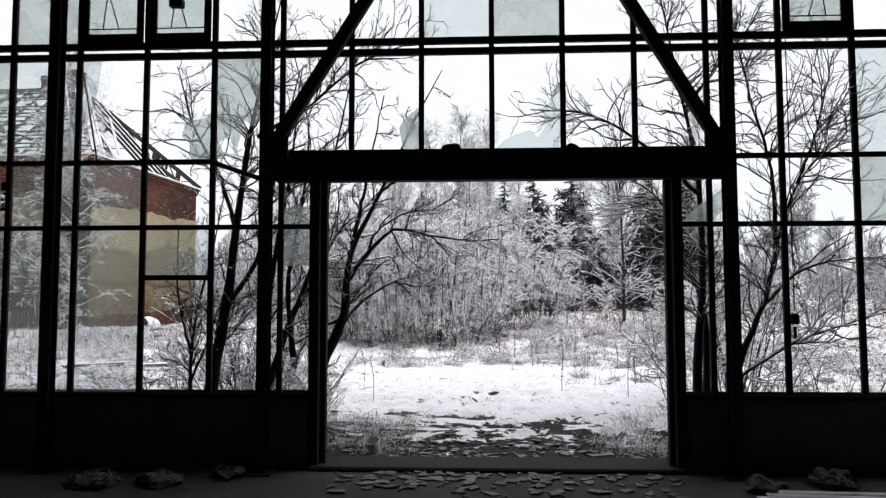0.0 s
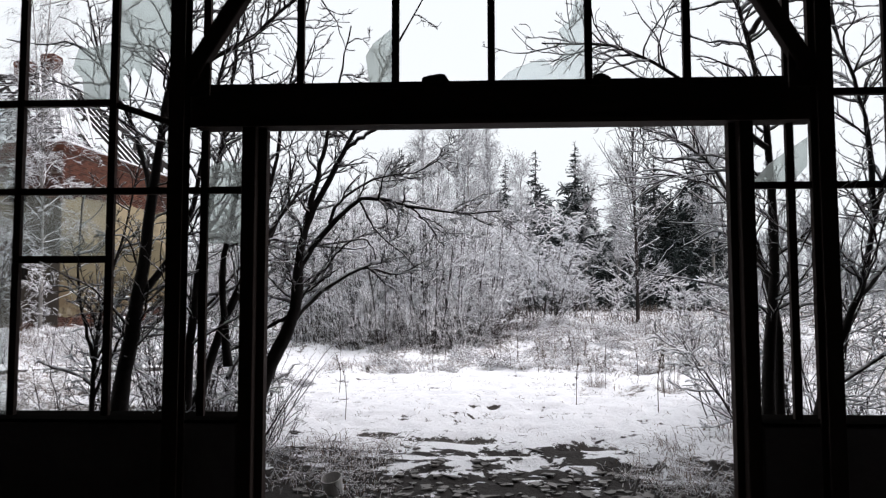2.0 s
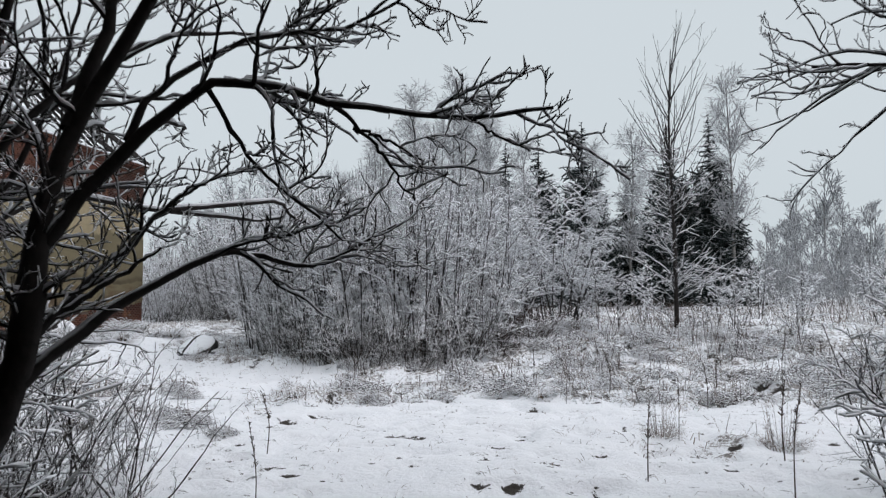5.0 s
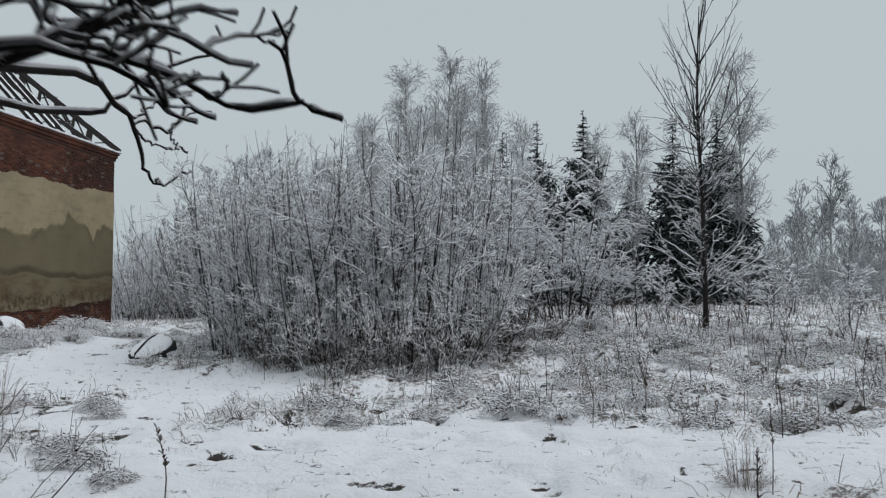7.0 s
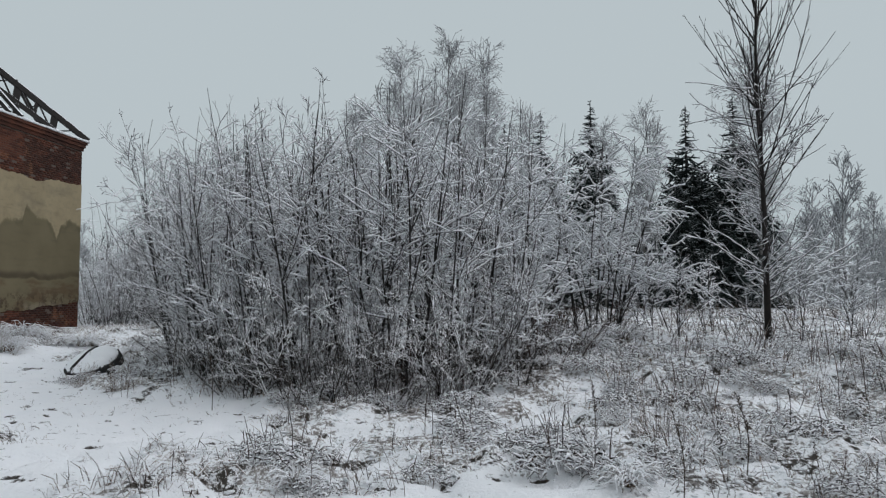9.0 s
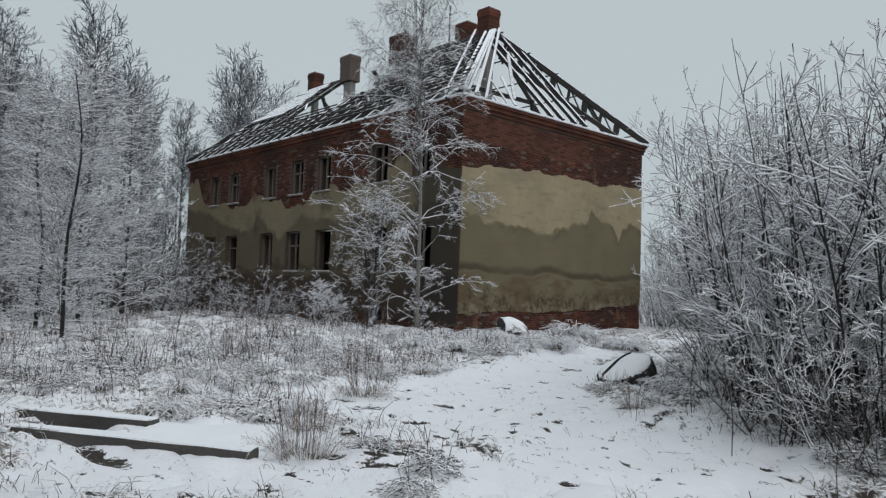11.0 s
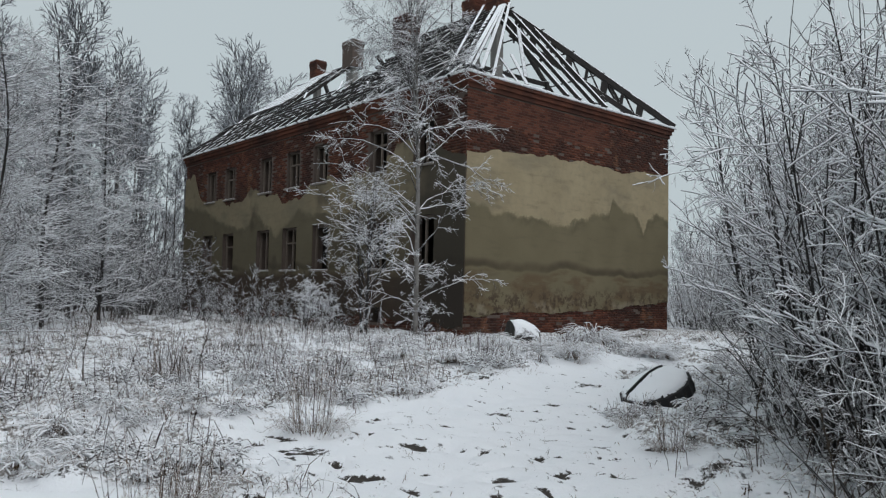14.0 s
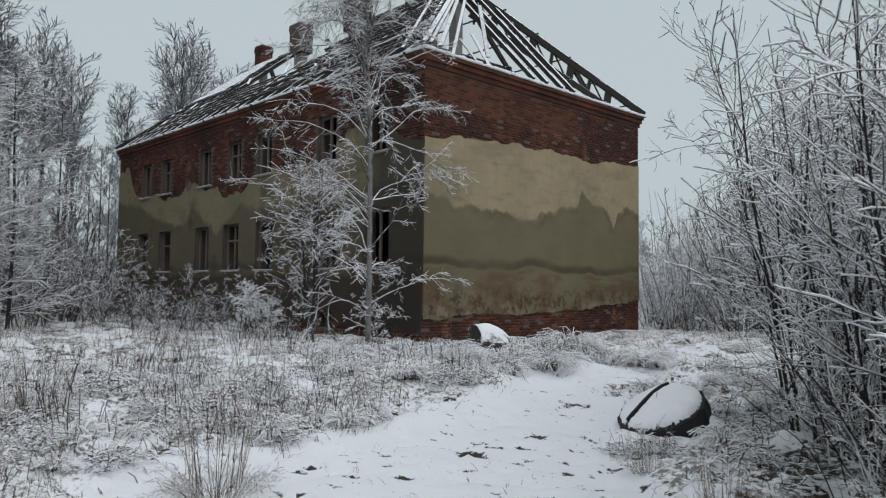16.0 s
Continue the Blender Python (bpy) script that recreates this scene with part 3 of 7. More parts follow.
for a, b in (((-2.03, 7.2, 2.95), (-0.72, 7.2, 5.05)), ((2.47, 7.2, 2.95), (1.22, 7.2, 5.05))):
    brace = thing("brace", pose(0, 0, 0), "rusty diagonal steel brace between column and roof beam", "brace", "hall braces", "structure")
    beam("bar", a, b, 0.10, 0.12, STEEL, brace)
    box("gusset", (min(a[0], b[0] if a[0] > 0 else a[0]) - 0.02 if a[0] < 0 else a[0] - 0.16, 7.19, 2.86), ((a[0] + 0.18) if a[0] < 0 else a[0] + 0.04, 7.215, 3.10), STEEL, brace)
    for k in range(2):
        bm = bmesh.new()
        bmesh.ops.create_cone(bm, cap_ends=True, segments=6, radius1=0.018, radius2=0.018, depth=0.05, matrix=pose(a[0] + (0.05 if a[0] < 0 else -0.05) * (k + 1), 7.17, 2.93 + 0.06 * k, 90))
        part("bolt", bm, STEEL, brace)
setting(box("tie_beam", (-13, 7.12, 5.05), (13.2, 7.28, 5.28), STEEL), "dark steel tie beam across the hall", "beam")

# glazing bars
glazing = thing("window_1", pose(0, 0, 0), "steel-framed factory window wall with broken panes", "window", "", "structure")
BAR = 0.056


def upright(x, z0, z1, w=BAR):
    bm = bmesh.new()
    add_box(bm, (x - w / 2, GATE - 0.03, z0), (x + w / 2, GATE + 0.012, z1))
    add_box(bm, (x - w / 6, GATE + 0.013, z0), (x + w / 6, GATE + 0.045, z1))
    part("mullion", bm, STEEL, glazing)


def transom(x0, x1, z, w=0.05):
    bm = bmesh.new()
    add_box(bm, (x0, GATE - 0.034, z - w / 2), (x1, GATE + 0.016, z + w / 2))
    add_box(bm, (x0, GATE + 0.017, z - w / 6), (x1, GATE + 0.040, z + w / 6))
    part("transom", bm, STEEL, glazing)


for x in MULL:
    if -13 < x < 13.1:
        over_gate = JL - 0.2 < x < JR + 0.2
        upright(x, 2.955 if over_gate else 0.46, 6.3)
box("mullion", (2.605, GATE - 0.03, 0.46), (2.65, GATE + 0.03, 6.3), STEEL, glazing)
for z in (4.07, 4.185, 5.4):
    transom(-13, 13.2, z, 0.07)
transom(-13, -2.75, 2.915)
transom(2.62, 13.2, 2.92)
transom(-13, JL - 0.165, 2.213)
transom(JR + 0.15, 13.2, 2.213)
transom(-3.49, -2.75, 1.68, 0.055)
transom(-2.0, JL - 0.165, 2.82, 0.05)
transom(JR + 0.15, 2.6, 2.82, 0.05)
beam("bent_bar", (-2.73, GATE, 2.90), (-2.12, GATE - 0.12, 2.68), 0.035, 0.05, STEEL, glazing, "bent broken glazing bar")
beam("bent_bar", (-4.23, GATE + 0.05, 3.9), (-4.13, GATE + 0.22, 2.93), 0.02, 0.02, STEEL, glazing)
box("window_sill", (-13, 7.36, 0.462), (JL - 0.17, 7.78, 0.485), SILL_BLACK, glazing)
box("window_sill", (JR + 0.16, 7.36, 0.462), (13.2, 7.78, 0.485), SILL_BLACK, glazing)


def casement(x0, x1, z0, z1):
    """A top-hung vent sash, pushed open, with its stay rods."""
    sash = thing("vent_sash", pose(0, 0, 0), "open top-hung steel vent sash with stay rods", "window", "vent sashes")
    y = GATE - 0.06
    for lo, hi in (((x0, y, z0), (x1, y + 0.03, z0 + 0.09)), ((x0, y, z1 - 0.06), (x1, y + 0.03, z1))):
        box("rail", lo, hi, STEEL, sash)
    for lo, hi in (((x0, y, z0 + 0.09), (x0 + 0.07, y + 0.03, z1 - 0.06)), ((x1 - 0.07, y, z0 + 0.09), (x1, y + 0.03, z1 - 0.06))):
        box("stile", lo, hi, STEEL, sash)
    box("pane", (x0 + 0.07, y + 0.012, z0 + 0.09), (x1 - 0.07, y + 0.017, z1 - 0.06), GLASS_DIRTY, sash).visible_shadow = False
    xm = (x0 + x1) / 2
    beam("stay_rod", (xm - 0.09, y - 0.03, z0 + 0.12), (xm - 0.01, y - 0.10, z0 + 0.47), 0.012, 0.012, STEEL, sash)
    beam("stay_rod", (xm + 0.09, y - 0.03, z0 + 0.12), (xm + 0.01, y - 0.10, z0 + 0.47), 0.012, 0.012, STEEL, sash)
    beam("pull_rod", (x0 - 0.02, y - 0.035, z0 + 0.13), (x1 + 0.02, y - 0.035, z0 + 0.13), 0.014, 0.014, STEEL, sash)
    return sash


casement(-4.20, -3.53, 4.22, 5.36)
gear = casement(-3.45, -2.79, 4.22, 5.36)
box("gear_box", (-3.19, GATE - 0.20, 4.55), (-3.05, GATE - 0.12, 4.63), STEEL, gear)
casement(3.23, 3.89, 4.22, 5.36)


def pane(x0, x1, z0, z1, material):
    box("pane", (x0 + 0.012, GATE + 0.002, z0), (x1 - 0.012, GATE + 0.007, z1), material, glazing).visible_shadow = False


def shard(outline, material, y=GATE + 0.002):
    """A broken piece of glass: an outline in x and z, 5 mm thick."""
    bm = bmesh.new()
    front = [bm.verts.new((x, y, z)) for x, z in outline]
    f = bm.faces.new(front)
    ex = bmesh.ops.extrude_face_region(bm, geom=[f])["geom"]
    bmesh.ops.translate(bm, verts=[v for v in ex if isinstance(v, bmesh.types.BMVert)], vec=(0, 0.005, 0))
    bmesh.ops.recalc_face_normals(bm, faces=bm.faces)
    ob = part("glass_shard", bm, material, glazing, "jagged broken glass left in the frame")
    ob.visible_shadow = False


for x0, x1, z0, z1, m in (
        (-4.98, -4.24, 2.94, 4.03, GLASS_CLEARER), (-4.98, -4.24, 2.235, 2.89, GLASS_CLEARER), (-4.24, -3.49, 2.235, 2.89, GLASS_CLEARER),
        (-4.24, -3.49, 0.485, 2.19, GLASS_CLEARER), (-4.98, -4.24, 0.485, 2.19, GLASS_CLEARER), (-5.72, -4.98, 0.485, 2.19, GLASS_CLEARER),
        (-3.49, -2.75, 1.71, 2.19, GLASS_CLEARER), 
        (-5.72, -4.98, 2.94, 4.03, GLASS_DIRTY), (-4.98, -4.24, 4.22, 5.36, GLASS_DIRTY),
        (3.93, 4.67, 2.94, 4.03, GLASS_CLEARER),
        (3.93, 4.67, 2.235, 2.89, GLASS_DIRTY), 
        (0.219, 0.96, 4.22, 5.36, GLASS_DIRTY), (-0.524, 0.219, 4.22, 5.36, GLASS_CLEARER), (-2.0, -1.67, 1.80, 2.19, GLASS_DIRTY)):
    pane(x0, x1, z0, z1, m)
shard([(-2.72, 4.03), (-2.22, 4.03), (-2.23, 3.42), (-2.33, 3.30), (-2.42, 3.36), (-2.50, 3.05), (-2.60, 3.20), (-2.72, 3.10)], GLASS_DIRTY)
shard([(-2.77, 2.945), (-3.0, 2.945), (-3.02, 3.12), (-3.10, 3.2), (-3.06, 3.36), (-2.9, 3.38), (-2.77, 3.42)], GLASS_DIRTY)
shard([(-2.72, 2.945), (-2.62, 2.945), (-2.68, 3.1), (-2.72, 3.16)], GLASS_DIRTY)
shard([(-0.55, 3.02), (-0.72, 3.02), (-0.76, 3.26), (-0.70, 3.36), (-0.55, 3.48)], GLASS_DIRTY)
shard([(0.25, 3.02), (0.93, 3.02), (0.93, 3.72), (0.86, 3.66), (0.83, 3.52), (0.74, 3.44), (0.79, 3.28), (0.70, 3.14), (0.62, 3.22), (0.50, 3.18), (0.36, 3.12)], GLASS_CLEARER)
shard([(2.17, 2.24), (2.47, 2.24), (2.58, 2.36), (2.59, 2.58), (2.44, 2.48), (2.30, 2.38)], GLASS_DIRTY)
shard([(-1.98, 2.24), (-1.70, 2.24), (-1.70, 2.42), (-1.86, 2.45), (-1.98, 2.40)], GLASS_DIRTY)
shard([(-4.22, 4.03), (-4.0, 4.03), (-4.08, 3.5), (-4.22, 3.2)], GLASS_CLEARER)

# chain hoist on the window, with its cord
pulley = thing("cord_pulley", pose(3.24, 7.50, 0), "small dark pulley and cord hanging on the window bar", "pulley")
beam("cord", (0, 0, 1.32), (0.0, 0, 4.18), 0.008, 0.008, STEEL, pulley)
box("housing", (-0.035, -0.03, 1.19), (0.04, 0.03, 1.30), STEEL, pulley, bevel=0.012)
box("weight", (-0.012, -0.012, 1.05), (0.012, 0.012, 1.17), STEEL, pulley, bevel=0.004)


# rubble in the gateway: flat broken tiles
def tile_bm(rs, size, thick):
    bm = bmesh.new()
    n = rs.randint(4, 7)
    ang = np.sort(rs.uniform(0, 2 * math.pi, n) * 0.35 + np.arange(n) * 2 * math.pi / n)
    ring = [bm.verts.new((size * rs.uniform(0.6, 1.1) * math.cos(a), size * rs.uniform(0.45, 0.8) * math.sin(a), 0)) for a in ang]
    f = bm.faces.new(ring)
    ex = bmesh.ops.extrude_face_region(bm, geom=[f])["geom"]
    bmesh.ops.translate(bm, verts=[v for v in ex if isinstance(v, bmesh.types.BMVert)], vec=(0, 0, thick))
    bmesh.ops.recalc_face_normals(bm, faces=bm.faces)
    return bm


rs = np.random.RandomState(11)
tile_meshes = []
for k in range(10):
    bm = tile_bm(rs, 0.10, 0.014)
    me = bpy.data.meshes.new("broken_tile")
    bm.to_mesh(me)
    bm.free()
    me.materials.append(SHARD_MAT)
    tile_meshes.append(me)
spots = [(rs.uniform(-1.4, 1.95), 7.28 - abs(rs.normal(0, 0.45)), 0) for k in range(170)] + [(rs.uniform(-1.5, 2.0), 7.92 + abs(rs.normal(0, 0.7)), 1) for k in range(260)]
spare = bmesh.new()
for k, (x, y, out) in enumerate(spots):
    size = rs.uniform(0.35, 1.25) * (1.25 if k % 9 == 0 else 0.8)
    z = gz(x, y) if out else FLOOR
    m = pose(x, y, z + 0.002, rs.uniform(-5, 5), rs.uniform(-5, 5), rs.uniform(0, 360)) @ Matrix.Diagonal((size, size, 1, 1))
    if k >= 290:
        n0 = len(spare.verts)
        spare.from_mesh(tile_meshes[k % 10])
        spare.verts.ensure_lookup_table()
        bmesh.ops.transform(spare, matrix=m, verts=spare.verts[n0:])
        continue
    ob = put_mesh("broken_tile", tile_meshes[k % 10], SHARD_MAT)
    ob.matrix_basis = m
    tagged(ob, "broken piece of grey tile lying on the dirty floor", "rubble", "broken tiles in the gateway")
tagged(part("rubble", spare, SHARD_MAT), "scatter of broken grey tiles outside the gateway", "rubble", "", "stuff")
for x, y, s in ((-2.9, 6.75, 1.0), (-2.35, 7.05, 0.8), (-3.5, 6.7, 1.2), (2.6, 6.7, 0.9), (3.3, 6.95, 1.1)):
    bm = bmesh.new()
    bmesh.ops.create_icosphere(bm, subdivisions=4, radius=0.19 * s)
    for v in bm.verts:
        v.co.z *= 0.34
        v.co += 0.06 * noise.noise_vector(v.co * 7 + Vector((x, y, 0))) + 0.05 * noise.noise_vector(v.co * 19 + Vector((x, y, 0)))
    ob = part("plaster_lump", bm, CONCRETE)
    ob.location = (x, y, FLOOR + 0.04)
    tagged(ob, "broken lump of fallen grey plaster on the floor", "plaster", "fallen plaster lumps")
for k in range(3):
    ob = beam("plank", (2.4 + 0.12 * k, 6.35 + 0.1 * k, FLOOR + 0.03), (4.6 + 0.1 * k, 6.1 + 0.16 * k, FLOOR + 0.03), 0.09, 0.03, GREY_WOOD)
    tagged(ob, "loose dusty plank on the hall floor", "plank", "loose planks")

# two small lumps of junk stuck on the lintel's upper edge
for x, w in ((-0.20, 0.10), (1.02, 0.07)):
    bm = bmesh.new()
    bmesh.ops.create_icosphere(bm, subdivisions=3, radius=w)
    for v in bm.verts:
        v.co.y *= 0.35
        v.co.z *= 0.55
        v.co += 0.02 * noise.noise_vector(v.co * 14 + Vector((x, 0, 0)))
    ob = part("moss_clump", bm, THRESHOLD)
    ob.location = (x, 7.345, 2.985)
    tagged(ob, "small dark lump of junk on the lintel", "moss", "dirt on the lintel")

pot_bm = bmesh.new()
bmesh.ops.create_cone(pot_bm, cap_ends=False, segments=20, radius1=0.075, radius2=0.09, depth=0.17)
ring = [e for e in pot_bm.edges if e.is_boundary and e.verts[0].co.z < 0]
bmesh.ops.contextual_create(pot_bm, geom=ring)
bmesh.ops.solidify(pot_bm, geom=pot_bm.faces[:], thickness=0.006)
pot = part("enamel_pot", pot_bm, WHITE_POT)
pot.matrix_basis = pose(-1.12, 8.25, gz(-1.12, 8.25) + 0.085, 12, -18, 30)
tagged(pot, "small dirty white enamel pot lying on the rubble", "pot")


# ---- the derelict two-storey house ----
HOUSE = pose(-15.403, 28.63, 0, 0, 0, 86.9)
house = thing("house", HOUSE, "derelict two-storey brick house with flaking ochre plaster and a burnt-out roof", "house")
W, L, EAVE, RIDGE, BASE = 10.0, 20.0, 7.30, 11.6, -0.3
I = 0.15              # eaves stand this far out
LOWER = [(v, 1.05, 2.02, 3.56) for v in (17.08, 14.95, 11.80, 9.70, 7.56, 4.20, 1.95)]
UPPER = [(v, 0.92, 5.04, 6.37) for v in (16.95, 15.02, 11.78, 9.63, 7.70, 4.25, 2.0)]
CELLAR = [(v, 0.8, 0.35, 0.85) for v in (9.7, 7.56, 4.2)]
OPEN = LOWER + UPPER + CELLAR


def wall_with_holes(length, z0, z1, holes, thick):
    """A wall in the plane x = 0 running along y, thick in +x, with real openings."""
    ys = sorted({0.0, length, *(v - w / 2 for v, w, a, b in holes), *(v + w / 2 for v, w, a, b in holes)})
    zs = sorted({z0, z1, *(a for v, w, a, b in holes), *(b for v, w, a, b in holes)})
    bm = bmesh.new()
    inside = lambda y, z: any(abs(y - v) < w / 2 and a < z < b for v, w, a, b in holes) or not (0 < y < length and z0 < z < z1)
    for y0, y1 in zip(ys, ys[1:]):
        for a, b in zip(zs, zs[1:]):
            ym, zm = (y0 + y1) / 2, (a + b) / 2
            if inside(ym, zm):
                continue
            q = lambda pts: bm.faces.new([bm.verts.new(p) for p in pts])
            q([(0, y0, a), (0, y0, b), (0, y1, b), (0, y1, a)])
            q([(thick, y0, a), (thick, y1, a), (thick, y1, b), (thick, y0, b)])
            if inside(y0 - 1e-3, zm):
                q([(0, y0, a), (thick, y0, a), (thick, y0, b), (0, y0, b)])
            if inside(y1 + 1e-3, zm):
                q([(0, y1, a), (0, y1, b), (thick, y1, b), (thick, y1, a)])
            if inside(ym, a - 1e-3):
                q([(0, y0, a), (0, y1, a), (thick, y1, a), (thick, y0, a)])
            if inside(ym, b + 1e-3):
                q([(0, y0, b), (thick, y0, b), (thick, y1, b), (0, y1, b)])
    bmesh.ops.remove_doubles(bm, verts=bm.verts, dist=1e-4)
    return bm


front = part("wall", wall_with_holes(L - 2 * I, BASE, EAVE - 0.02, [(v - I, w, a, b) for v, w, a, b in OPEN], 0.42), MORTAR, house, "front wall of soot-stained brick with rows of empty windows")
front.matrix_basis = pose(I, I, 0)
box("wall", (I + 0.42, I, BASE), (W - I, I + 0.42, EAVE - 0.02), MORTAR, house, "windowless end wall of red brick and stained ochre plaster")
box("wall", (I + 0.42, L - I - 0.42, BASE), (W - I, L - I, EAVE - 0.02), MORTAR, house)
box("wall", (W - I - 0.42, I + 0.42, BASE), (W - I, L - I - 0.42, EAVE - 0.02), MORTAR, house)
# attic floor, with unseen lower floors and a divider added to block light
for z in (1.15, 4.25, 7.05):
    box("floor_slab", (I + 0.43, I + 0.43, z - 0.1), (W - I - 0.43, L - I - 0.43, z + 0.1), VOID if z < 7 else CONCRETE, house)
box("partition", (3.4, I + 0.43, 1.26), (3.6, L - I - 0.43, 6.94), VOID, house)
box("attic_snow", (I + 0.3, I + 0.3, 7.285), (W - I - 0.3, L - I - 0.3, 7.33), SNOW_MAT, house, "snow lying on the open attic floor")

# corbelled brick cornice with snow on its top
for lo, z0, z1 in ((I - 0.05, EAVE - 0.34, EAVE - 0.21), (I - 0.10, EAVE - 0.21, EAVE - 0.08), (I - 0.15, EAVE - 0.08, EAVE + 0.03)):
    bm = bmesh.new()
    add_box(bm, (lo, lo, z0), (I - 0.004 if z1 < EAVE - 0.05 else I + 0.1, L - lo, z1 - 0.003))
    add_box(bm, (I - 0.004, lo, z0), (W - lo, I - 0.004 if z1 < EAVE - 0.05 else I + 0.1, z1 - 0.003))
    part("cornice", bm, BRICK, house)
bm = bmesh.new()
rs = np.random.RandomState(5)
for k in range(70):
    s = k / 70 * (W + 0.1)
    add_box(bm, (s - 0.02, -0.03 + rs.uniform(-0.02, 0.02), EAVE + 0.02), (s + 0.16, 0.30, EAVE + 0.085 + rs.uniform(0, 0.03)), None, 0.02)
for k in range(140):
    s = 0.2 + k / 140 * (L - 0.1)
    add_box(bm, (-0.03 + rs.uniform(-0.02, 0.02), s - 0.02, EAVE + 0.02), (0.28, s + 0.16, EAVE + 0.08 + rs.uniform(0, 0.03)), None, 0.02)
part("eave_snow", bm, SNOW_MAT, house, "ridge of snow along the eaves")

for row in (LOWER, UPPER):
    for k, (v, w, a, b) in enumerate(row):
        win = thing("window", pose(I, v, a), "empty window opening with remains of a wooden frame", "")
        win.parent = house
        if "category" in win:
            del win["category"]
        d = 0.13
        for lo, hi in (((d, -w / 2 + 0.002, 0.0), (d + 0.07, -w / 2 + 0.07, b - a)), ((d, w / 2 - 0.07, 0.0), (d + 0.07, w / 2 - 0.002, b - a)), ((d, -w / 2 + 0.07, b - a - 0.07), (d + 0.07, w / 2 - 0.07, b - a - 0.002))):
            box("frame", lo, hi, WINDOW_WOOD, win)
        if k % 3 != 1 or row is UPPER:
            box("frame", (d + 0.005, -0.035, 0.0), (d + 0.065, 0.035, b - a - 0.07), WINDOW_WOOD, win)
        if k % 2:
            box("frame", (d + 0.005, -w / 2 + 0.07, 0.62 * (b - a)), (d + 0.065, w / 2 - 0.07, 0.62 * (b - a) + 0.06), WINDOW_WOOD, win)
        box("sill", (-0.09, -w / 2 - 0.06, -0.07), (d, w / 2 + 0.06, 0.0), SILL_MAT, win, "stone sill with snow", bevel=0.01)


# flaking plaster: a skin of ragged strips in front of the brick
def plaster_skin(name, length, top, bottom, holes, step, material, parent, m, label):
    verts, quads = [], []

    def quad(*pts):
        quads.append(range(len(verts), len(verts) + 4))
        verts.extend(pts)
    n = int(length / step)
    d = 0.028
    for k in range(n):
        y0, y1 = k * length / n, (k + 1) * length / n
        ym = (y0 + y1) / 2
        cuts = sorted((a, b) for v, w, a, b in holes if abs(ym - v) < w / 2 + 0.01)
        lo0, lo1, hi0, hi1 = bottom(y0), bottom(y1), top(y0), top(y1)
        edges = [(lo0, lo1)]
        for a, b in cuts:
            if b <= min(lo0, lo1) or a >= min(hi0, hi1):
                continue
            edges += [(a, a), (min(b, hi0), min(b, hi1))]
        edges.append((hi0, hi1))
        for (a0, a1), (b0, b1) in zip(edges[::2], edges[1::2]):
            if b0 - a0 < 0.01 or b1 - a1 < 0.01:
                continue
            quad((0, y0, a0), (0, y0, b0), (0, y1, b1), (0, y1, a1))
            quad((0, y0, b0), (d, y0, b0), (d, y1, b1), (0, y1, b1))
            quad((0, y0, a0), (0, y1, a1), (d, y1, a1), (d, y0, a0))
            if k == 0 or cuts:
                quad((0, y0, a0), (d, y0, a0), (d, y0, b0), (0, y0, b0))
                quad((0, y1, a1), (0, y1, b1), (d, y1, b1), (d, y1, a1))
    me = fast_mesh(name, verts, np.array([list(q) for q in quads]))
    ob = put_mesh(name, me, material, parent, label)
    ob.matrix_basis = m
    return ob


def rag(y, shift, swing=0.6):
    return swing * (vnoise(y, 0.3, 0.55, shift) - 0.5) + 0.45 * swing * (vnoise(y, 0.3, 2.1, shift + 1) - 0.5) + 0.22 * swing * (vnoise(y, 0.3, 7.0, shift + 2) - 0.5)


def gable_top(y):
    return float(np.interp(y, [0, 2.7, 3.3, 4.2, 5.6, 6.9, 8.0, 9.2, 10], [5.25, 5.45, 5.6, 5.5, 5.4, 5.35, 5.55, 5.75, 5.7])) + float(rag(y, 40, 0.28))


def gable_low(y):
    return float(np.interp(y, [0, 4, 6, 7.5, 9, 10], [0.72, 0.76, 0.90, 1.12, 1.0, 1.1])) + float(rag(y, 50, 0.24))


def front_top(y):
    near = 1 - float(smooth(2.5, 5.5, y))
    return 4.95 + 0.5 * near + float(rag(y, 60, 0.9)) + 1.2 * float(smooth(17.9, 19.0, y))


def front_low(y):
    return 0.42 + float(rag(y, 70, 0.3))


plaster_skin("plaster", L - 2 * I, front_top, front_low, [(v - I, w, a, b) for v, w, a, b in OPEN], 0.05, PLASTER_FRONT, house, pose(I - 0.03, I, 0), "flaking ochre plaster with damp stains, painted darker towards the near corner")
# the end wall runs along local x: turn the skin
plaster_skin("plaster", W - 2 * I, lambda y: gable_top(W - 2 * I - y), lambda y: gable_low(W - 2 * I - y), [], 0.05, PLASTER_GABLE, house, pose(W - I, I - 0.03, 0, 0, 0, 90), "stained ochre plaster with a dark tide mark")

# roof timbers
APEX, FAR = (5.15, 3.95), (5.15, 16.2)


def rafter(a, b, w=0.11, h=0.16):
    beam("rafter", a, b, w, h, ROOF_WOOD, house)


e = 0.0
corners = {"n": (e, e), "r": (W - e, e), "f": (e, L - e), "b": (W - e, L - e)}
for key, top in (("n", APEX), ("r", APEX), ("f", FAR), ("b", FAR)):
    rafter((*corners[key], EAVE + 0.10), (*top, RIDGE), 0.14, 0.20)
rafter((*APEX, RIDGE), (APEX[0], 8.6, RIDGE), 0.14, 0.18)
rafter((APEX[0], 13.9, RIDGE - 0.05), (*FAR, RIDGE), 0.14, 0.18)
rs = np.random.RandomState(21)
SLOPE = RIDGE - EAVE - 0.1


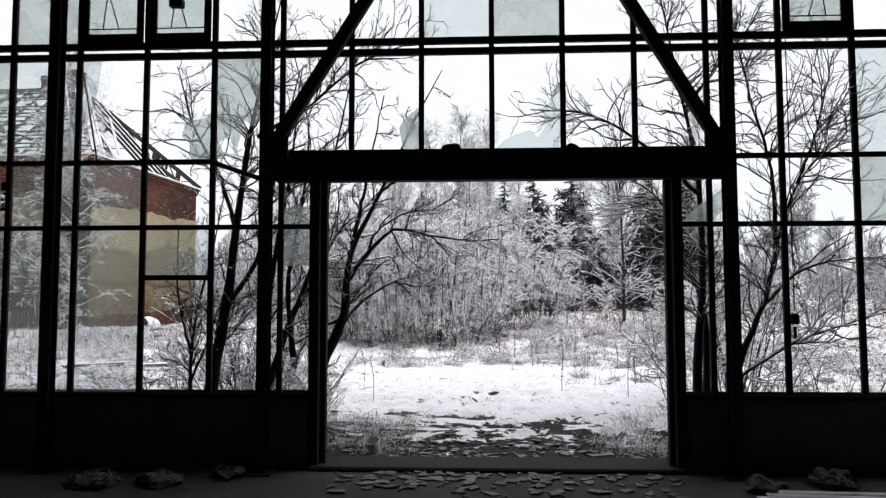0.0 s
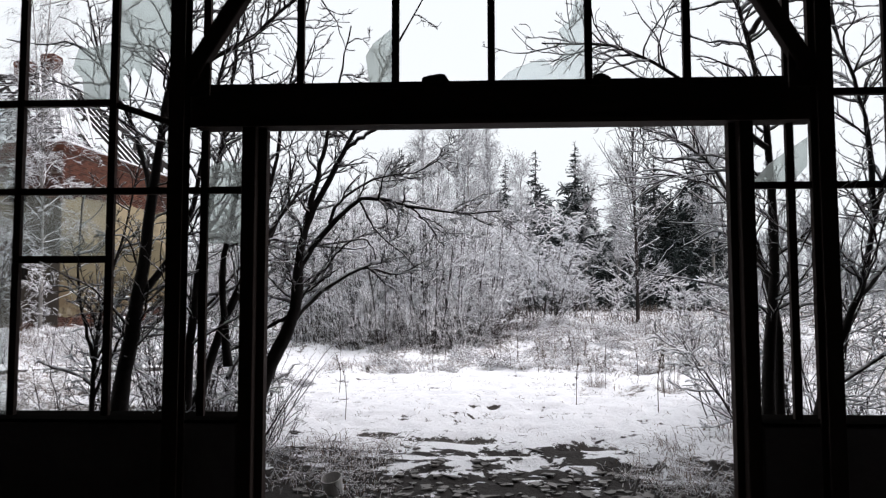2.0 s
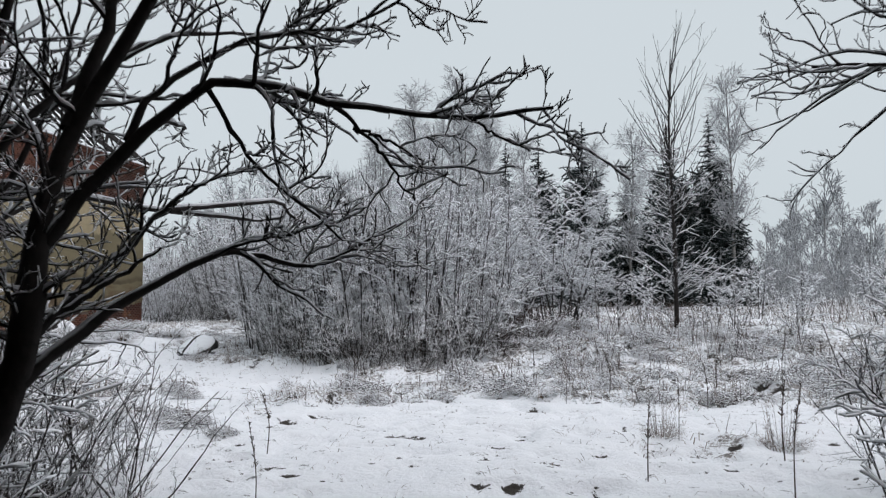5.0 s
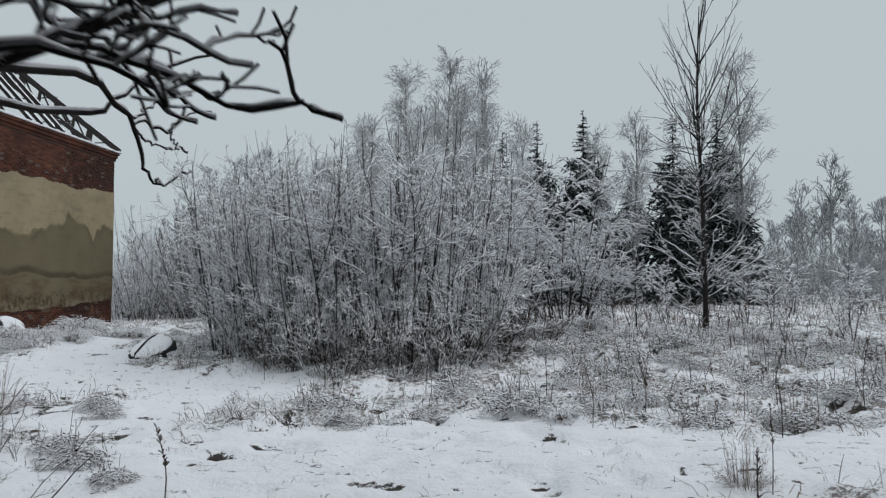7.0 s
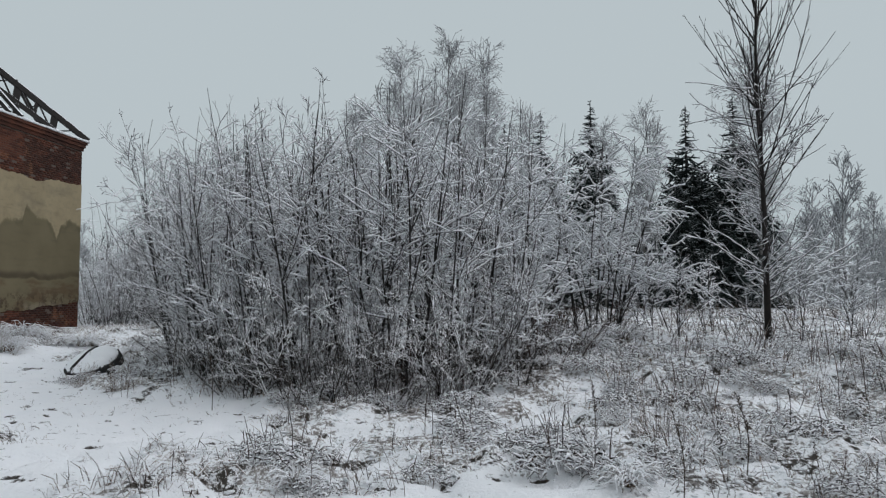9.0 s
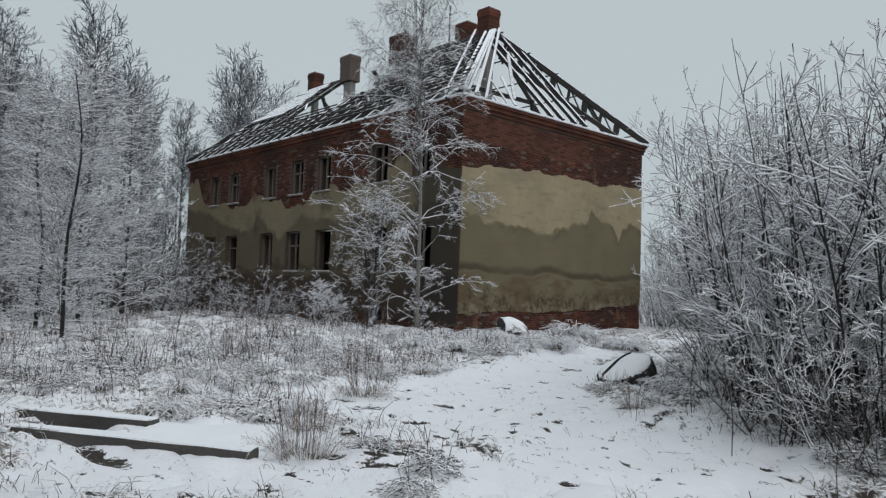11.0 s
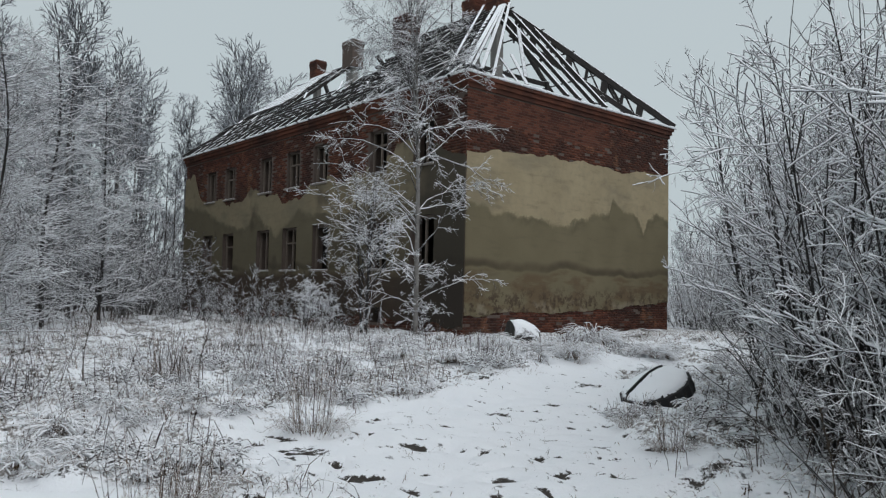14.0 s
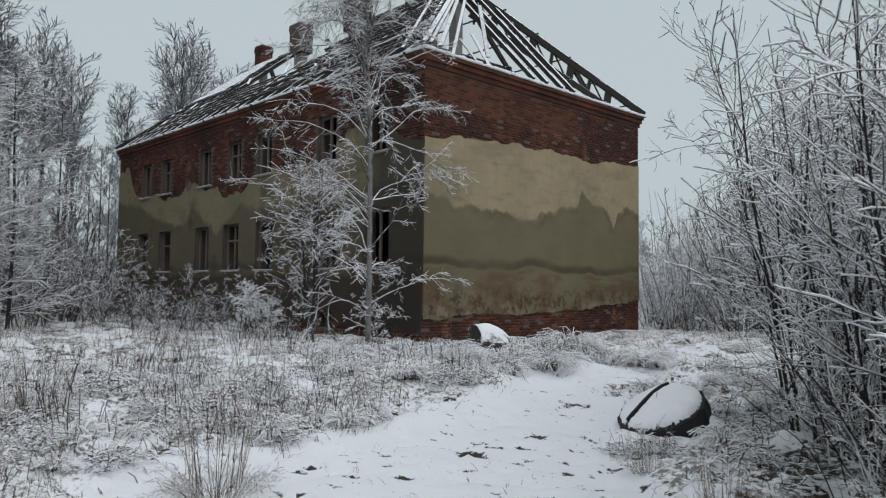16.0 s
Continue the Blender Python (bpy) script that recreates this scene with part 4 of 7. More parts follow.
def front_z(x):
    return EAVE + 0.1 + SLOPE * x / APEX[0]


def back_z(x):
    return EAVE + 0.1 + SLOPE * (W - x) / (W - APEX[0])


for k in range(23):
    v = 0.75 + k * 0.84
    reach = min(1.0, v / APEX[1], (L - v) / (L - FAR[1]))
    if 9.0 < v < 13.6:
        reach *= rs.choice([0.35, 0.55, 0.8])
    x = APEX[0] * reach
    rafter((e, v, EAVE + 0.0), (x, v, front_z(x) - 0.1))
    reach2 = min(1.0, v / APEX[1], (L - v) / (L - FAR[1]))
    x2 = W - (W - APEX[0]) * reach2
    if k % 3 == 1:
        rafter((W - e, v, EAVE + 0.1), (x2, v, back_z(x2)))
for u in (4.15, 4.75, 5.45, 6.05):
    reach = min(u / APEX[0], (W - u) / (W - APEX[0]))
    rafter((u, e, EAVE + 0.1), (u, APEX[1] * reach, EAVE + 0.1 + SLOPE * reach), 0.09, 0.13)
# collar beams, posts and struts
for v in (4.0, 6.5, 9.0, 14.2):
    beam("collar", (2.2, v + 0.1, front_z(2.2)), (W - 2.2, v + 0.1, back_z(W - 2.2)), 0.10, 0.16, ROOF_WOOD, house)
    beam("post", (2.3, v, 7.3), (2.3, v, front_z(2.3)), 0.13, 0.13, ROOF_WOOD, house)
    beam("post", (W - 2.3, v, 7.3), (W - 2.3, v, back_z(W - 2.3)), 0.13, 0.13, ROOF_WOOD, house)
    beam("strut", (W - 2.3, v, 8.3), (W - 1.2, v, back_z(W - 1.2)), 0.08, 0.10, ROOF_WOOD, house)
for k in range(2):
    x = 5.6 + k * 0.85
    beam("strut", (x, 3.4 - 0.62 * k, back_z(x) - 0.15), (x + 0.55, 4.3 - 0.5 * k, back_z(x + 0.55) - 0.1), 0.07, 0.14, ROOF_WOOD, house)
# trussed hip: a lower chord under the hip rafter, posts and thin diagonals between them
hip_a, hip_b = Vector((*APEX, RIDGE)), Vector((W, 0, EAVE + 0.1))
low_a, low_b = hip_a.lerp(hip_b, 0.05) - Vector((0, 0, 0.78)), hip_a.lerp(hip_b, 0.87) - Vector((0, 0, 0.58))
beam("hip_purlin", low_a, low_b, 0.12, 0.17, ROOF_WOOD, house)
for k in range(8):
    i = 0.03 + 0.125 * k
    foot, head = low_a.lerp(low_b, i), hip_a.lerp(hip_b, 0.05 + 0.82 * i + 0.015)
    beam("block", foot, head, 0.10, 0.24 if k % 2 else 0.11, ROOF_WOOD, house)
    if k < 7:
        beam("diagonal", head, low_a.lerp(low_b, i + 0.105), 0.05, 0.055, ROOF_WOOD, house)
bm = bmesh.new()
for k in range(24):
    a, b = hip_a.lerp(hip_b, k / 24), hip_a.lerp(hip_b, (k + 1.05) / 24)
    lift = Vector((0, 0, 0.115 + rs.uniform(-0.015, 0.02)))
    beam_bm(bm, a + lift, b + lift, 0.13 + rs.uniform(-0.03, 0.02), 0.06, 0, 0.02)
tagged(part("hip_snow", bm, SNOW_MAT, house, "snow lying along the hip rafter"), kind="stuff")
beam("stub_post", (6.6, 0.6, 7.3), (6.6, 0.6, 8.0), 0.16, 0.16, ROOF_WOOD, house)
# loose snowy planks along the near hip
for x0, y0, x1, y1, w in ((0.22, 0.06, 5.12, 3.85, 0.15), (0.62, 0.10, 5.16, 3.80, 0.11), (0.10, 0.45, 5.0, 4.1, 0.10), (1.3, 0.35, 5.2, 3.6, 0.09), (0.05, 0.9, 4.7, 4.4, 0.08)):
    beam("hip_plank", (x0, y0, EAVE + 0.22), (x1, y1, RIDGE + 0.04), w, 0.05, ROOF_WOOD, house)
for k in range(4):
    a = Vector((rs.uniform(1.5, 4.2), rs.uniform(0.3, 2.2), 0))
    b = a + Vector((rs.uniform(-0.5, 0.9), rs.uniform(0.3, 1.3), 0))
    a.z, b.z = EAVE + 0.25 + rs.uniform(0, 1.0), EAVE + 0.6 + rs.uniform(0.3, 1.8)
    beam("fallen_plank", a, b, 0.12, 0.035, ROOF_WOOD, house)
# battens
for k in range(17):
    x = 0.28 + k * 0.29
    reach = x / APEX[0]
    a, b = APEX[1] * reach + 0.05, 9.2 + rs.uniform(-0.8, 0.9) - 0.08 * k
    if k % 7 != 5:
        beam("batten", (x, a, front_z(x) + 0.11), (x, b, front_z(x) + 0.11 + rs.uniform(-0.08, 0.04)), 0.10, 0.05, ROOF_WOOD, house)
    if k < 6:
        beam("batten", (x, b + 0.2, front_z(x) + 0.11), (x, 14.0, front_z(x) + 0.11), 0.06, 0.045, ROOF_WOOD, house)
    if x > 2.2 or rs.rand() < 0.6:
        beam("batten", (x, 14.0, front_z(x) + 0.11 + rs.uniform(-0.12, 0.05)), (x + rs.uniform(-0.15, 0.15), L - (L - FAR[1]) * reach, front_z(x) + 0.11), 0.06, 0.045, ROOF_WOOD, house)
    xb = W - x
    if k % 3 == 0:
        beam("batten", (xb, APEX[1] * reach, back_z(xb) + 0.11), (xb, 8.0 + rs.uniform(-1, 1), back_z(xb) + 0.11), 0.06, 0.045, ROOF_WOOD, house)
for k in range(9):
    a = Vector((rs.uniform(0.6, 3.6), rs.uniform(3, 9), 0))
    b = a + Vector((rs.uniform(-0.5, 1.2), rs.uniform(-2, 2), 0))
    a.z, b.z = front_z(a.x) + 0.2, front_z(b.x) + 0.22
    beam("fallen_batten", a, b, 0.07, 0.04, ROOF_WOOD, house)
for k in range(16):
    a = Vector((rs.uniform(0.2, 2.4), rs.uniform(12.5, 18.5), 0))
    b = a + Vector((rs.uniform(-0.3, 1.0), rs.uniform(-1.2, 1.2), 0))
    a.z, b.z = front_z(a.x) + rs.uniform(0.0, 0.25), front_z(b.x) + rs.uniform(0.0, 0.35)
    beam("fallen_batten", a, b, 0.08, 0.04, ROOF_WOOD, house)
# boards with snow left on the far slope
bm = bmesh.new()
for k in range(9):
    x = 2.35 + k * 0.27
    add_box(bm, (0, 14.3 + rs.uniform(-0.2, 0.4), 0), (0.235 / math.cos(math.atan2(SLOPE, APEX[0])), L - (L - FAR[1]) * x / APEX[0] - 0.3, 0.05), Matrix.Translation((x, 0, front_z(x) + 0.15)) @ pose(0, 0, 0, 0, -math.degrees(math.atan2(SLOPE, APEX[0])), 0))
tagged(part("boarding", bm, BOARD_SNOW, house, "patch of old roof boards under snow"), kind="stuff")


def chimney(u, v, top, w, d, label, material=BRICK):
    """A brick stack with a corbelled head."""
    bm = bmesh.new()
    z, k = 11.3, 0
    while z < top - 0.3:
        add_box(bm, (u - w / 2 + rs.uniform(0, 0.008), v - d / 2 + rs.uniform(0, 0.008), z), (u + w / 2 - rs.uniform(0, 0.008), v + d / 2 - rs.uniform(0, 0.008), z + 0.07))
        z += 0.078
    for g in (0.012, 0.026, 0.012):
        add_box(bm, (u - w / 2 - g, v - d / 2 - g, z), (u + w / 2 + g, v + d / 2 + g, z + 0.095))
        z += 0.1
    ob = tagged(part("chimney", bm, material, house, label), kind="stuff")
    box("shaft", (u - w / 2 + 0.15, v - d / 2 + 0.15, 7.3), (u + w / 2 - 0.15, v + d / 2 - 0.15, 11.298), PALE_PLASTER, ob, "pale plastered chimney shaft in the attic")
    box("core", (u - w / 2 + 0.012, v - d / 2 + 0.012, 11.3), (u + w / 2 - 0.012, v + d / 2 - 0.012, z - 0.12), MORTAR, ob)
    bm = bmesh.new()
    add_box(bm, (u - w / 2, v - d / 2, z), (u + w / 2, v + d / 2, z + 0.06), None, 0.025)
    part("snow_cap", bm, SNOW_MAT, ob)


chimney(5.15, 4.15, 12.4, 0.62, 0.62, "sooty red brick chimney")
chimney(5.2, 5.45, 12.15, 0.6, 0.7, "sooty red brick chimney")
chimney(5.0, 9.35, 12.6, 0.65, 1.0, "sooty red brick chimney")
chimney(5.0, 13.3, 12.5, 0.6, 0.85, "grey weathered brick chimney", MORTAR)
chimney(5.0, 16.35, 12.3, 0.55, 0.62, "sooty red brick chimney")
beam("lightning_rod", (0.6, 1.4, 7.4), (0.6, 1.4, 10.6), 0.04, 0.04, ROOF_WOOD, house)


# bricks: courses of stretchers standing proud of the mortar
def brick_boxes(length, z0, z1, keep, rs):
    """Lower corners of the bricks of a wall along y that keep() wants."""
    rows = []
    z, odd = z0, 0
    while z + 0.068 < z1:
        y = -0.125 * odd
        while y < length:
            a, b = max(y, 0.0), min(y + 0.24, length)
            if b - a > 0.06 and keep((a + b) / 2, z + 0.034, b - a):
                rows.append((a, b, z))
            y += 0.252
        z, odd = z + 0.078, 1 - odd
    return rows


def bricks_mesh(rows, rs):
    rows = np.array(rows)
    n = len(rows)
    f = 0.006 + rs.uniform(0, 0.008, n)
    f[rs.rand(n) < 0.07] = -0.004
    a, b, z = rows.T
    v = np.zeros((n, 8, 3))
    for k, (fx, yy, zz) in enumerate(((1, 0, 0), (1, 1, 0), (1, 1, 1), (1, 0, 1), (0, 0, 0), (0, 1, 0), (0, 1, 1), (0, 0, 1))):
        v[:, k, 0] = -f if fx else 0.02
        v[:, k, 1] = np.where(yy, b, a) + rs.uniform(-0.003, 0.003, n)
        v[:, k, 2] = z + zz * 0.067 + rs.uniform(-0.002, 0.002, n)
    q = np.array([(0, 3, 2, 1), (0, 1, 5, 4), (1, 2, 6, 5), (2, 3, 7, 6), (3, 0, 4, 7)])
    return fast_mesh("brickwork", v.reshape(-1, 3), (q[None] + 8 * np.arange(n)[:, None, None]).reshape(-1, 4))


rs = np.random.RandomState(31)
LF, LG = L - 2 * I, W - 2 * I


def keep_front(y, z, w):
    if any(abs(y - (v - I)) < ww / 2 + w / 2 and a - 0.05 < z < b + 0.02 for v, ww, a, b in OPEN):
        return False
    return z > front_top(y) - 0.15 or z < front_low(y) + 0.1


def keep_gable(y, z, w):
    return z > gable_top(LG - y) - 0.15 or z < gable_low(LG - y) + 0.1


rows = brick_boxes(LF, -0.1, EAVE - 0.34, keep_front, rs)
bw = put_mesh("brickwork", bricks_mesh(rows, rs), BRICK, house, "weathered red brickwork laid bare")
bw.matrix_basis = pose(I, I, 0)
tagged(bw, kind="stuff")
GABLE_TURN = pose(W - I, I, 0, 0, 0, 90)
rows = brick_boxes(LG, -0.1, EAVE - 0.34, keep_gable, rs)
near_rows = [r for r in rows if r[2] > 6.0 and r[0] > LG - 6.2][:300]
near_set = set(near_rows)
bw = put_mesh("brickwork", bricks_mesh([r for r in rows if r not in near_set], rs), BRICK, house, "weathered red brickwork laid bare")
bw.matrix_basis = GABLE_TURN
tagged(bw, kind="stuff")
GABLE_BRICKS = near_rows


# ---- plants: tapered tubes grown level by level ----
def unit(v):
    return v / np.maximum(np.linalg.norm(v, axis=-1, keepdims=True), 1e-9)


def limb(points, n=12):
    """A smooth curve through a few points."""
    p = np.array(points, float)
    p = np.vstack([2 * p[0] - p[1], p, 2 * p[-1] - p[-2]])
    out = []
    for t in np.linspace(0, len(p) - 3 - 1e-6, n):
        i = int(t)
        u = t - i
        a, b, c, d = p[i:i + 4]
        out.append(0.5 * (2 * b + (c - a) * u + (2 * a - 5 * b + 4 * c - d) * u * u + (3 * b - a - 3 * c + d) * u ** 3))
    return np.array(out)


def taper(n, r0, r1, power=1.0):
    return r0 + (r1 - r0) * np.linspace(0, 1, n) ** power


def sprout(rs, P, R, count, t0, t1, length, angle, lift, wobble, curl, n, tip, cap, shrink=0.45):
    """Side shoots from the curves P (radii R): count of them, between t0 and t1 along their parents."""
    B, m, _ = P.shape
    seg = np.linalg.norm(np.diff(P, axis=1), axis=2).sum(1)
    who = rs.choice(B, count, p=seg / seg.sum())
    t = rs.uniform(t0, t1, count)
    f = t * (m - 1)
    i = np.minimum(f.astype(int), m - 2)
    w = (f - i)[:, None]
    base = P[who, i] * (1 - w) + P[who, i + 1] * w
    tan = unit(P[who, i + 1] - P[who, i])
    r0 = R[who, i] * (1 - w[:, 0]) + R[who, i + 1] * w[:, 0]
    rand = rs.normal(size=(count, 3))
    perp = unit(rand - (rand * tan).sum(1, keepdims=True) * tan)
    a = np.radians(rs.normal(angle, 10, count))[:, None]
    d = unit(np.cos(a) * tan + np.sin(a) * perp + np.array([0, 0, lift]))
    step = (length * rs.uniform(0.55, 1.25, count) * (1 - shrink * t) / (n - 1))[:, None]
    pts = [base]
    for k in range(1, n):
        d = unit(d + wobble * rs.normal(size=(count, 3)) + np.array([0, 0, curl]))
        pts.append(pts[-1] + d * step)
    r = np.minimum(r0 * 0.72, cap)
    s = np.linspace(0, 1, n)[None]
    return np.stack(pts, 1), np.maximum(r[:, None] * (1 - s) + tip * s, tip)


def tubes(groups):
    """One mesh of tubes; groups of (P, R, sides)."""
    verts, quads, at = [], [], 0
    for P, R, sides in groups:
        P, R = np.asarray(P, float), np.asarray(R, float)
        if P.ndim == 2:
            P, R = P[None], R[None]
        B, n, _ = P.shape
        T = np.empty_like(P)
        T[:, 1:-1] = P[:, 2:] - P[:, :-2]
        T[:, 0], T[:, -1] = P[:, 1] - P[:, 0], P[:, -1] - P[:, -2]
        T = unit(T)
        mean = unit(P[:, -1] - P[:, 0])
        ref = np.where(np.abs(mean[:, 2:3]) > 0.75, np.array([[1.0, 0.2, 0]]), np.array([[0, 0, 1.0]]))
        side = unit(np.cross(T, ref[:, None]))
        up = np.cross(side, T)
        a = np.arange(sides) * 2 * math.pi / sides + math.pi / 2
        ring = P[:, :, None] + R[:, :, None, None] * (np.cos(a)[:, None] * side[:, :, None] + np.sin(a)[:, None] * up[:, :, None])
        verts.append(ring.reshape(-1, 3))
        idx = at + np.arange(B * n * sides).reshape(B, n, sides)
        nxt = np.roll(idx, -1, 2)
        quads.append(np.stack([idx[:, :-1], nxt[:, :-1], nxt[:, 1:], idx[:, 1:]], -1).reshape(-1, 4))
        at += B * n * sides
    return np.vstack(verts), np.vstack(quads)


def wood(name, groups, material, parent, label="", kind=""):
    v, q = tubes(groups)
    return tagged(put_mesh(name, fast_mesh(name, v, q, True), material, parent, label), kind=kind)


def snow_on(rs, P, R, depth=1.15, least=0.0045, fill=0.85):
    """Tubes of snow lying along the upper side of branches, thin or missing where they stand steep."""
    T = np.empty_like(P)
    T[:, 1:-1] = P[:, 2:] - P[:, :-2]
    T[:, 0], T[:, -1] = P[:, 1] - P[:, 0], P[:, -1] - P[:, -2]
    lie = 1 - smooth(0.62, 0.97, np.abs(unit(T)[..., 2]))
    body = np.maximum(R * depth, least) * lie * rs.uniform(0.55, 1.3, R.shape)
    body = np.where(rs.rand(*R.shape) < fill, body, body * 0.25)
    Q = P.copy()
    Q[..., 2] += R * 0.55 + body * 0.55
    keep = lie.max(1) > 0.12
    return Q[keep], np.maximum(body, 0.0003)[keep]


def stack(curves):
    return np.stack([c[0] for c in curves]), np.stack([c[1] for c in curves])


# ---- the old trees beside the gate, limb by limb ----
def gate_tree(seed, limbs, label, twigs=420, spurs=1300, reach=0.9, lift=0.15, plain=0):
    """The last limbs of the list, as many as plain says, carry no further twigs."""
    rs = np.random.RandomState(seed)
    tree = thing("tree", pose(0, 0, 0), label, "tree", "bare trees by the gate")
    curves = [(limb(pts, 18), taper(18, r0, min(r1, 0.006), 0.62)) for pts, r0, r1 in limbs]
    for P, R in curves:
        P[1:-1] += rs.normal(0, 0.005, (16, 3))
    for k, (P, R) in enumerate(curves):
        wood("limb" if k else "trunk", [(P, R * (1 + 0.07 * rs.normal(size=18)), 9)], BARK_APPLE, tree)
    P, R = stack(curves[:len(curves) - plain])
    B1 = sprout(rs, P, R, twigs // 5, 0.25, 1.0, reach * 1.1, 48, lift, 0.20, 0.015, 11, 0.0032, 0.010, 0.35)
    B2 = sprout(rs, *B1, twigs, 0.12, 1.0, reach * 0.36, 46, 0.10, 0.24, 0.05, 7, 0.0026, 0.0045)
    B3 = sprout(rs, *B2, spurs, 0.2, 1.0, 0.075, 48, 0.25, 0.25, 0.10, 3, 0.0026, 0.0034)
    wood("crown", [(*B1, 5), (*B2, 4), (*B3, 3)], TWIG_APPLE, tree, kind="stuff")
    thin = R < 0.040
    limb_snow = [(*snow_on(rs, P, np.where(thin, R, 0.0002), 0.62, 0.0, 0.8), 4)]
    if plain:
        limb_snow.append((*snow_on(rs, *stack(curves[len(curves) - plain:]), 1.0, 0.004, 0.9), 5))
    wood("snow", [*limb_snow, (*snow_on(rs, *B1, 1.1, 0.0042, 0.8), 3), (*snow_on(rs, *B2, 1.2, 0.0036, 0.75), 3)], BRANCH_SNOW, tree, "snow lying along the branches", "stuff")
    return tree


gate_tree(101, [
    ([(-2.02, 8.05, -0.35), (-1.75, 8.12, 0.65), (-1.49, 8.15, 1.26), (-1.48, 8.20, 1.67), (-1.39, 8.30, 2.11), (-1.11, 8.40, 2.69), (-0.79, 8.50, 3.42), (-0.4, 8.6, 4.2)], 0.088, 0.020),
    ([(-1.48, 8.20, 1.63), (-1.30, 8.30, 1.92), (-1.00, 8.42, 2.24), (-0.77, 8.46, 2.25), (-0.51, 8.50, 2.19), (-0.03, 8.50, 2.13), (0.27, 8.42, 2.14)], 0.034, 0.006),
    ([(-1.48, 8.15, 1.20), (-1.32, 8.38, 1.42), (-1.03, 8.62, 1.63), (-0.89, 8.72, 1.64), (-0.73, 8.80, 1.60), (-0.57, 8.88, 1.65), (-0.35, 8.96, 1.78)], 0.024, 0.005),
    ([(-1.23, 8.33, 2.03), (-1.15, 8.42, 2.24), (-0.83, 8.55, 2.46), (-0.45, 8.62, 2.54), (-0.20, 8.65, 2.73)], 0.018, 0.005),
    ([(-0.98, 8.43, 2.23), (-0.86, 8.58, 1.99), (-0.63, 8.72, 1.78), (-0.55, 8.78, 1.70)], 0.011, 0.004),
    ([(-0.55, 8.50, 2.20), (-0.40, 8.60, 2.06), (-0.32, 8.65, 1.95), (-0.25, 8.70, 1.85)], 0.010, 0.004),
    ([(-0.47, 8.56, 2.11), (-0.34, 8.62, 2.07), (-0.21, 8.66, 2.00)], 0.008, 0.004),
    ([(-0.03, 8.50, 2.13), (0.08, 8.55, 2.07), (0.20, 8.60, 2.02)], 0.007, 0.004),
    ([(-1.47, 8.16, 1.33), (-1.30, 8.40, 1.62), (-1.15, 8.55, 1.84), (-1.05, 8.60, 1.91)], 0.020, 0.005),
    ([(-1.44, 8.22, 1.40), (-1.24, 8.38, 1.58), (-1.16, 8.45, 1.66)], 0.014, 0.005),
    ([(-1.42, 8.29, 2.06), (-1.33, 8.45, 2.63), (-1.24, 8.55, 3.17), (-1.1, 8.6, 3.9)], 0.034, 0.010),
    ([(-1.10, 8.40, 2.71), (-0.79, 8.50, 2.93), (-0.30, 8.60, 3.15)], 0.022, 0.006),
    ([(-1.51, 8.15, 1.24), (-1.77, 8.30, 1.12), (-2.04, 8.45, 0.97), (-2.33, 8.60, 0.81)], 0.022, 0.006),
], "bare dark leaning tree with snow along its branches", 620, 1900, 0.46, 0.0).location.x = 0.045
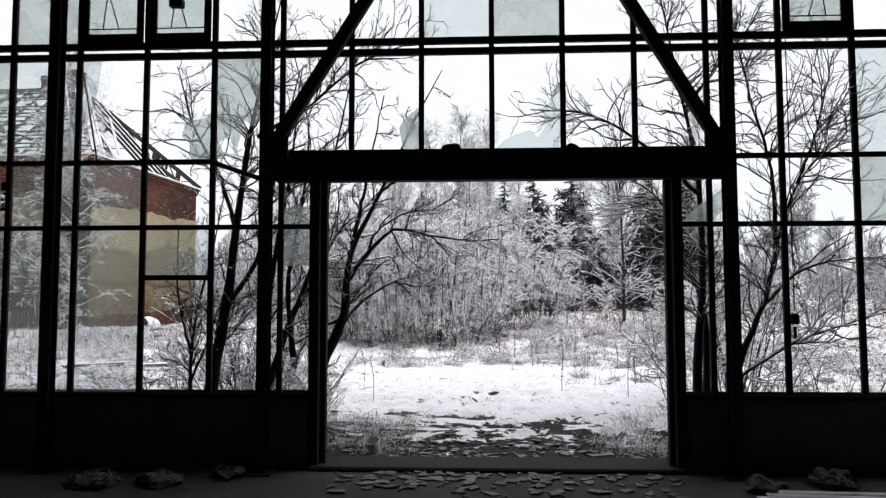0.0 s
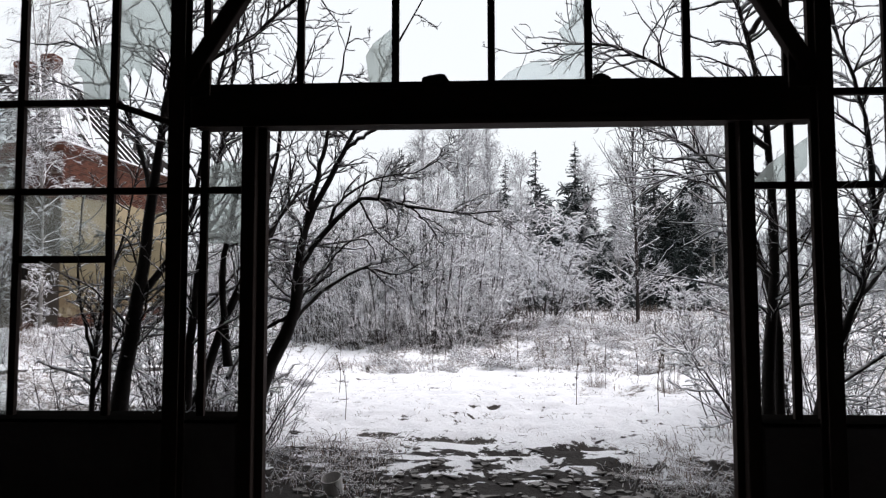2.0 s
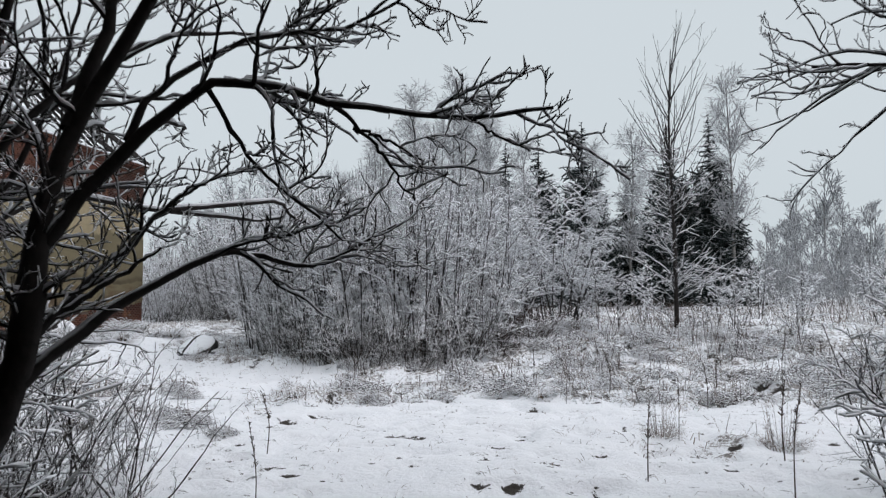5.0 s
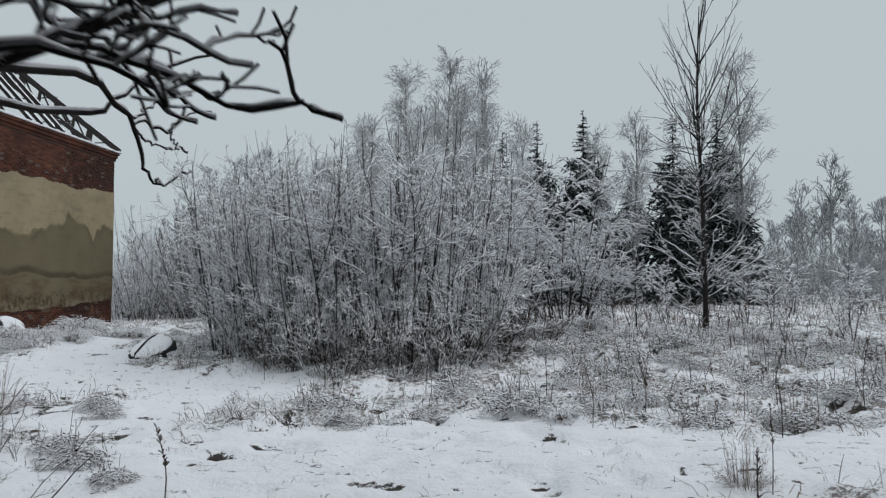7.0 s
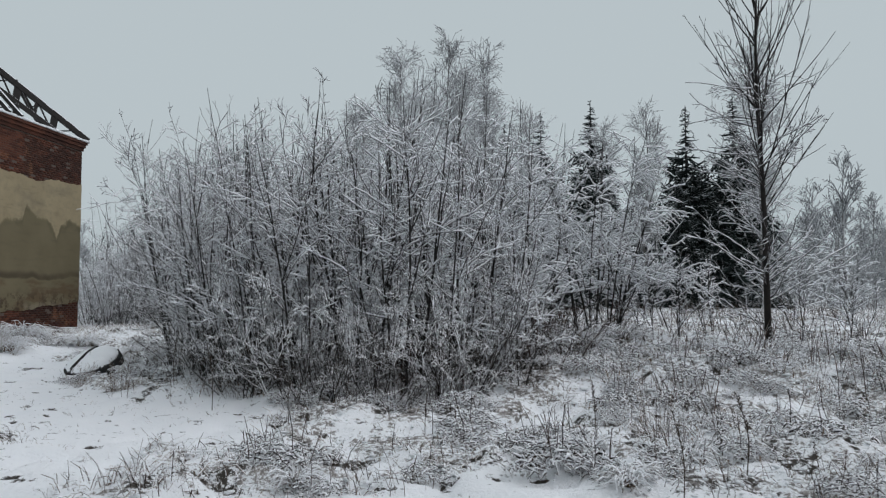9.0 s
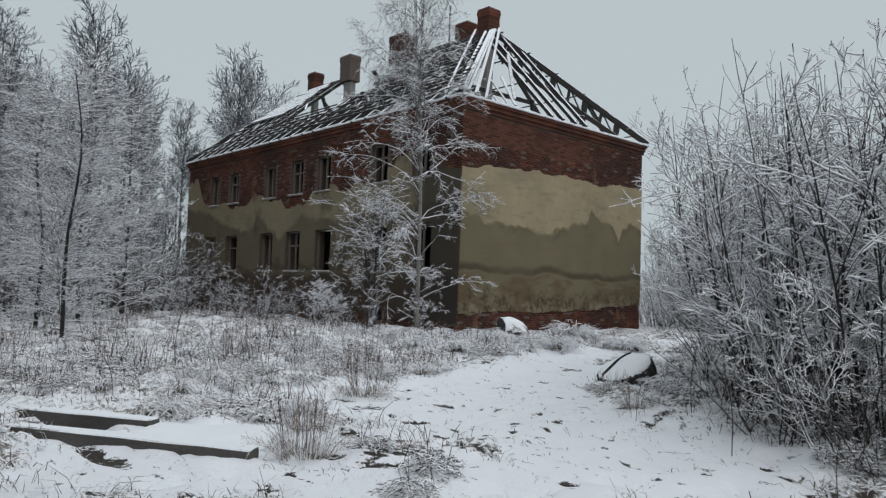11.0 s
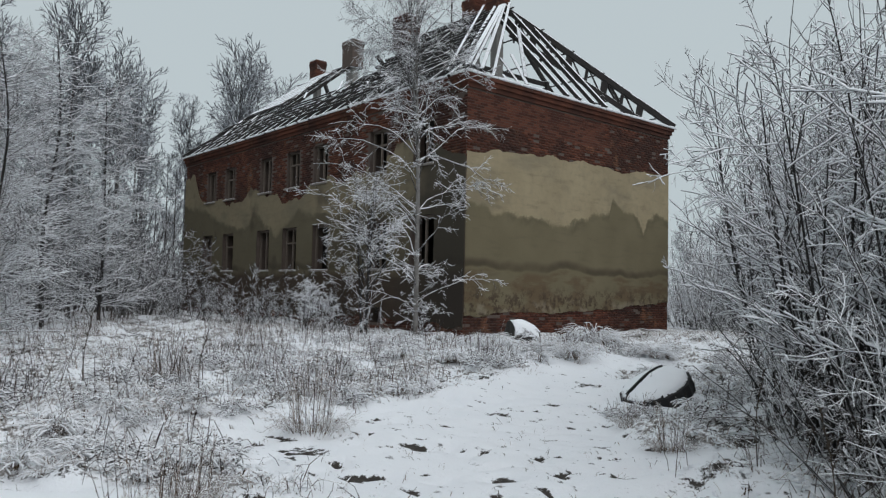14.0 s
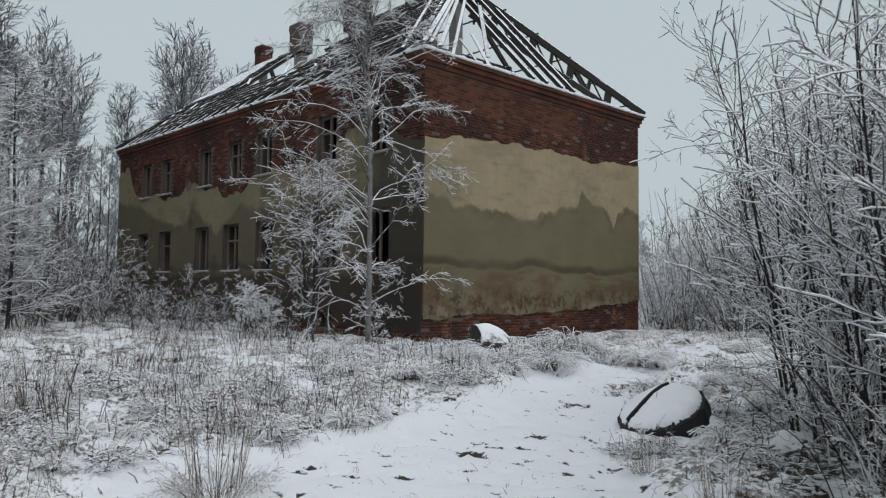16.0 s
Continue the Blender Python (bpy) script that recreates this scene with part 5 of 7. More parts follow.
gate_tree(102, [
    ([(-2.55, 8.30, -0.3), (-2.19, 8.35, 0.94), (-1.91, 8.35, 1.66), (-1.78, 8.40, 2.16), (-1.63, 8.50, 3.16), (-1.4, 8.6, 4.4)], 0.062, 0.014),
    ([(-2.00, 8.36, 1.37), (-1.82, 8.55, 1.80), (-1.67, 8.70, 2.33), (-1.60, 8.75, 2.73)], 0.026, 0.008),
    ([(-2.40, 8.15, -0.3), (-2.34, 8.15, 0.8), (-2.25, 8.2, 1.9), (-2.1, 8.3, 3.0), (-2.0, 8.4, 4.2)], 0.065, 0.012),
    ([(-2.02, 8.2, 0.8), (-2.12, 8.3, 1.6), (-2.0, 8.4, 2.5), (-1.95, 8.5, 3.5), (-2.2, 8.6, 4.6)], 0.04, 0.012),
    ([(-1.85, 8.3, 1.7), (-1.6, 8.5, 2.2), (-1.3, 8.9, 2.6), (-1.0, 9.3, 2.75)], 0.028, 0.007),
    ([(-2.34, 8.15, 0.9), (-2.5, 8.6, 1.5), (-2.6, 9.1, 1.9), (-2.5, 9.6, 2.1)], 0.026, 0.006),
    ([(-2.02, 8.2, 0.7), (-1.95, 8.7, 1.1), (-2.0, 9.3, 1.35), (-1.9, 9.8, 1.5)], 0.024, 0.006),
    ([(-2.25, 8.2, 1.9), (-2.2, 8.8, 2.4), (-2.3, 9.3, 2.6), (-2.2, 9.8, 2.7)], 0.024, 0.006),
    ([(-2.30, 8.15, 1.2), (-2.05, 8.7, 1.7), (-1.85, 9.1, 1.95), (-1.6, 9.5, 2.05)], 0.022, 0.006),
    ([(-2.25, 8.2, 1.9), (-1.95, 8.9, 1.95), (-1.6, 9.6, 1.93), (-1.23, 10.26, 1.94), (-1.15, 10.38, 2.01), (-1.08, 10.55, 2.16), (-0.94, 10.73, 2.27)], 0.017, 0.005),
    ([(-1.6, 9.6, 1.93), (-1.2, 10.2, 2.04), (-1.13, 10.32, 1.99), (-1.09, 10.38, 1.94), (-1.07, 10.4, 1.83), (-1.06, 10.42, 1.78), (-1.03, 10.46, 1.75)], 0.015, 0.004),
    ([(-1.09, 10.38, 1.94), (-1.07, 10.45, 1.94), (-1.03, 10.52, 1.94), (-1.01, 10.59, 2.0), (-0.94, 10.67, 2.04)], 0.006, 0.003),
    ([(-1.03, 10.52, 1.94), (-1.02, 10.55, 1.9), (-1.0, 10.61, 1.88)], 0.004, 0.003),
    ([(-1.1, 10.38, 1.95), (-1.1, 10.49, 2.0), (-1.09, 10.59, 2.07), (-1.07, 10.73, 2.17)], 0.005, 0.003),
    ([(-1.09, 10.38, 1.92), (-1.07, 10.47, 1.89), (-1.03, 10.55, 1.88)], 0.004, 0.003),
    ([(-1.04, 10.44, 1.76), (-1.03, 10.47, 1.75), (-1.01, 10.55, 1.79), (-1.0, 10.63, 1.82)], 0.004, 0.003),
], "bare dark double-stemmed tree close to the gate post", 620, 1500, 0.9, 0.05, 7)
gate_tree(103, [
    ([(-3.05, 8.2, -0.3), (-2.92, 8.15, 0.6), (-2.74, 8.1, 1.6), (-2.60, 8.1, 2.8), (-2.45, 8.15, 3.8), (-2.2, 8.2, 5.0)], 0.115, 0.022),
    ([(-2.80, 8.1, 1.3), (-2.45, 8.3, 2.0), (-2.3, 8.4, 3.0), (-2.05, 8.5, 4.2)], 0.045, 0.012),
    ([(-2.66, 8.1, 2.2), (-2.95, 8.3, 2.9), (-3.3, 8.4, 3.5), (-3.6, 8.6, 4.3)], 0.035, 0.009),
    ([(-2.45, 8.12, 3.3), (-1.9, 8.3, 3.7), (-1.3, 8.3, 4.2), (-0.6, 8.4, 4.5)], 0.03, 0.008),
], "bare dark tree growing close against the window wall", 640, 2000)
gate_tree(104, [
    ([(-3.30, 8.3, -0.3), (-3.22, 8.25, 0.6), (-3.2, 8.3, 1.2), (-3.05, 8.4, 2.0), (-2.95, 8.5, 2.7)], 0.032, 0.008),
    ([(-3.21, 8.25, 0.8), (-3.4, 8.3, 1.5), (-3.5, 8.5, 2.3)], 0.02, 0.006),
    ([(-3.22, 8.25, 0.5), (-3.0, 8.3, 1.1), (-2.85, 8.4, 1.7)], 0.018, 0.006),
], "thin bare sapling with several crooked stems", 260, 700, 0.6)
gate_tree(105, [
    ([(2.42, 8.1, -0.3), (2.44, 8.05, 0.8), (2.52, 8.1, 1.8), (2.50, 8.15, 2.9), (2.35, 8.3, 4.0), (2.2, 8.4, 5.0)], 0.078, 0.02),
    ([(2.55, 8.15, 0.2), (2.56, 8.2, 1.2), (2.46, 8.5, 2.0), (2.30, 8.9, 2.6), (2.05, 9.3, 2.95), (1.8, 9.5, 3.1)], 0.05, 0.012),
    ([(2.46, 8.5, 2.0), (2.44, 9.2, 2.42), (2.2, 9.6, 2.62), (1.85, 9.8, 2.68)], 0.03, 0.007),
    ([(2.50, 8.1, 2.6), (2.0, 8.4, 3.2), (1.4, 8.5, 3.6), (0.7, 8.6, 3.7)], 0.03, 0.008),
    ([(2.42, 8.25, 3.6), (2.9, 8.4, 4.2), (3.4, 8.5, 4.8)], 0.03, 0.009),
], "bare dark tree with long snow-lined branches over the yard", 760, 1900, 0.95, 0.05)
gate_tree(106, [
    ([(2.66, 8.0, -0.3), (2.85, 7.95, 0.8), (3.12, 7.95, 1.4), (3.28, 8.0, 2.0), (3.55, 8.05, 2.7), (4.2, 8.2, 3.4)], 0.055, 0.014),
    ([(3.12, 7.95, 1.4), (3.6, 8.2, 1.75), (4.3, 8.5, 1.9), (5.0, 8.8, 1.9)], 0.028, 0.007),
    ([(2.8, 7.95, 0.6), (3.5, 8.2, 0.95), (4.2, 8.5, 1.15), (4.9, 8.8, 1.3)], 0.022, 0.006),
    ([(3.28, 8.0, 2.0), (3.3, 8.1, 2.8), (3.15, 8.3, 3.8), (3.0, 8.4, 4.8)], 0.03, 0.008),
    ([(3.55, 8.05, 2.7), (3.9, 8.3, 3.4), (4.2, 8.5, 4.3)], 0.025, 0.008),
], "bare leaning tree fanning out behind the window wall", 760, 2000, 1.1)


# ---- kinds of frosted trees and shrubs, built once and set out many times ----
def shrub(seed, height, stems, spread_, branches, twigs, label="", category="shrub", group="", twig=None, thick=1.0, bark=None, stout=1.0, fan=1.0, reach=0.27, flat=0.0):
    """Many stems from one foot; side branches that spread and level out, with short twigs."""
    rs = np.random.RandomState(seed)
    ob = thing("shrub", pose(0, 0, 0), label, category, group)
    curves = []
    for k in range(stems):
        a, d = rs.uniform(0, 2 * math.pi), spread_ * math.sqrt(rs.rand())
        foot = np.array([0.42 * d * math.cos(a), 0.42 * d * math.sin(a), -0.1])
        h = height * rs.uniform(0.6, 1.05)
        b = a + rs.normal(0, 0.5)
        top = foot + np.array([d * 0.8 * fan * math.cos(b) + rs.normal(0, 0.12), d * 0.8 * fan * math.sin(b) + rs.normal(0, 0.12), h])
        mid = (foot + top) / 2 + np.array([rs.normal(0, 0.09), rs.normal(0, 0.09), 0.02 * h])
        P = limb([foot, mid, top], 9)
        P[1:] += np.cumsum(rs.normal(0, 0.016, (8, 3)), 0)
        curves.append((P, taper(9, rs.uniform(0.007, 0.017) * thick * stout, 0.004 * thick ** 0.5)))
    for P, R in curves:
        wood("stem", [(P, R, 5)], bark or BARK_SHRUB, ob)
    P, R = stack(curves)
    B1 = sprout(rs, P, R, branches, 0.06, 0.92, height * reach, 50, 0.10 - flat, 0.15, -0.02 - 0.03 * flat, 5, 0.0044 * thick, 0.0085 * thick, 0.5)
    B2 = sprout(rs, *B1, branches * 4, 0.12, 1.0, height * reach * 0.30, 46, 0.02, 0.13, 0.0, 3, 0.0042 * thick, 0.0058 * thick)
    B3 = sprout(rs, *B2, twigs, 0.1, 1.0, height * reach * 0.115, 50, 0.05, 0.1, 0.0, 2, 0.0040 * thick, 0.0050 * thick)
    wood("crown", [(*B1, 4), (*B2, 3), (*B3, 3)], twig or TWIG_FROST, ob, kind="stuff")
    return ob


def snow_shrub(seed, height, stems, spread_, forks, branches, twigs, spurs, label, group, category="shrub", fan=0.7, droop=0.0, girth=0.017, reach=0.25, depth=1.15, bark=None, twig=None, lowest=0.10, least=1.0):
    """Straight dark leaders that fork, with rising side branches and twigs that carry snow along their tops."""
    rs = np.random.RandomState(seed)
    ob = thing("shrub", pose(0, 0, 0), label, category, group)
    curves = []
    for k in range(stems):
        a, d = k * 2.4 + rs.uniform(-0.5, 0.5), spread_ * math.sqrt(rs.uniform(0.05, 1))
        foot = np.array([0.38 * d * math.cos(a), 0.38 * d * math.sin(a), -0.1])
        h = height * rs.uniform(0.62, 1.05)
        b = a + rs.normal(0, 0.4)
        top = foot + np.array([d * fan * math.cos(b), d * fan * math.sin(b), h])
        mid = foot * 0.45 + top * 0.55 + np.array([rs.normal(0, 0.07), rs.normal(0, 0.07), 0.03 * h])
        P = limb([foot, mid, top], 9)
        P[1:] += np.cumsum(rs.normal(0, 0.014, (8, 3)), 0)
        curves.append((P, taper(9, rs.uniform(0.6, 1.25) * girth, 0.0035)))
    for P, R in curves:
        wood("stem", [(P, R, 6)], bark or BARK_SHRUB, ob)
    P, R = stack(curves)
    F = sprout(rs, P, R, forks, 0.12, 0.70, height * 0.46, 27, 0.12, 0.05, 0.035, 9, 0.0032, girth * 0.65, 0.45)
    wood("limb", [(*F, 5)], bark or BARK_SHRUB, ob, kind="stuff")
    A, AR = np.concatenate([P, F[0]]), np.concatenate([R, F[1]])
    B1 = sprout(rs, A, AR, branches, lowest, 0.90, height * reach, 50, 0.04, 0.13, 0.015 - 0.10 * droop, 6, 0.0034, 0.0085, 0.58)
    B2 = sprout(rs, *B1, twigs, 0.15, 1.0, height * reach * 0.34, 47, 0.04, 0.15, 0.01 - 0.16 * droop, 4, 0.0029, 0.0046)
    B3 = sprout(rs, *B2, spurs, 0.15, 1.0, height * reach * 0.13, 50, 0.10, 0.12, -0.10 * droop, 2, 0.0027, 0.0036)
    wood("crown", [(*B1, 4), (*B2, 3), (*B3, 3)], twig or TWIG_DARK, ob, kind="stuff")
    wood("snow", [(*snow_on(rs, *F, depth * 0.9, 0.008 * least, 0.75), 3), (*snow_on(rs, *B1, depth, 0.0115 * least), 3), (*snow_on(rs, *B2, depth, 0.0102 * least), 3), (*snow_on(rs, *B3, depth, 0.0092 * least), 3)], BRANCH_SNOW, ob, "snow lying along the twigs", "stuff")
    return ob


def tall_tree(seed, height, girth, branches, twigs, droop=0.0, label="", group="", bark=None, twig=None, lowest=0.22, slim=0.3, rise=0.35, tipr=0.009, category="tree", angle=48, cap=0.34, fine=3, snow=0.0):
    """A single-stemmed bare tree with rising limbs."""
    rs = np.random.RandomState(seed)
    ob = thing("tree", pose(0, 0, 0), label, category, group)
    P = limb([(0, 0, -0.2), (rs.normal(0, 0.08), rs.normal(0, 0.08), height * 0.35), (rs.normal(0, 0.15), rs.normal(0, 0.15), height * 0.7), (0, rs.normal(0, 0.2), height)], 12)
    R = taper(12, girth, 0.012)
    wood("trunk", [(P, R, 8)], bark or BARK_SHRUB, ob)
    B1 = sprout(rs, P[None], R[None], branches, lowest, 0.97, height * slim, angle, rise, 0.06, 0.04 - droop * 0.10, 7, tipr * 0.9, girth * cap, 0.72)
    B2 = sprout(rs, *B1, branches * 6, 0.2, 1.0, height * slim * 0.36, 40, 0.12 - droop * 0.3, 0.12, 0.02 - droop * 0.12, fine + 1, tipr * 0.9, tipr * 1.6)
    B3 = sprout(rs, *B2, twigs, 0.1, 1.0, height * slim * (0.16 if not droop else 0.22), 40, 0.08 - droop * 0.6, 0.16, -droop * 0.25, fine, tipr, tipr * 1.5)
    wood("crown", [(*B1, 5 if fine > 2 else 3), (*B2, 3), (*B3, 3)], twig or TWIG_FROST, ob, kind="stuff")
    if snow:
        wood("snow", [(*snow_on(rs, *B1, 0.8, snow * 1.2), 3), (*snow_on(rs, *B2, 1.0, snow * 1.1), 3), (*snow_on(rs, *B3, 1.0, snow), 3)], BRANCH_SNOW, ob, "snow lying along the branches", "stuff")
    return ob


def broom_tree(seed, height, girth, label, group):
    """A slender stem with steep straight whips above and rimed level twigs below."""
    rs = np.random.RandomState(seed)
    ob = thing("tree", pose(0, 0, 0), label, "tree", group)
    P = limb([(0, 0, -0.2), (0.02, 0.03, height * 0.35), (-0.04, 0.05, height * 0.7), (0.02, 0, height)], 14)
    R = taper(14, girth, 0.008)
    wood("trunk", [(P, R, 8)], BARK_APPLE, ob)
    W1 = sprout(rs, P[None], R[None], 34, 0.30, 0.95, height * 0.50, 36, 0.12, 0.045, 0.045, 9, 0.0036, girth * 0.24, 0.66)
    W2 = sprout(rs, *W1, 80, 0.25, 0.9, height * 0.16, 27, 0.10, 0.05, 0.04, 5, 0.0034, 0.008)
    W3 = sprout(rs, *W2, 130, 0.3, 1.0, 0.16, 30, 0.1, 0.08, 0.0, 3, 0.003, 0.004)
    wood("whip", [(*W1, 5), (*W2, 4), (*W3, 3)], BARK_SHRUB, ob, "steep bare dark whips", "stuff")
    L1 = sprout(rs, P[None], R[None], 84, 0.05, 0.60, height * 0.22, 54, 0.06, 0.16, 0.01, 7, 0.0042, 0.010, 0.35)
    L2 = sprout(rs, *L1, 420, 0.15, 1.0, height * 0.055, 46, 0.05, 0.14, 0.0, 4, 0.0034, 0.0050)
    L3 = sprout(rs, *L2, 900, 0.1, 1.0, 0.13, 48, 0.08, 0.1, 0.0, 2, 0.0032, 0.0042)
    wood("crown", [(*L1, 4), (*L2, 3), (*L3, 3)], TWIG_DARK, ob, "lower twigs under snow", "stuff")
    wood("snow", [(*snow_on(rs, *L1, 1.0, 0.0085), 3), (*snow_on(rs, *L2, 1.2, 0.0085), 3), (*snow_on(rs, *L3, 1.2, 0.008), 3)], BRANCH_SNOW, ob, "snow lying along the twigs", "stuff")
    return ob


def spruce(seed, height, label, group):
    rs = np.random.RandomState(seed)
    ob = thing("spruce", pose(0, 0, 0), label, "tree", group)
    P = limb([(0, 0, -0.2), (0, 0, height * 0.5), (0, 0, height)], 10)
    wood("trunk", [(P, taper(10, 0.17, 0.014), 7)], BARK_SHRUB, ob)
    n = 250
    t = np.sort(rs.rand(n) ** 0.9) * 0.955 + 0.04
    a = rs.uniform(0, 2 * math.pi, n)
    reach = (1 - t) ** 0.95 * height * 0.27 * rs.uniform(0.62, 1.12, n) + 0.06
    s = np.linspace(0, 1, 6)[None]
    out = reach[:, None] * s
    z = height * t[:, None] - 0.10 * out * (1 + 1.2 * (1 - t[:, None])) - 0.25 * out * s * (1 - s) + 0.10 * out * s ** 3
    B = np.stack([out * np.cos(a)[:, None], out * np.sin(a)[:, None], z], -1)
    R = np.maximum(0.055 * (1 - s) + 0.012, 0.012) * np.minimum(1.0, 0.35 + reach[:, None])
    big = reach > 0.75
    B2 = sprout(rs, B[big], R[big], 2300, 0.06, 1.0, height * 0.062, 52, -0.22, 0.12, -0.10, 3, 0.035, 0.085, 0.35)
    B2b = sprout(rs, B[~big], R[~big], 160, 0.10, 1.0, height * 0.024, 45, -0.1, 0.12, -0.05, 3, 0.018, 0.04, 0.4)
    B3 = sprout(rs, *B2, 1300, 0.05, 1.0, height * 0.032, 45, -0.3, 0.15, -0.08, 2, 0.02, 0.05, 0.2)
    wood("crown", [(B, R, 3), (*B2, 3), (*B2b, 3), (*B3, 3)], NEEDLES, ob, "dark green needle boughs dusted with snow", "stuff")
    return ob


def set_out(proto, spots):
    """Copies of a plant at (x, y, scale, turn)."""
    first = True
    for x, y, s, turn in spots:
        m = pose(x, y, gz(x, y), 0, 0, turn) @ Matrix.Diagonal((s, s, s, 1))
        if first:
            proto.matrix_basis = m
            first = False
        else:
            ob = copy_thing(proto, Matrix())
            ob.matrix_basis = m


# the thicket in the middle of the yard
rs = np.random.RandomState(55)
HEDGE = "thicket of frosted shrubs"
front_kinds = [snow_shrub(200 + k, 3.9, 7, 0.9, 12, 105, 430, 560, "dark many-stemmed bare shrub lined with snow", HEDGE, fan=0.9, girth=0.020, lowest=0.14, depth=1.15, least=1.0) for k in range(5)]
edge_kinds = [snow_shrub(205 + k, 4.2, 7, 0.85, 14, 105, 420, 560, "tall dark shrub with fine snow-lined twigs", HEDGE, fan=1.05, girth=0.019, depth=1.0, least=0.80, reach=0.28, lowest=0.22) for k in range(4)]
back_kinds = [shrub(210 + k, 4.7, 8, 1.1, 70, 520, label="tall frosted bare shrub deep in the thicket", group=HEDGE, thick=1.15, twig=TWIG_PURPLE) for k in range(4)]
front_spots = [
    (-2.2, 20.1, 0.96), (-1.6, 20.3, 1.06), (-1.05, 20.2, 0.98), (-0.45, 20.6, 1.0),
    (0.1, 21.1, 0.9), (-2.6, 21.5, 1.06), (-1.5, 21.5, 1.08), (-0.4, 21.9, 1.0)]
edge_spots = [(-4.6, 22.9, 0.86), (-4.2, 22.0, 0.82), (-3.75, 21.2, 0.82), (-3.3, 20.7, 0.86), (-2.8, 20.35, 0.92), (-3.6, 22.2, 1.0), (-5.3, 23.9, 0.98), (-5.6, 25.0, 1.02), (-4.9, 24.5, 1.05), (-6.0, 26.4, 1.02)]
back_spots = [
    (-4.9, 24.4, 0.75), (-4.2, 23.4, 0.82), (-3.3, 22.9, 0.86), (-1.3, 22.5, 0.9), (-0.2, 23.3, 0.95), (-3.2, 24.6, 1.0), (-5.7, 28.8, 0.95), (-4.8, 30.8, 1.05), (0.2, 22.6, 0.82), (-2.2, 22.9, 0.95), (1.1, 23.8, 0.85), (-5.2, 25.8, 0.95), (-4.4, 24.8, 1.0), (-2.0, 23.6, 1.1), (-0.8, 24.0, 1.1), (-5.8, 27.4, 1.0), (-4.0, 26.6, 1.1), (-2.4, 26.2, 1.15), (-0.8, 26.6, 1.15),
    (0.8, 27.2, 1.05), (-7.0, 30.2, 0.95), (-3.0, 29.6, 1.15), (-6.4, 33.5, 1.05), (-8.6, 34.0, 0.9), (-9.6, 37.5, 1.0), (-7.4, 38.5, 1.15), (-10.8, 41.5, 1.1), (-12.2, 45.0, 1.2), (-10.0, 47.5, 1.35), (-13.5, 49.0, 1.4), (-16.5, 46.0, 1.2), (-18.5, 50.0, 1.4), (-15.5, 43.0, 0.9), (-21.5, 55.0, 1.5), (-12.5, 41.5, 0.9)]


def deal(kinds, spots):
    by_kind = [[] for k in kinds]
    for k, (x, y, sc) in enumerate(spots):
        by_kind[k % len(kinds)].append((x, y, sc * rs.uniform(0.93, 1.06), rs.uniform(0, 360)))
    for proto, placed in zip(kinds, by_kind):
        set_out(proto, placed)


deal(front_kinds, front_spots)
deal(edge_kinds, edge_spots)
deal(back_kinds, back_spots)

# fine brush at the thicket's foot and beside the gate
spots = []
for k in range(32):
    i = k / 31
    x = -4.4 + 6.1 * i + rs.normal(0, 0.15)
    y = 19.3 + 2.6 * (abs(i - 0.42) / 0.55) ** 1.5 + 1.0 * (i < 0.2) + rs.uniform(-0.1, 1.2)
    spots.append((x, y, rs.uniform(0.6, 1.1)))
deal([shrub(230 + k, 1.15, 16, 0.8, 55, 260, label="low tangle of thin brown brush dusted with frost", group="brush under the thicket", thick=0.75, stout=0.7, fan=1.5, twig=TWIG_BROWN, reach=0.34, flat=0.1) for k in range(3)], spots)
spots = [(x + rs.normal(0, 0.1), y + rs.normal(0, 0.1), rs.uniform(0.8, 1.15)) for x, y in ((-4.4, 22.5), (-4.1, 21.6), (-3.7, 20.9), (-3.1, 20.2), (-2.4, 19.8), (-1.8, 19.7), (-1.2, 19.8), (-0.6, 19.9), (-4.3, 23.9), (0.0, 20.4))]
deal([shrub(233 + k, 1.8, 10, 1.0, 85, 900, label="low frosted bush with level snowy branches", group="low bushes along the thicket", thick=0.85, stout=0.6, fan=1.0, reach=0.34, flat=0.12, bark=TWIG_FROST, twig=TWIG_SNOW) for k in range(2)], spots)
spots = [(x, y, rs.uniform(0.6, 0.95) * (1.1 if x < -2.25 or x > 2.9 else 0.62)) for x, y in ((-2.35, 8.35), (-2.7, 8.6), (-3.3, 8.7), (-3.8, 8.5), (-4.4, 8.8), (3.0, 8.5), (3.5, 8.6), (4.1, 8.4), (4.7, 8.7), (-3.6, 11.6), (-4.2, 12.4), (-2.9, 12.0), (-3.0, 11.3), (-3.5, 12.0), (-2.75, 10.6), (-3.3, 11.0), (-3.9, 11.6), (-2.3, 8.7), (-2.6, 9.9), (-2.2, 10.5), (-1.95, 9.0), (-2.4, 9.3), (-2.1, 9.9), (-2.9, 9.7), (3.4, 9.4), (-3.7, 9.5), (-3.1, 10.6), (3.6, 10.6), (-2.7, 8.9), (-3.4, 11.4), (-2.5, 11.2), (3.2, 11.4), (3.9, 11.8), (4.4, 10.2), (-4.2, 10.2), (2.9, 8.9), (4.0, 8.9))]
deal([shrub(236 + k, 1.3, 9, 0.75, 66, 320, label="low fine bush dusted with frost beside the gate", group="bushes beside the gate", thick=0.42, twig=TWIG_APPLE, bark=BARK_APPLE, stout=1.5, fan=1.3) for k in range(2)], spots)

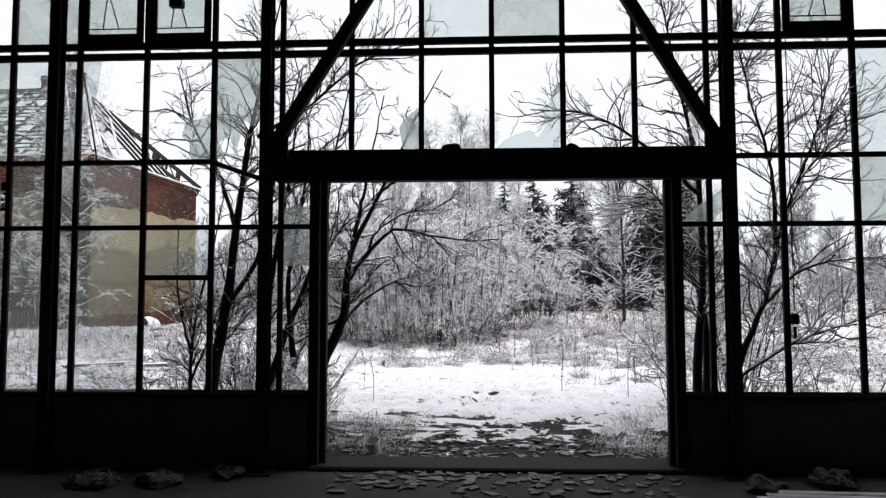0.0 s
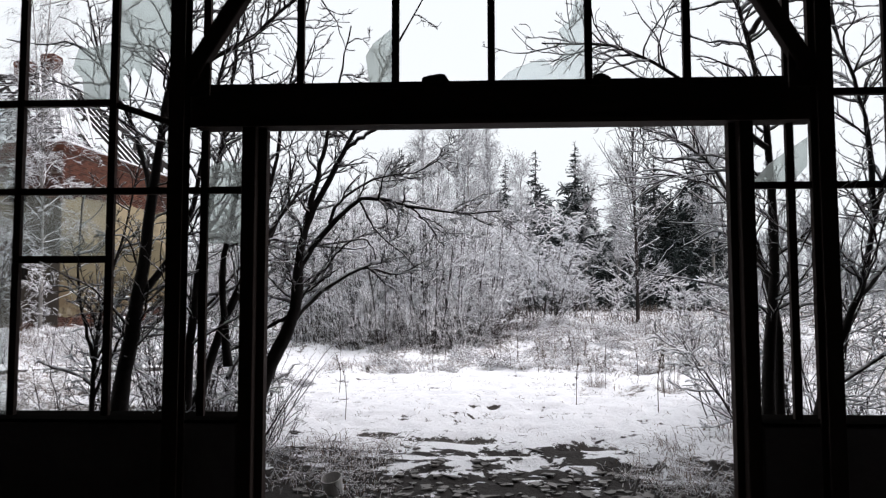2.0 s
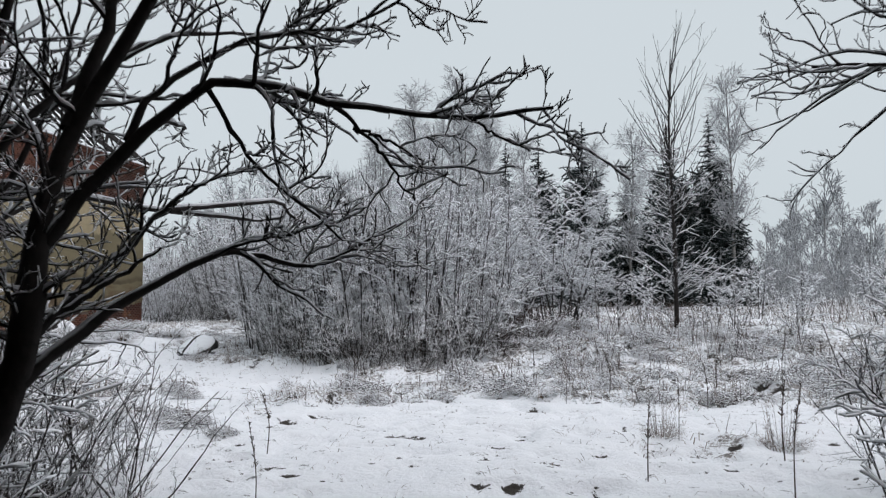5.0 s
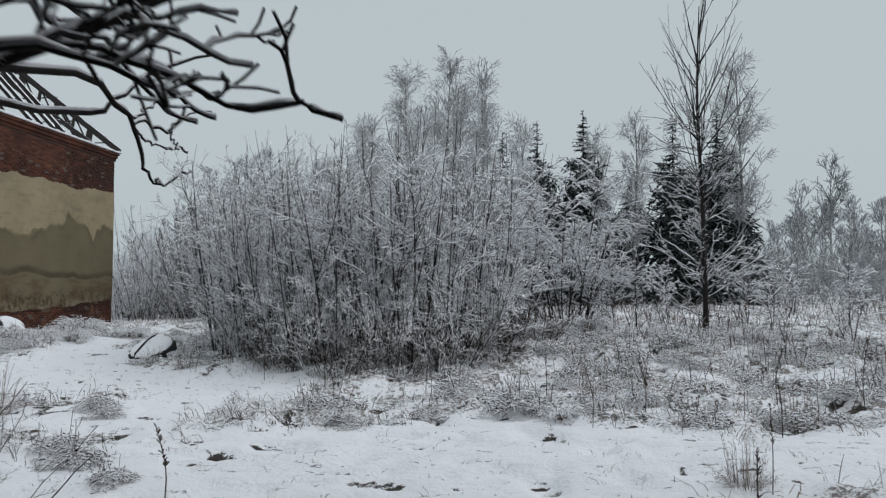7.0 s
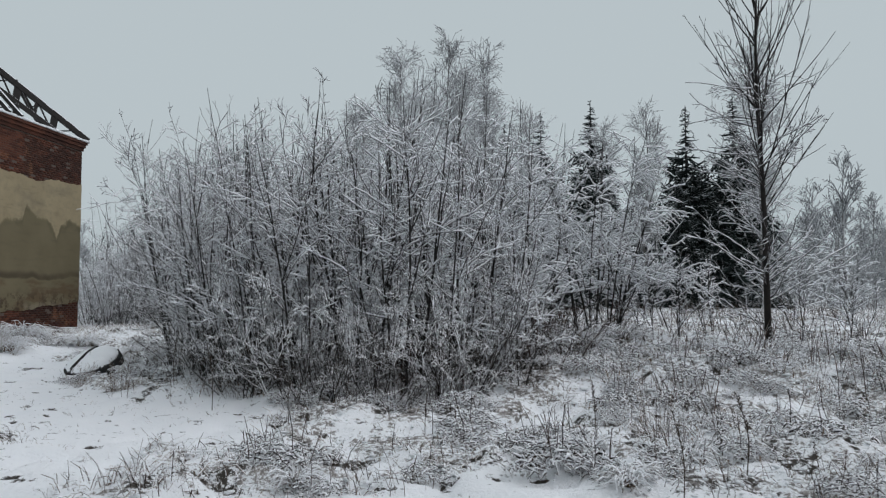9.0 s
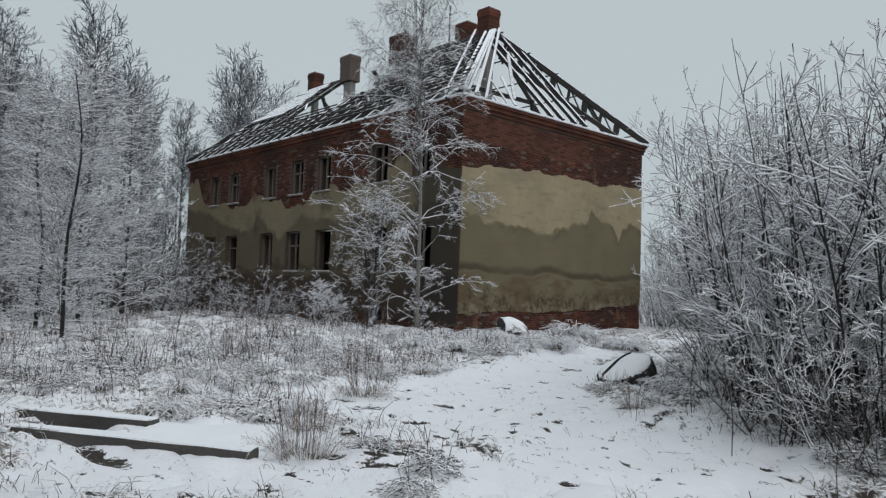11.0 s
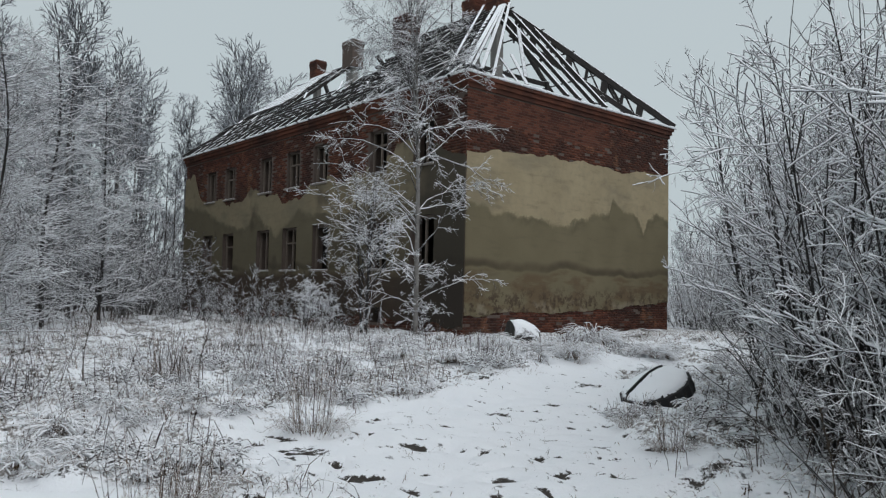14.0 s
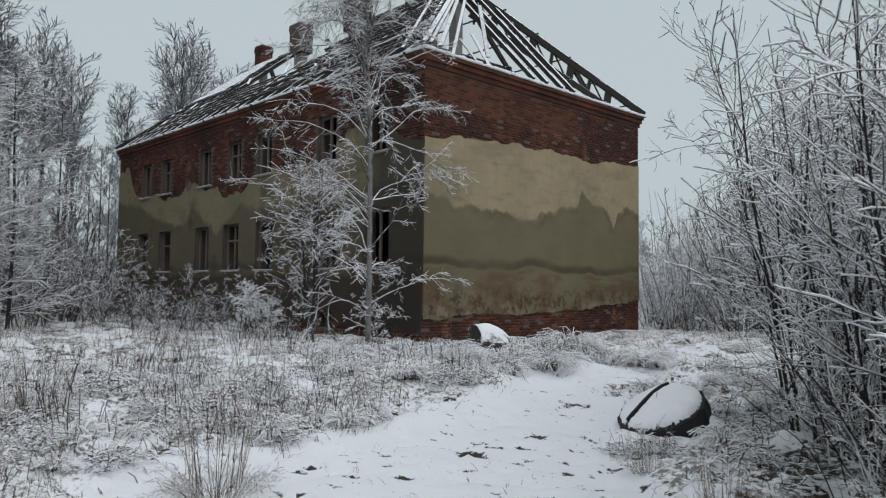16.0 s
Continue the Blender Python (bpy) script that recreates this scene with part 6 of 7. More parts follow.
set_out(snow_shrub(238, 1.9, 8, 0.9, 14, 70, 260, 240, "fine arching bush by the gate", "arching bushes by the gate", fan=1.1, droop=0.25, girth=0.009, reach=0.30, depth=0.5, bark=BARK_APPLE, twig=TWIG_APPLE), [(3.3, 9.7, 1.0, 0), (3.0, 10.8, 0.75, 100), (3.9, 10.6, 1.0, 200), (-3.2, 9.9, 0.9, 60), (-2.7, 9.2, 0.8, 150), (-3.6, 10.9, 0.9, 260)])

# single small trees before the thicket
set_out(snow_shrub(240, 3.9, 9, 1.0, 16, 190, 900, 1500, "vase-shaped bush drooping under rime and snow", "rimed bushes", fan=1.15, droop=0.9, girth=0.020, reach=0.24, depth=1.7, lowest=0.30, twig=TWIG_SNOW, least=1.15), [(1.80, 22.8, 1.0, 0)])
set_out(snow_shrub(243, 3.2, 7, 0.8, 9, 120, 560, 800, "spreading bush white with snow", "rimed bushes", fan=1.0, droop=0.4, girth=0.018, depth=1.4, twig=TWIG_SNOW), [(0.75, 22.3, 1.15, 40), (2.5, 24.6, 0.9, 160)])
set_out(shrub(244, 1.2, 16, 0.8, 60, 240, label="low red-brown brush between the bushes", group="red-brown brush", thick=0.75, stout=0.7, fan=1.4, twig=TWIG_RUST, bark=TWIG_RUST, reach=0.34), [(0.3, 20.9, 0.9, 0), (0.9, 21.2, 0.8, 70), (1.3, 21.7, 0.8, 150), (-0.3, 20.5, 0.8, 220), (-1.3, 20.3, 0.8, 300)])
set_out(snow_shrub(241, 1.7, 3, 0.3, 5, 40, 150, 260, "small dark sapling lined with snow", "rimed saplings", fan=1.0, girth=0.013, reach=0.34, depth=1.3), [(-17.2, 24.9, 1.0, 0), (-16.7, 25.3, 0.7, 130), (0.45, 20.0, 0.95, 0), (2.75, 22.6, 1.0, 60), (3.3, 23.1, 1.05, 140), (5.6, 22.0, 0.9, 230), (6.6, 21.2, 0.8, 20), (7.4, 22.8, 1.0, 300), (4.3, 24.5, 1.1, 90), (8.6, 21.0, 0.9, 190), (6.2, 25.0, 1.1, 45), (9.6, 23.5, 1.2, 10), (11.0, 26.0, 1.3, 70), (7.8, 26.5, 1.2, 150)])
set_out(broom_tree(250, 6.3, 0.056, "slender bare tree with steep whips, rimed lower down", ""), [(4.40, 22.1, 1.0, 30)])

# woods behind
SPR = "dark spruces behind the yard"
sa, sb = spruce(301, 10.0, "dark green spruce with snow on its boughs", SPR), spruce(302, 10.0, "dark green spruce with snow on its boughs", SPR)
set_out(sa, [(6.2, 47.9, 1.06, 0), (13.4, 48.0, 1.09, 200), (1.9, 49.5, 0.98, 80), (9.0, 49.5, 0.74, 150), (15.0, 49.0, 0.66, 20), (10.6, 47.6, 0.62, 310)])
set_out(sb, [(3.9, 50.0, 1.06, 40), (11.2, 48.6, 1.05, 260), (7.6, 49.0, 0.66, 120), (12.6, 50.0, 0.80, 60), (5.0, 49.0, 0.62, 200)])
BIRCHES = "rimed birches behind the thicket"
ba = tall_tree(310, 12.0, 0.12, 60, 1400, droop=0.5, label="tall birch pale with rime and painted haze", group=BIRCHES, bark=BARK_BIRCH, twig=TWIG_BIRCH, slim=0.24, rise=0.55, tipr=0.013, fine=2)
bb = tall_tree(311, 11.0, 0.11, 55, 1300, droop=0.3, label="tall birch pale with rime and painted haze", group=BIRCHES, bark=BARK_BIRCH, twig=TWIG_BIRCH, slim=0.26, rise=0.6, tipr=0.013, fine=2)
set_out(ba, [(-2.6, 38.0, 0.83, 0), (-0.9, 40.0, 0.92, 90), (0.6, 39.0, 0.85, 200), (-4.6, 40.0, 0.71, 250), (14.2, 47.0, 1.05, 300), (-1.6, 33.0, 0.59, 140)])
set_out(bb, [(-3.8, 36.5, 0.68, 10), (-0.2, 36.0, 0.78, 130), (2.2, 40.0, 0.74, 220), (9.0, 48.0, 0.90, 320), (-5.8, 37.5, 0.57, 110), (0.6, 31.0, 0.50, 20), (-4.4, 32.0, 0.49, 75), (6.8, 47.5, 0.82, 10)])
FAR_WOOD = "far rimed woods"
fa = tall_tree(320, 11.0, 0.16, 30, 480, label="far broad tree grey with rime and painted haze", group=FAR_WOOD, twig=TWIG_FAR, bark=BARK_FAR, slim=0.36, rise=0.35, tipr=0.030, lowest=0.35, fine=2)
fb = tall_tree(321, 9.0, 0.13, 30, 500, label="far tree grey with rime and painted haze", group=FAR_WOOD, twig=TWIG_FAR, bark=BARK_FAR, slim=0.38, rise=0.5, tipr=0.030, lowest=0.06, fine=2)
fc = shrub(322, 4.2, 8, 2.6, 46, 330, label="far brush grey with rime and painted haze", group="far rimed brush", twig=TWIG_FAR, thick=4.4, bark=BARK_FAR, stout=0.4)
spots_a, spots_b, spots_c = [], [], []
for k in range(34):
    a = radians(-72 + 112 * (k + rs.uniform(-0.3, 0.3)) / 33)
    d = rs.uniform(66, 100)
    (spots_a if k % 2 else spots_b).append((d * math.sin(a), 8 + d * math.cos(a), rs.uniform(0.7, 1.1) * (0.68 if a > 0.42 else 0.9), rs.uniform(0, 360)))
for k in range(32):
    a = radians(-74 + 114 * (k + rs.uniform(-0.3, 0.3)) / 31)
    d = rs.uniform(46, 64)
    x, y = d * math.sin(a), 8 + d * math.cos(a)
    if not (-40 < x < -12 and 26 < y < 52):
        spots_c.append((x, y, rs.uniform(0.75, 1.2), rs.uniform(0, 360)))
spots_b += [(-14.0, 55.0, 0.8, 10), (-10.5, 57.0, 0.85, 80), (-17.0, 60.0, 0.9, 160), (-8.0, 60.0, 0.85, 240), (-21.0, 63.0, 0.9, 300)]
for k in range(34):
    a = radians(22 + 20 * k / 33 + rs.uniform(-0.4, 0.4))
    d = rs.uniform(52, 74)
    spots_b.append((d * math.sin(a), 8 + d * math.cos(a), rs.uniform(0.55, 0.8), rs.uniform(0, 360)))
for k in range(34):
    a = radians(18 + 20 * k / 33 + rs.uniform(-0.5, 0.5))
    d = rs.uniform(40, 58)
    spots_c.append((d * math.sin(a), 8 + d * math.cos(a), rs.uniform(0.6, 0.95), rs.uniform(0, 360)))
spots_a += [(31.0, 72.0, 1.05, 20), (29.0, 73.0, 0.85, 140)]
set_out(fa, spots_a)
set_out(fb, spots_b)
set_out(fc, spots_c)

# trees west of the yard and behind the house
WEST = "frosted trees west of the yard"
wa = tall_tree(330, 9.0, 0.075, 110, 1700, droop=0.12, label="slender tree with long level branches under snow", group=WEST, twig=TWIG_DARK, lowest=0.05, slim=0.30, rise=0.02, tipr=0.006, angle=70, cap=0.22, fine=2, snow=0.0085)
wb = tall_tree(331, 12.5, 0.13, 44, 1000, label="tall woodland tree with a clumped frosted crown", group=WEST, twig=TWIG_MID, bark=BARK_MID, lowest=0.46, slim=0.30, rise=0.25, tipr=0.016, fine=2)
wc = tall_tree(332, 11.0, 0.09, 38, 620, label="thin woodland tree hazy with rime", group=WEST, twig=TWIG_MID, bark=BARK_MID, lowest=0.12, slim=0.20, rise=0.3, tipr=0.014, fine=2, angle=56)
set_out(wa, [(-15.25, 17.7, 0.57, 0), (-21.9, 20.3, 0.84, 80), (-19.2, 18.4, 0.67, 200), (-24.2, 22.4, 0.77, 300), (-23.5, 18.6, 0.80, 150), (-17.2, 14.6, 0.67, 260)])
set_out(wb, [(-30.0, 23.0, 0.9, 0), (-36.0, 27.0, 0.92, 100), (-41.0, 30.0, 0.95, 200), (-47.0, 35.0, 1.0, 300), (-44.0, 41.0, 1.0, 30), (-33.0, 20.0, 0.9, 170), (-38.0, 22.0, 1.0, 250), (-50.0, 44.0, 1.0, 60), (-52.0, 28.0, 1.05, 140), (-29.0, 17.0, 0.8, 220), (-46.0, 25.0, 1.0, 80), (-42.0, 20.0, 0.9, 310), (-39.5, 34.5, 1.12, 15), (-42.5, 37.0, 1.2, 95), (-46.5, 42.0, 1.2, 190)])
spots = []
for k in range(24):
    i = k / 23
    spots.append((-27.5 - 20 * i + rs.normal(0, 1.2), 15.5 + 20 * i + rs.uniform(-1.5, 5), rs.uniform(0.56, 0.88), rs.uniform(0, 360)))
for k in range(30):
    i = k / 29
    spots.append((-24.0 - 14 * i + rs.normal(0, 2.0), 13.0 + 15 * i + rs.uniform(-3, 3), rs.uniform(0.50, 0.85), rs.uniform(0, 360)))
spots += [(-11.0, 48.0, 0.8, 0), (-13.2, 52.0, 0.85, 50), (-9.2, 52.0, 0.8, 100), (-15.5, 56.0, 0.9, 150), (-12.0, 58.0, 0.85, 210), (-10.0, 44.5, 0.62, 260), (-18.0, 58.0, 0.9, 300)]
set_out(wc, spots)
spots = [(-27.0, 22.5, 0.9), (-30.0, 25.5, 1.0), (-33.0, 23.5, 1.1), (-36.5, 25.0, 1.1), (-40.0, 26.5, 1.2), (-38.0, 29.5, 1.0), (-29.0, 20.0, 0.8), (-43.0, 23.0, 1.2), (-34.0, 18.0, 1.0), (-47.0, 30.0, 1.3), (-24.5, 19.5, 0.6), (-31.0, 21.0, 1.0), (-26.5, 17.0, 0.9), (-35.0, 28.5, 0.9), (-41.5, 33.5, 1.2), (-45.0, 37.5, 1.3), (-30.0, 15.0, 1.1), (-25.5, 21.0, 0.9), (-28.0, 18.5, 1.0), (-31.5, 18.8, 1.1), (-27.5, 24.3, 0.8), (-33.5, 25.8, 1.0), (-36.0, 22.0, 1.2), (-23.8, 16.8, 0.8), (-39.0, 24.5, 1.2), (-25.0, 14.5, 1.0), (-31.5, 28.0, 0.9)]
deal([shrub(335 + k, 3.2, 9, 1.5, 64, 480, label="wild frosted bush west of the house", group="bushes west of the house", twig=TWIG_WILD, bark=BARK_MID, thick=1.5, fan=1.3) for k in range(2)], spots)
deal([shrub(337 + k, 3.8, 13, 1.9, 130, 700, label="dense dim bush in the wood's edge", group="bushes in the western wood", twig=TWIG_WILD, bark=BARK_MID, thick=1.9, fan=1.2) for k in range(2)],
     [(-26.0, 23.4, 0.8), (-28.2, 25.2, 0.9), (-30.5, 26.6, 1.0), (-33.0, 26.4, 1.2), (-29.5, 23.2, 1.1), (-32.5, 23.6, 1.3), (-36.0, 27.5, 1.3), (-27.0, 21.0, 1.0), (-30.0, 20.6, 1.2), (-26.0, 18.4, 1.0), (-33.5, 20.5, 1.4), (-28.5, 17.4, 1.2), (-37.0, 24.0, 1.5), (-39.5, 28.5, 1.4), (-24.6, 15.6, 1.0), (-12.2, 40.4, 1.2), (-11.4, 38.8, 1.2), (-10.2, 37.4, 1.1), (-11.0, 37.6, 0.7), (-9.6, 38.4, 0.85), (-8.2, 37.0, 0.8), (-12.4, 45.0, 1.5), (-9.8, 45.4, 1.5), (-14.6, 48.0, 1.6)])
# grey brush between the house and the thicket
spots = []
for k in range(22):
    y = 41.0 + 1.0 * k
    spots.append((-(0.375 + 0.10 * rs.rand()) * (y - 9.3), y, rs.uniform(0.75, 1.0) + 0.018 * k))
spots += [(-15.7, 41.2, 0.7), (-17.3, 44.0, 0.9), (-19.0, 47.0, 1.0), (-20.5, 50.0, 1.2), (-16.2, 43.0, 0.8), (-14.6, 40.2, 0.6)]
spots += [(-11.2, 39.6, 1.35), (-12.6, 43.2, 1.5), (-10.0, 41.6, 1.4), (-13.4, 46.0, 1.6), (-8.6, 43.4, 1.4), (-11.4, 47.0, 1.6)]
deal([shrub(345 + k, 4.3, 10, 1.6, 95, 620, label="tall grey brush behind the house", group="brush behind the house", twig=TWIG_PURPLE, bark=BARK_MID, thick=1.9, fan=1.2) for k in range(2)], spots)


# birch before the house front: slender pale stem, drooping sprays at the branch ends
def rime_birch(seed, height, girth, label):
    rs = np.random.RandomState(seed)
    ob = thing("tree", pose(0, 0, 0), label, "tree")
    P = limb([(0, 0, -0.2), (-0.06, 0.05, height * 0.3), (-0.14, -0.05, height * 0.6), (-0.02, 0.05, height)], 16)
    Q = limb([(-0.08, 0.05, height * 0.36), (-0.34, 0.1, height * 0.52), (-0.42, 0.0, height * 0.75), (-0.7, 0, height * 0.97)], 16)
    R, S = taper(16, girth, 0.012), taper(16, girth * 0.5, 0.01)
    wood("trunk", [(P, R, 8)], BARK_BIRCH, ob)
    wood("limb", [(Q, S, 7)], BARK_BIRCH, ob)
    PP, RR = np.stack([P, Q]), np.stack([R, S])
    B1 = sprout(rs, P[None], R[None], 58, 0.06, 0.72, height * 0.20, 58, 0.25, 0.16, -0.085, 9, 0.004, girth * 0.22, 0.30)
    U1 = sprout(rs, PP, RR, 84, 0.40, 0.98, height * 0.20, 44, 0.25, 0.06, -0.03, 8, 0.004, girth * 0.18, 0.6)
    B2 = sprout(rs, *B1, 460, 0.40, 1.0, height * 0.068, 48, 0.05, 0.15, -0.10, 5, 0.0034, 0.0056)
    U2 = sprout(rs, *U1, 460, 0.15, 1.0, height * 0.060, 36, 0.0, 0.10, -0.16, 6, 0.0034, 0.005)
    B3 = sprout(rs, *B2, 4600, 0.2, 1.0, 0.22, 52, -0.05, 0.16, -0.14, 3, 0.0030, 0.0040, 0.2)
    U3 = sprout(rs, *U2, 2500, 0.2, 1.0, 0.42, 30, -0.25, 0.08, -0.25, 4, 0.0032, 0.004, 0.2)
    wood("crown", [(*B1, 5), (*U1, 4), (*B2, 3), (*U2, 3), (*B3, 3), (*U3, 3)], TWIG_SPRAY, ob, "branches with drooping sprays white with rime", "stuff")
    wood("snow", [(*snow_on(rs, *B1, 0.7, 0.0045), 3), (*snow_on(rs, *B2, 1.0, 0.0052), 3), (*snow_on(rs, *B3, 1.2, 0.0056), 3)], BRANCH_SNOW, ob, "snow lying along the sprays", "stuff")
    return ob


set_out(rime_birch(340, 12.6, 0.068, "pale-stemmed birch heavy with rime before the house"), [(-14.75, 26.4, 1.0, 15)])
# dark young tree with long snow-lined whips beside the birch
set_out(snow_shrub(341, 4.6, 2, 0.35, 9, 34, 150, 190, "dark young tree with long whips lined with snow", "", category="tree", fan=1.3, girth=0.030, reach=0.36, depth=0.8, least=0.55, lowest=0.06), [(-15.95, 25.85, 1.0, 200)])
set_out(snow_shrub(341, 4.4, 3, 0.40, 12, 30, 120, 220, "sapling with long upswept branches before the house", "bushes along the house", fan=0.9, droop=0.25, girth=0.022, reach=0.30, depth=0.8, lowest=0.2), [(-16.5, 26.2, 1.0, 0), (-18.0, 26.5, 0.55, 60)])
set_out(snow_shrub(346, 2.3, 8, 0.8, 8, 70, 330, 500, "low spreading bush heavy with snow", "bushes along the house", fan=1.3, droop=0.5, depth=1.5), [(-15.0, 26.9, 0.65, 0), (-17.9, 25.9, 0.6, 80), (-19.6, 26.6, 0.7, 250)])
set_out(shrub(342, 1.9, 14, 1.3, 130, 1300, label="dense low bush lined with snow", group="bushes along the house", twig=TWIG_APPLE, fan=1.2, thick=0.9, stout=0.7), [(-21.6, 25.6, 1.0, 40), (-23.4, 26.8, 1.15, 170), (-18.6, 27.2, 0.6, 260), (-22.5, 26.4, 1.0, 0), (-24.5, 25.6, 1.1, 100), (-20.8, 26.8, 0.8, 200), (-27.0, 26.0, 1.2, 300), (-11.0, 36.0, 0.8, 20), (-10.2, 39.5, 1.1, 120), (-13.9, 39.4, 0.9, 60), (-13.2, 40.2, 1.1, 140), (-12.6, 41.4, 1.2, 250)])


# ---- frosted dead grass and weeds ----
def grass(tufts_, per, lo, hi, region, seed, label, thick=0.004, arch=0.0, bend=0.6, width=0.09, sparse=0.0, material=None):
    """Tufts of blades where the weeds grow. arch: 0 upright stems, 1 blades that bow right over."""
    rs = np.random.RandomState(seed)
    x, y = rs.uniform(region[0], region[1], tufts_ * 4), rs.uniform(region[2], region[3], tufts_ * 4)
    w = 1 - clearing(x, y)
    clump = smooth(0.38, 0.62, vnoise(x, y, 0.9, 12) * 0.6 + vnoise(x, y, 2.7, 14) * 0.4)
    ok = rs.rand(len(x)) < np.maximum(w * (0.08 + 0.92 * clump), sparse)
    ok &= ~((x < -14.6) & (y > 28.3))
    x, y = x[ok][:tufts_], y[ok][:tufts_]
    n = len(x) * per
    bx, by = np.repeat(x, per) + rs.normal(0, width, n), np.repeat(y, per) + rs.normal(0, width, n)
    bz = ground_z(bx, by) - 0.01
    h = rs.uniform(lo, hi, n) * np.repeat(rs.uniform(0.5, 1.25, len(x)), per)
    a = np.repeat(rs.uniform(0, 2 * math.pi, len(x)), per) + rs.normal(0, 1.1, n)
    s = np.array([0, 0.45, 1.0] if per < 20 else [0, 0.3, 0.55, 0.8, 1.0])[None]
    rise = np.clip(rs.normal(arch, 0.25, n), 0, 1)[:, None]
    out = (h * rs.uniform(0.15, bend, n))[:, None] * (1 + rise)
    zz = h[:, None] * ((1 - rise) * s + rise * 0.75 * np.sin(s * 2.5))
    P = np.stack([bx[:, None] + out * np.cos(a)[:, None] * s ** 1.3, by[:, None] + out * np.sin(a)[:, None] * s ** 1.3, bz[:, None] + zz], -1)
    R = thick * rs.uniform(0.6, 1.4, n)[:, None] * np.interp(s, [0, 0.45, 1.0], [0.85, 1.0, 0.5])
    tagged(wood("grass", [(P, R, 3)], material or STRAW, None), label, "grass", "", "stuff")


grass(1000, 8, 0.05, 0.17, (-10, 9, 10.2, 21.5), 401, "low bowed dead grass laden with snow in the yard", 0.0046, 0.7, 1.2, 0.12)
grass(1000, 5, 0.10, 0.26, (-10, 9, 11.5, 21.5), 411, "fine dead grass standing in the snow of the yard", 0.0028, 0.35, 0.7, 0.10, material=WEED)
grass(1500, 3, 0.02, 0.08, (-9, 6, 9.6, 21), 406, "sparse grass blades poking through the snow", 0.0028, 0.5, 1.0, 0.04, 0.5)
grass(1900, 8, 0.05, 0.16, (-22, -6, 14.5, 28.6), 402, "bowed frosted dead grass before the house", 0.0050, 0.7, 1.2, 0.14)
grass(280, 5, 0.10, 0.26, (-20, -6, 14.5, 28.6), 412, "fine frosted dead grass before the house", 0.0032, 0.4, 0.8, 0.14, material=WEED)
grass(1100, 8, 0.06, 0.22, (0.5, 18, 17.0, 32), 403, "bowed frosted dead grass in the field", 0.0065, 0.7, 1.2, 0.14)
grass(300, 5, 0.3, 0.6, (-24, -9, 15.0, 26.5), 404, "standing frosted dry stems before the house", 0.0034, 0.1, 0.45, 0.14, material=WEED)
grass(700, 5, 0.25, 0.6, (2.0, 26, 18.5, 45), 405, "standing frosted weeds far out in the field", 0.005, 0.1, 0.5, 0.14, material=WEED)
grass(350, 8, 0.08, 0.20, (-16, -9, 26.0, 36), 407, "straw-coloured grass along the foot of the house", 0.006, 0.7, 1.0)
grass(150, 7, 0.06, 0.20, (-4.5, -1.4, 8.3, 10.6), 408, "fine frosted grass beside the gateway", 0.004, 0.7, 0.9)
grass(110, 10, 0.05, 0.16, (-1.75, -0.7, 8.2, 10.0), 417, "tuft of fine dead grass in the corner of the gateway", 0.0032, 0.6, 1.0, 0.10, 0.7)
grass(50, 10, 0.05, 0.14, (1.4, 2.2, 8.3, 9.8), 418, "tuft of fine dead grass in the corner of the gateway", 0.0032, 0.6, 1.0, 0.10, 0.6)
grass(150, 7, 0.06, 0.20, (1.9, 4.8, 8.3, 10.6), 409, "fine frosted grass beside the gateway", 0.004, 0.7, 0.9)
# thick tussocks bowed right over, white on their crowns
def tussock(seed, blades, tall, wide):
    rs = np.random.RandomState(seed)
    ob = thing("grass_tussock", pose(0, 0, 0), "tussock of dead grass bowed over under snow", "grass", "snowy grass tussocks")
    a = rs.uniform(0, 2 * math.pi, blades)
    root = 0.16 * wide * np.sqrt(rs.rand(blades))
    out, h = wide * rs.uniform(0.45, 1.1, blades), tall * rs.uniform(0.45, 1.1, blades)
    s = np.array([0, 0.22, 0.48, 0.75, 1.0])[None]
    turn = a[:, None] + rs.normal(0, 0.5, blades)[:, None] * s
    along = root[:, None] + out[:, None] * s ** 1.15
    drop = rs.uniform(0.55, 0.95, blades)[:, None]
    z = h[:, None] * (2.5 * s - 2.5 * drop * s ** 2.2) - 0.02
    P = np.stack([along * np.cos(turn), along * np.sin(turn), z], -1)
    R = rs.uniform(0.0018, 0.0034, blades)[:, None] * np.array([1.0, 1.0, 0.95, 0.8, 0.4])[None]
    wood("tuft", [(P, R, 3)], STRAW, ob, kind="stuff")
    top = rs.rand(blades) < 0.72
    Q, S = snow_on(rs, P[top][:, 1:], R[top][:, 1:], 2.0, 0.0068, 0.8)
    wood("snow", [(Q, S, 3)], BRANCH_SNOW, ob, "snow caught on the bowed blades", "stuff")
    return ob


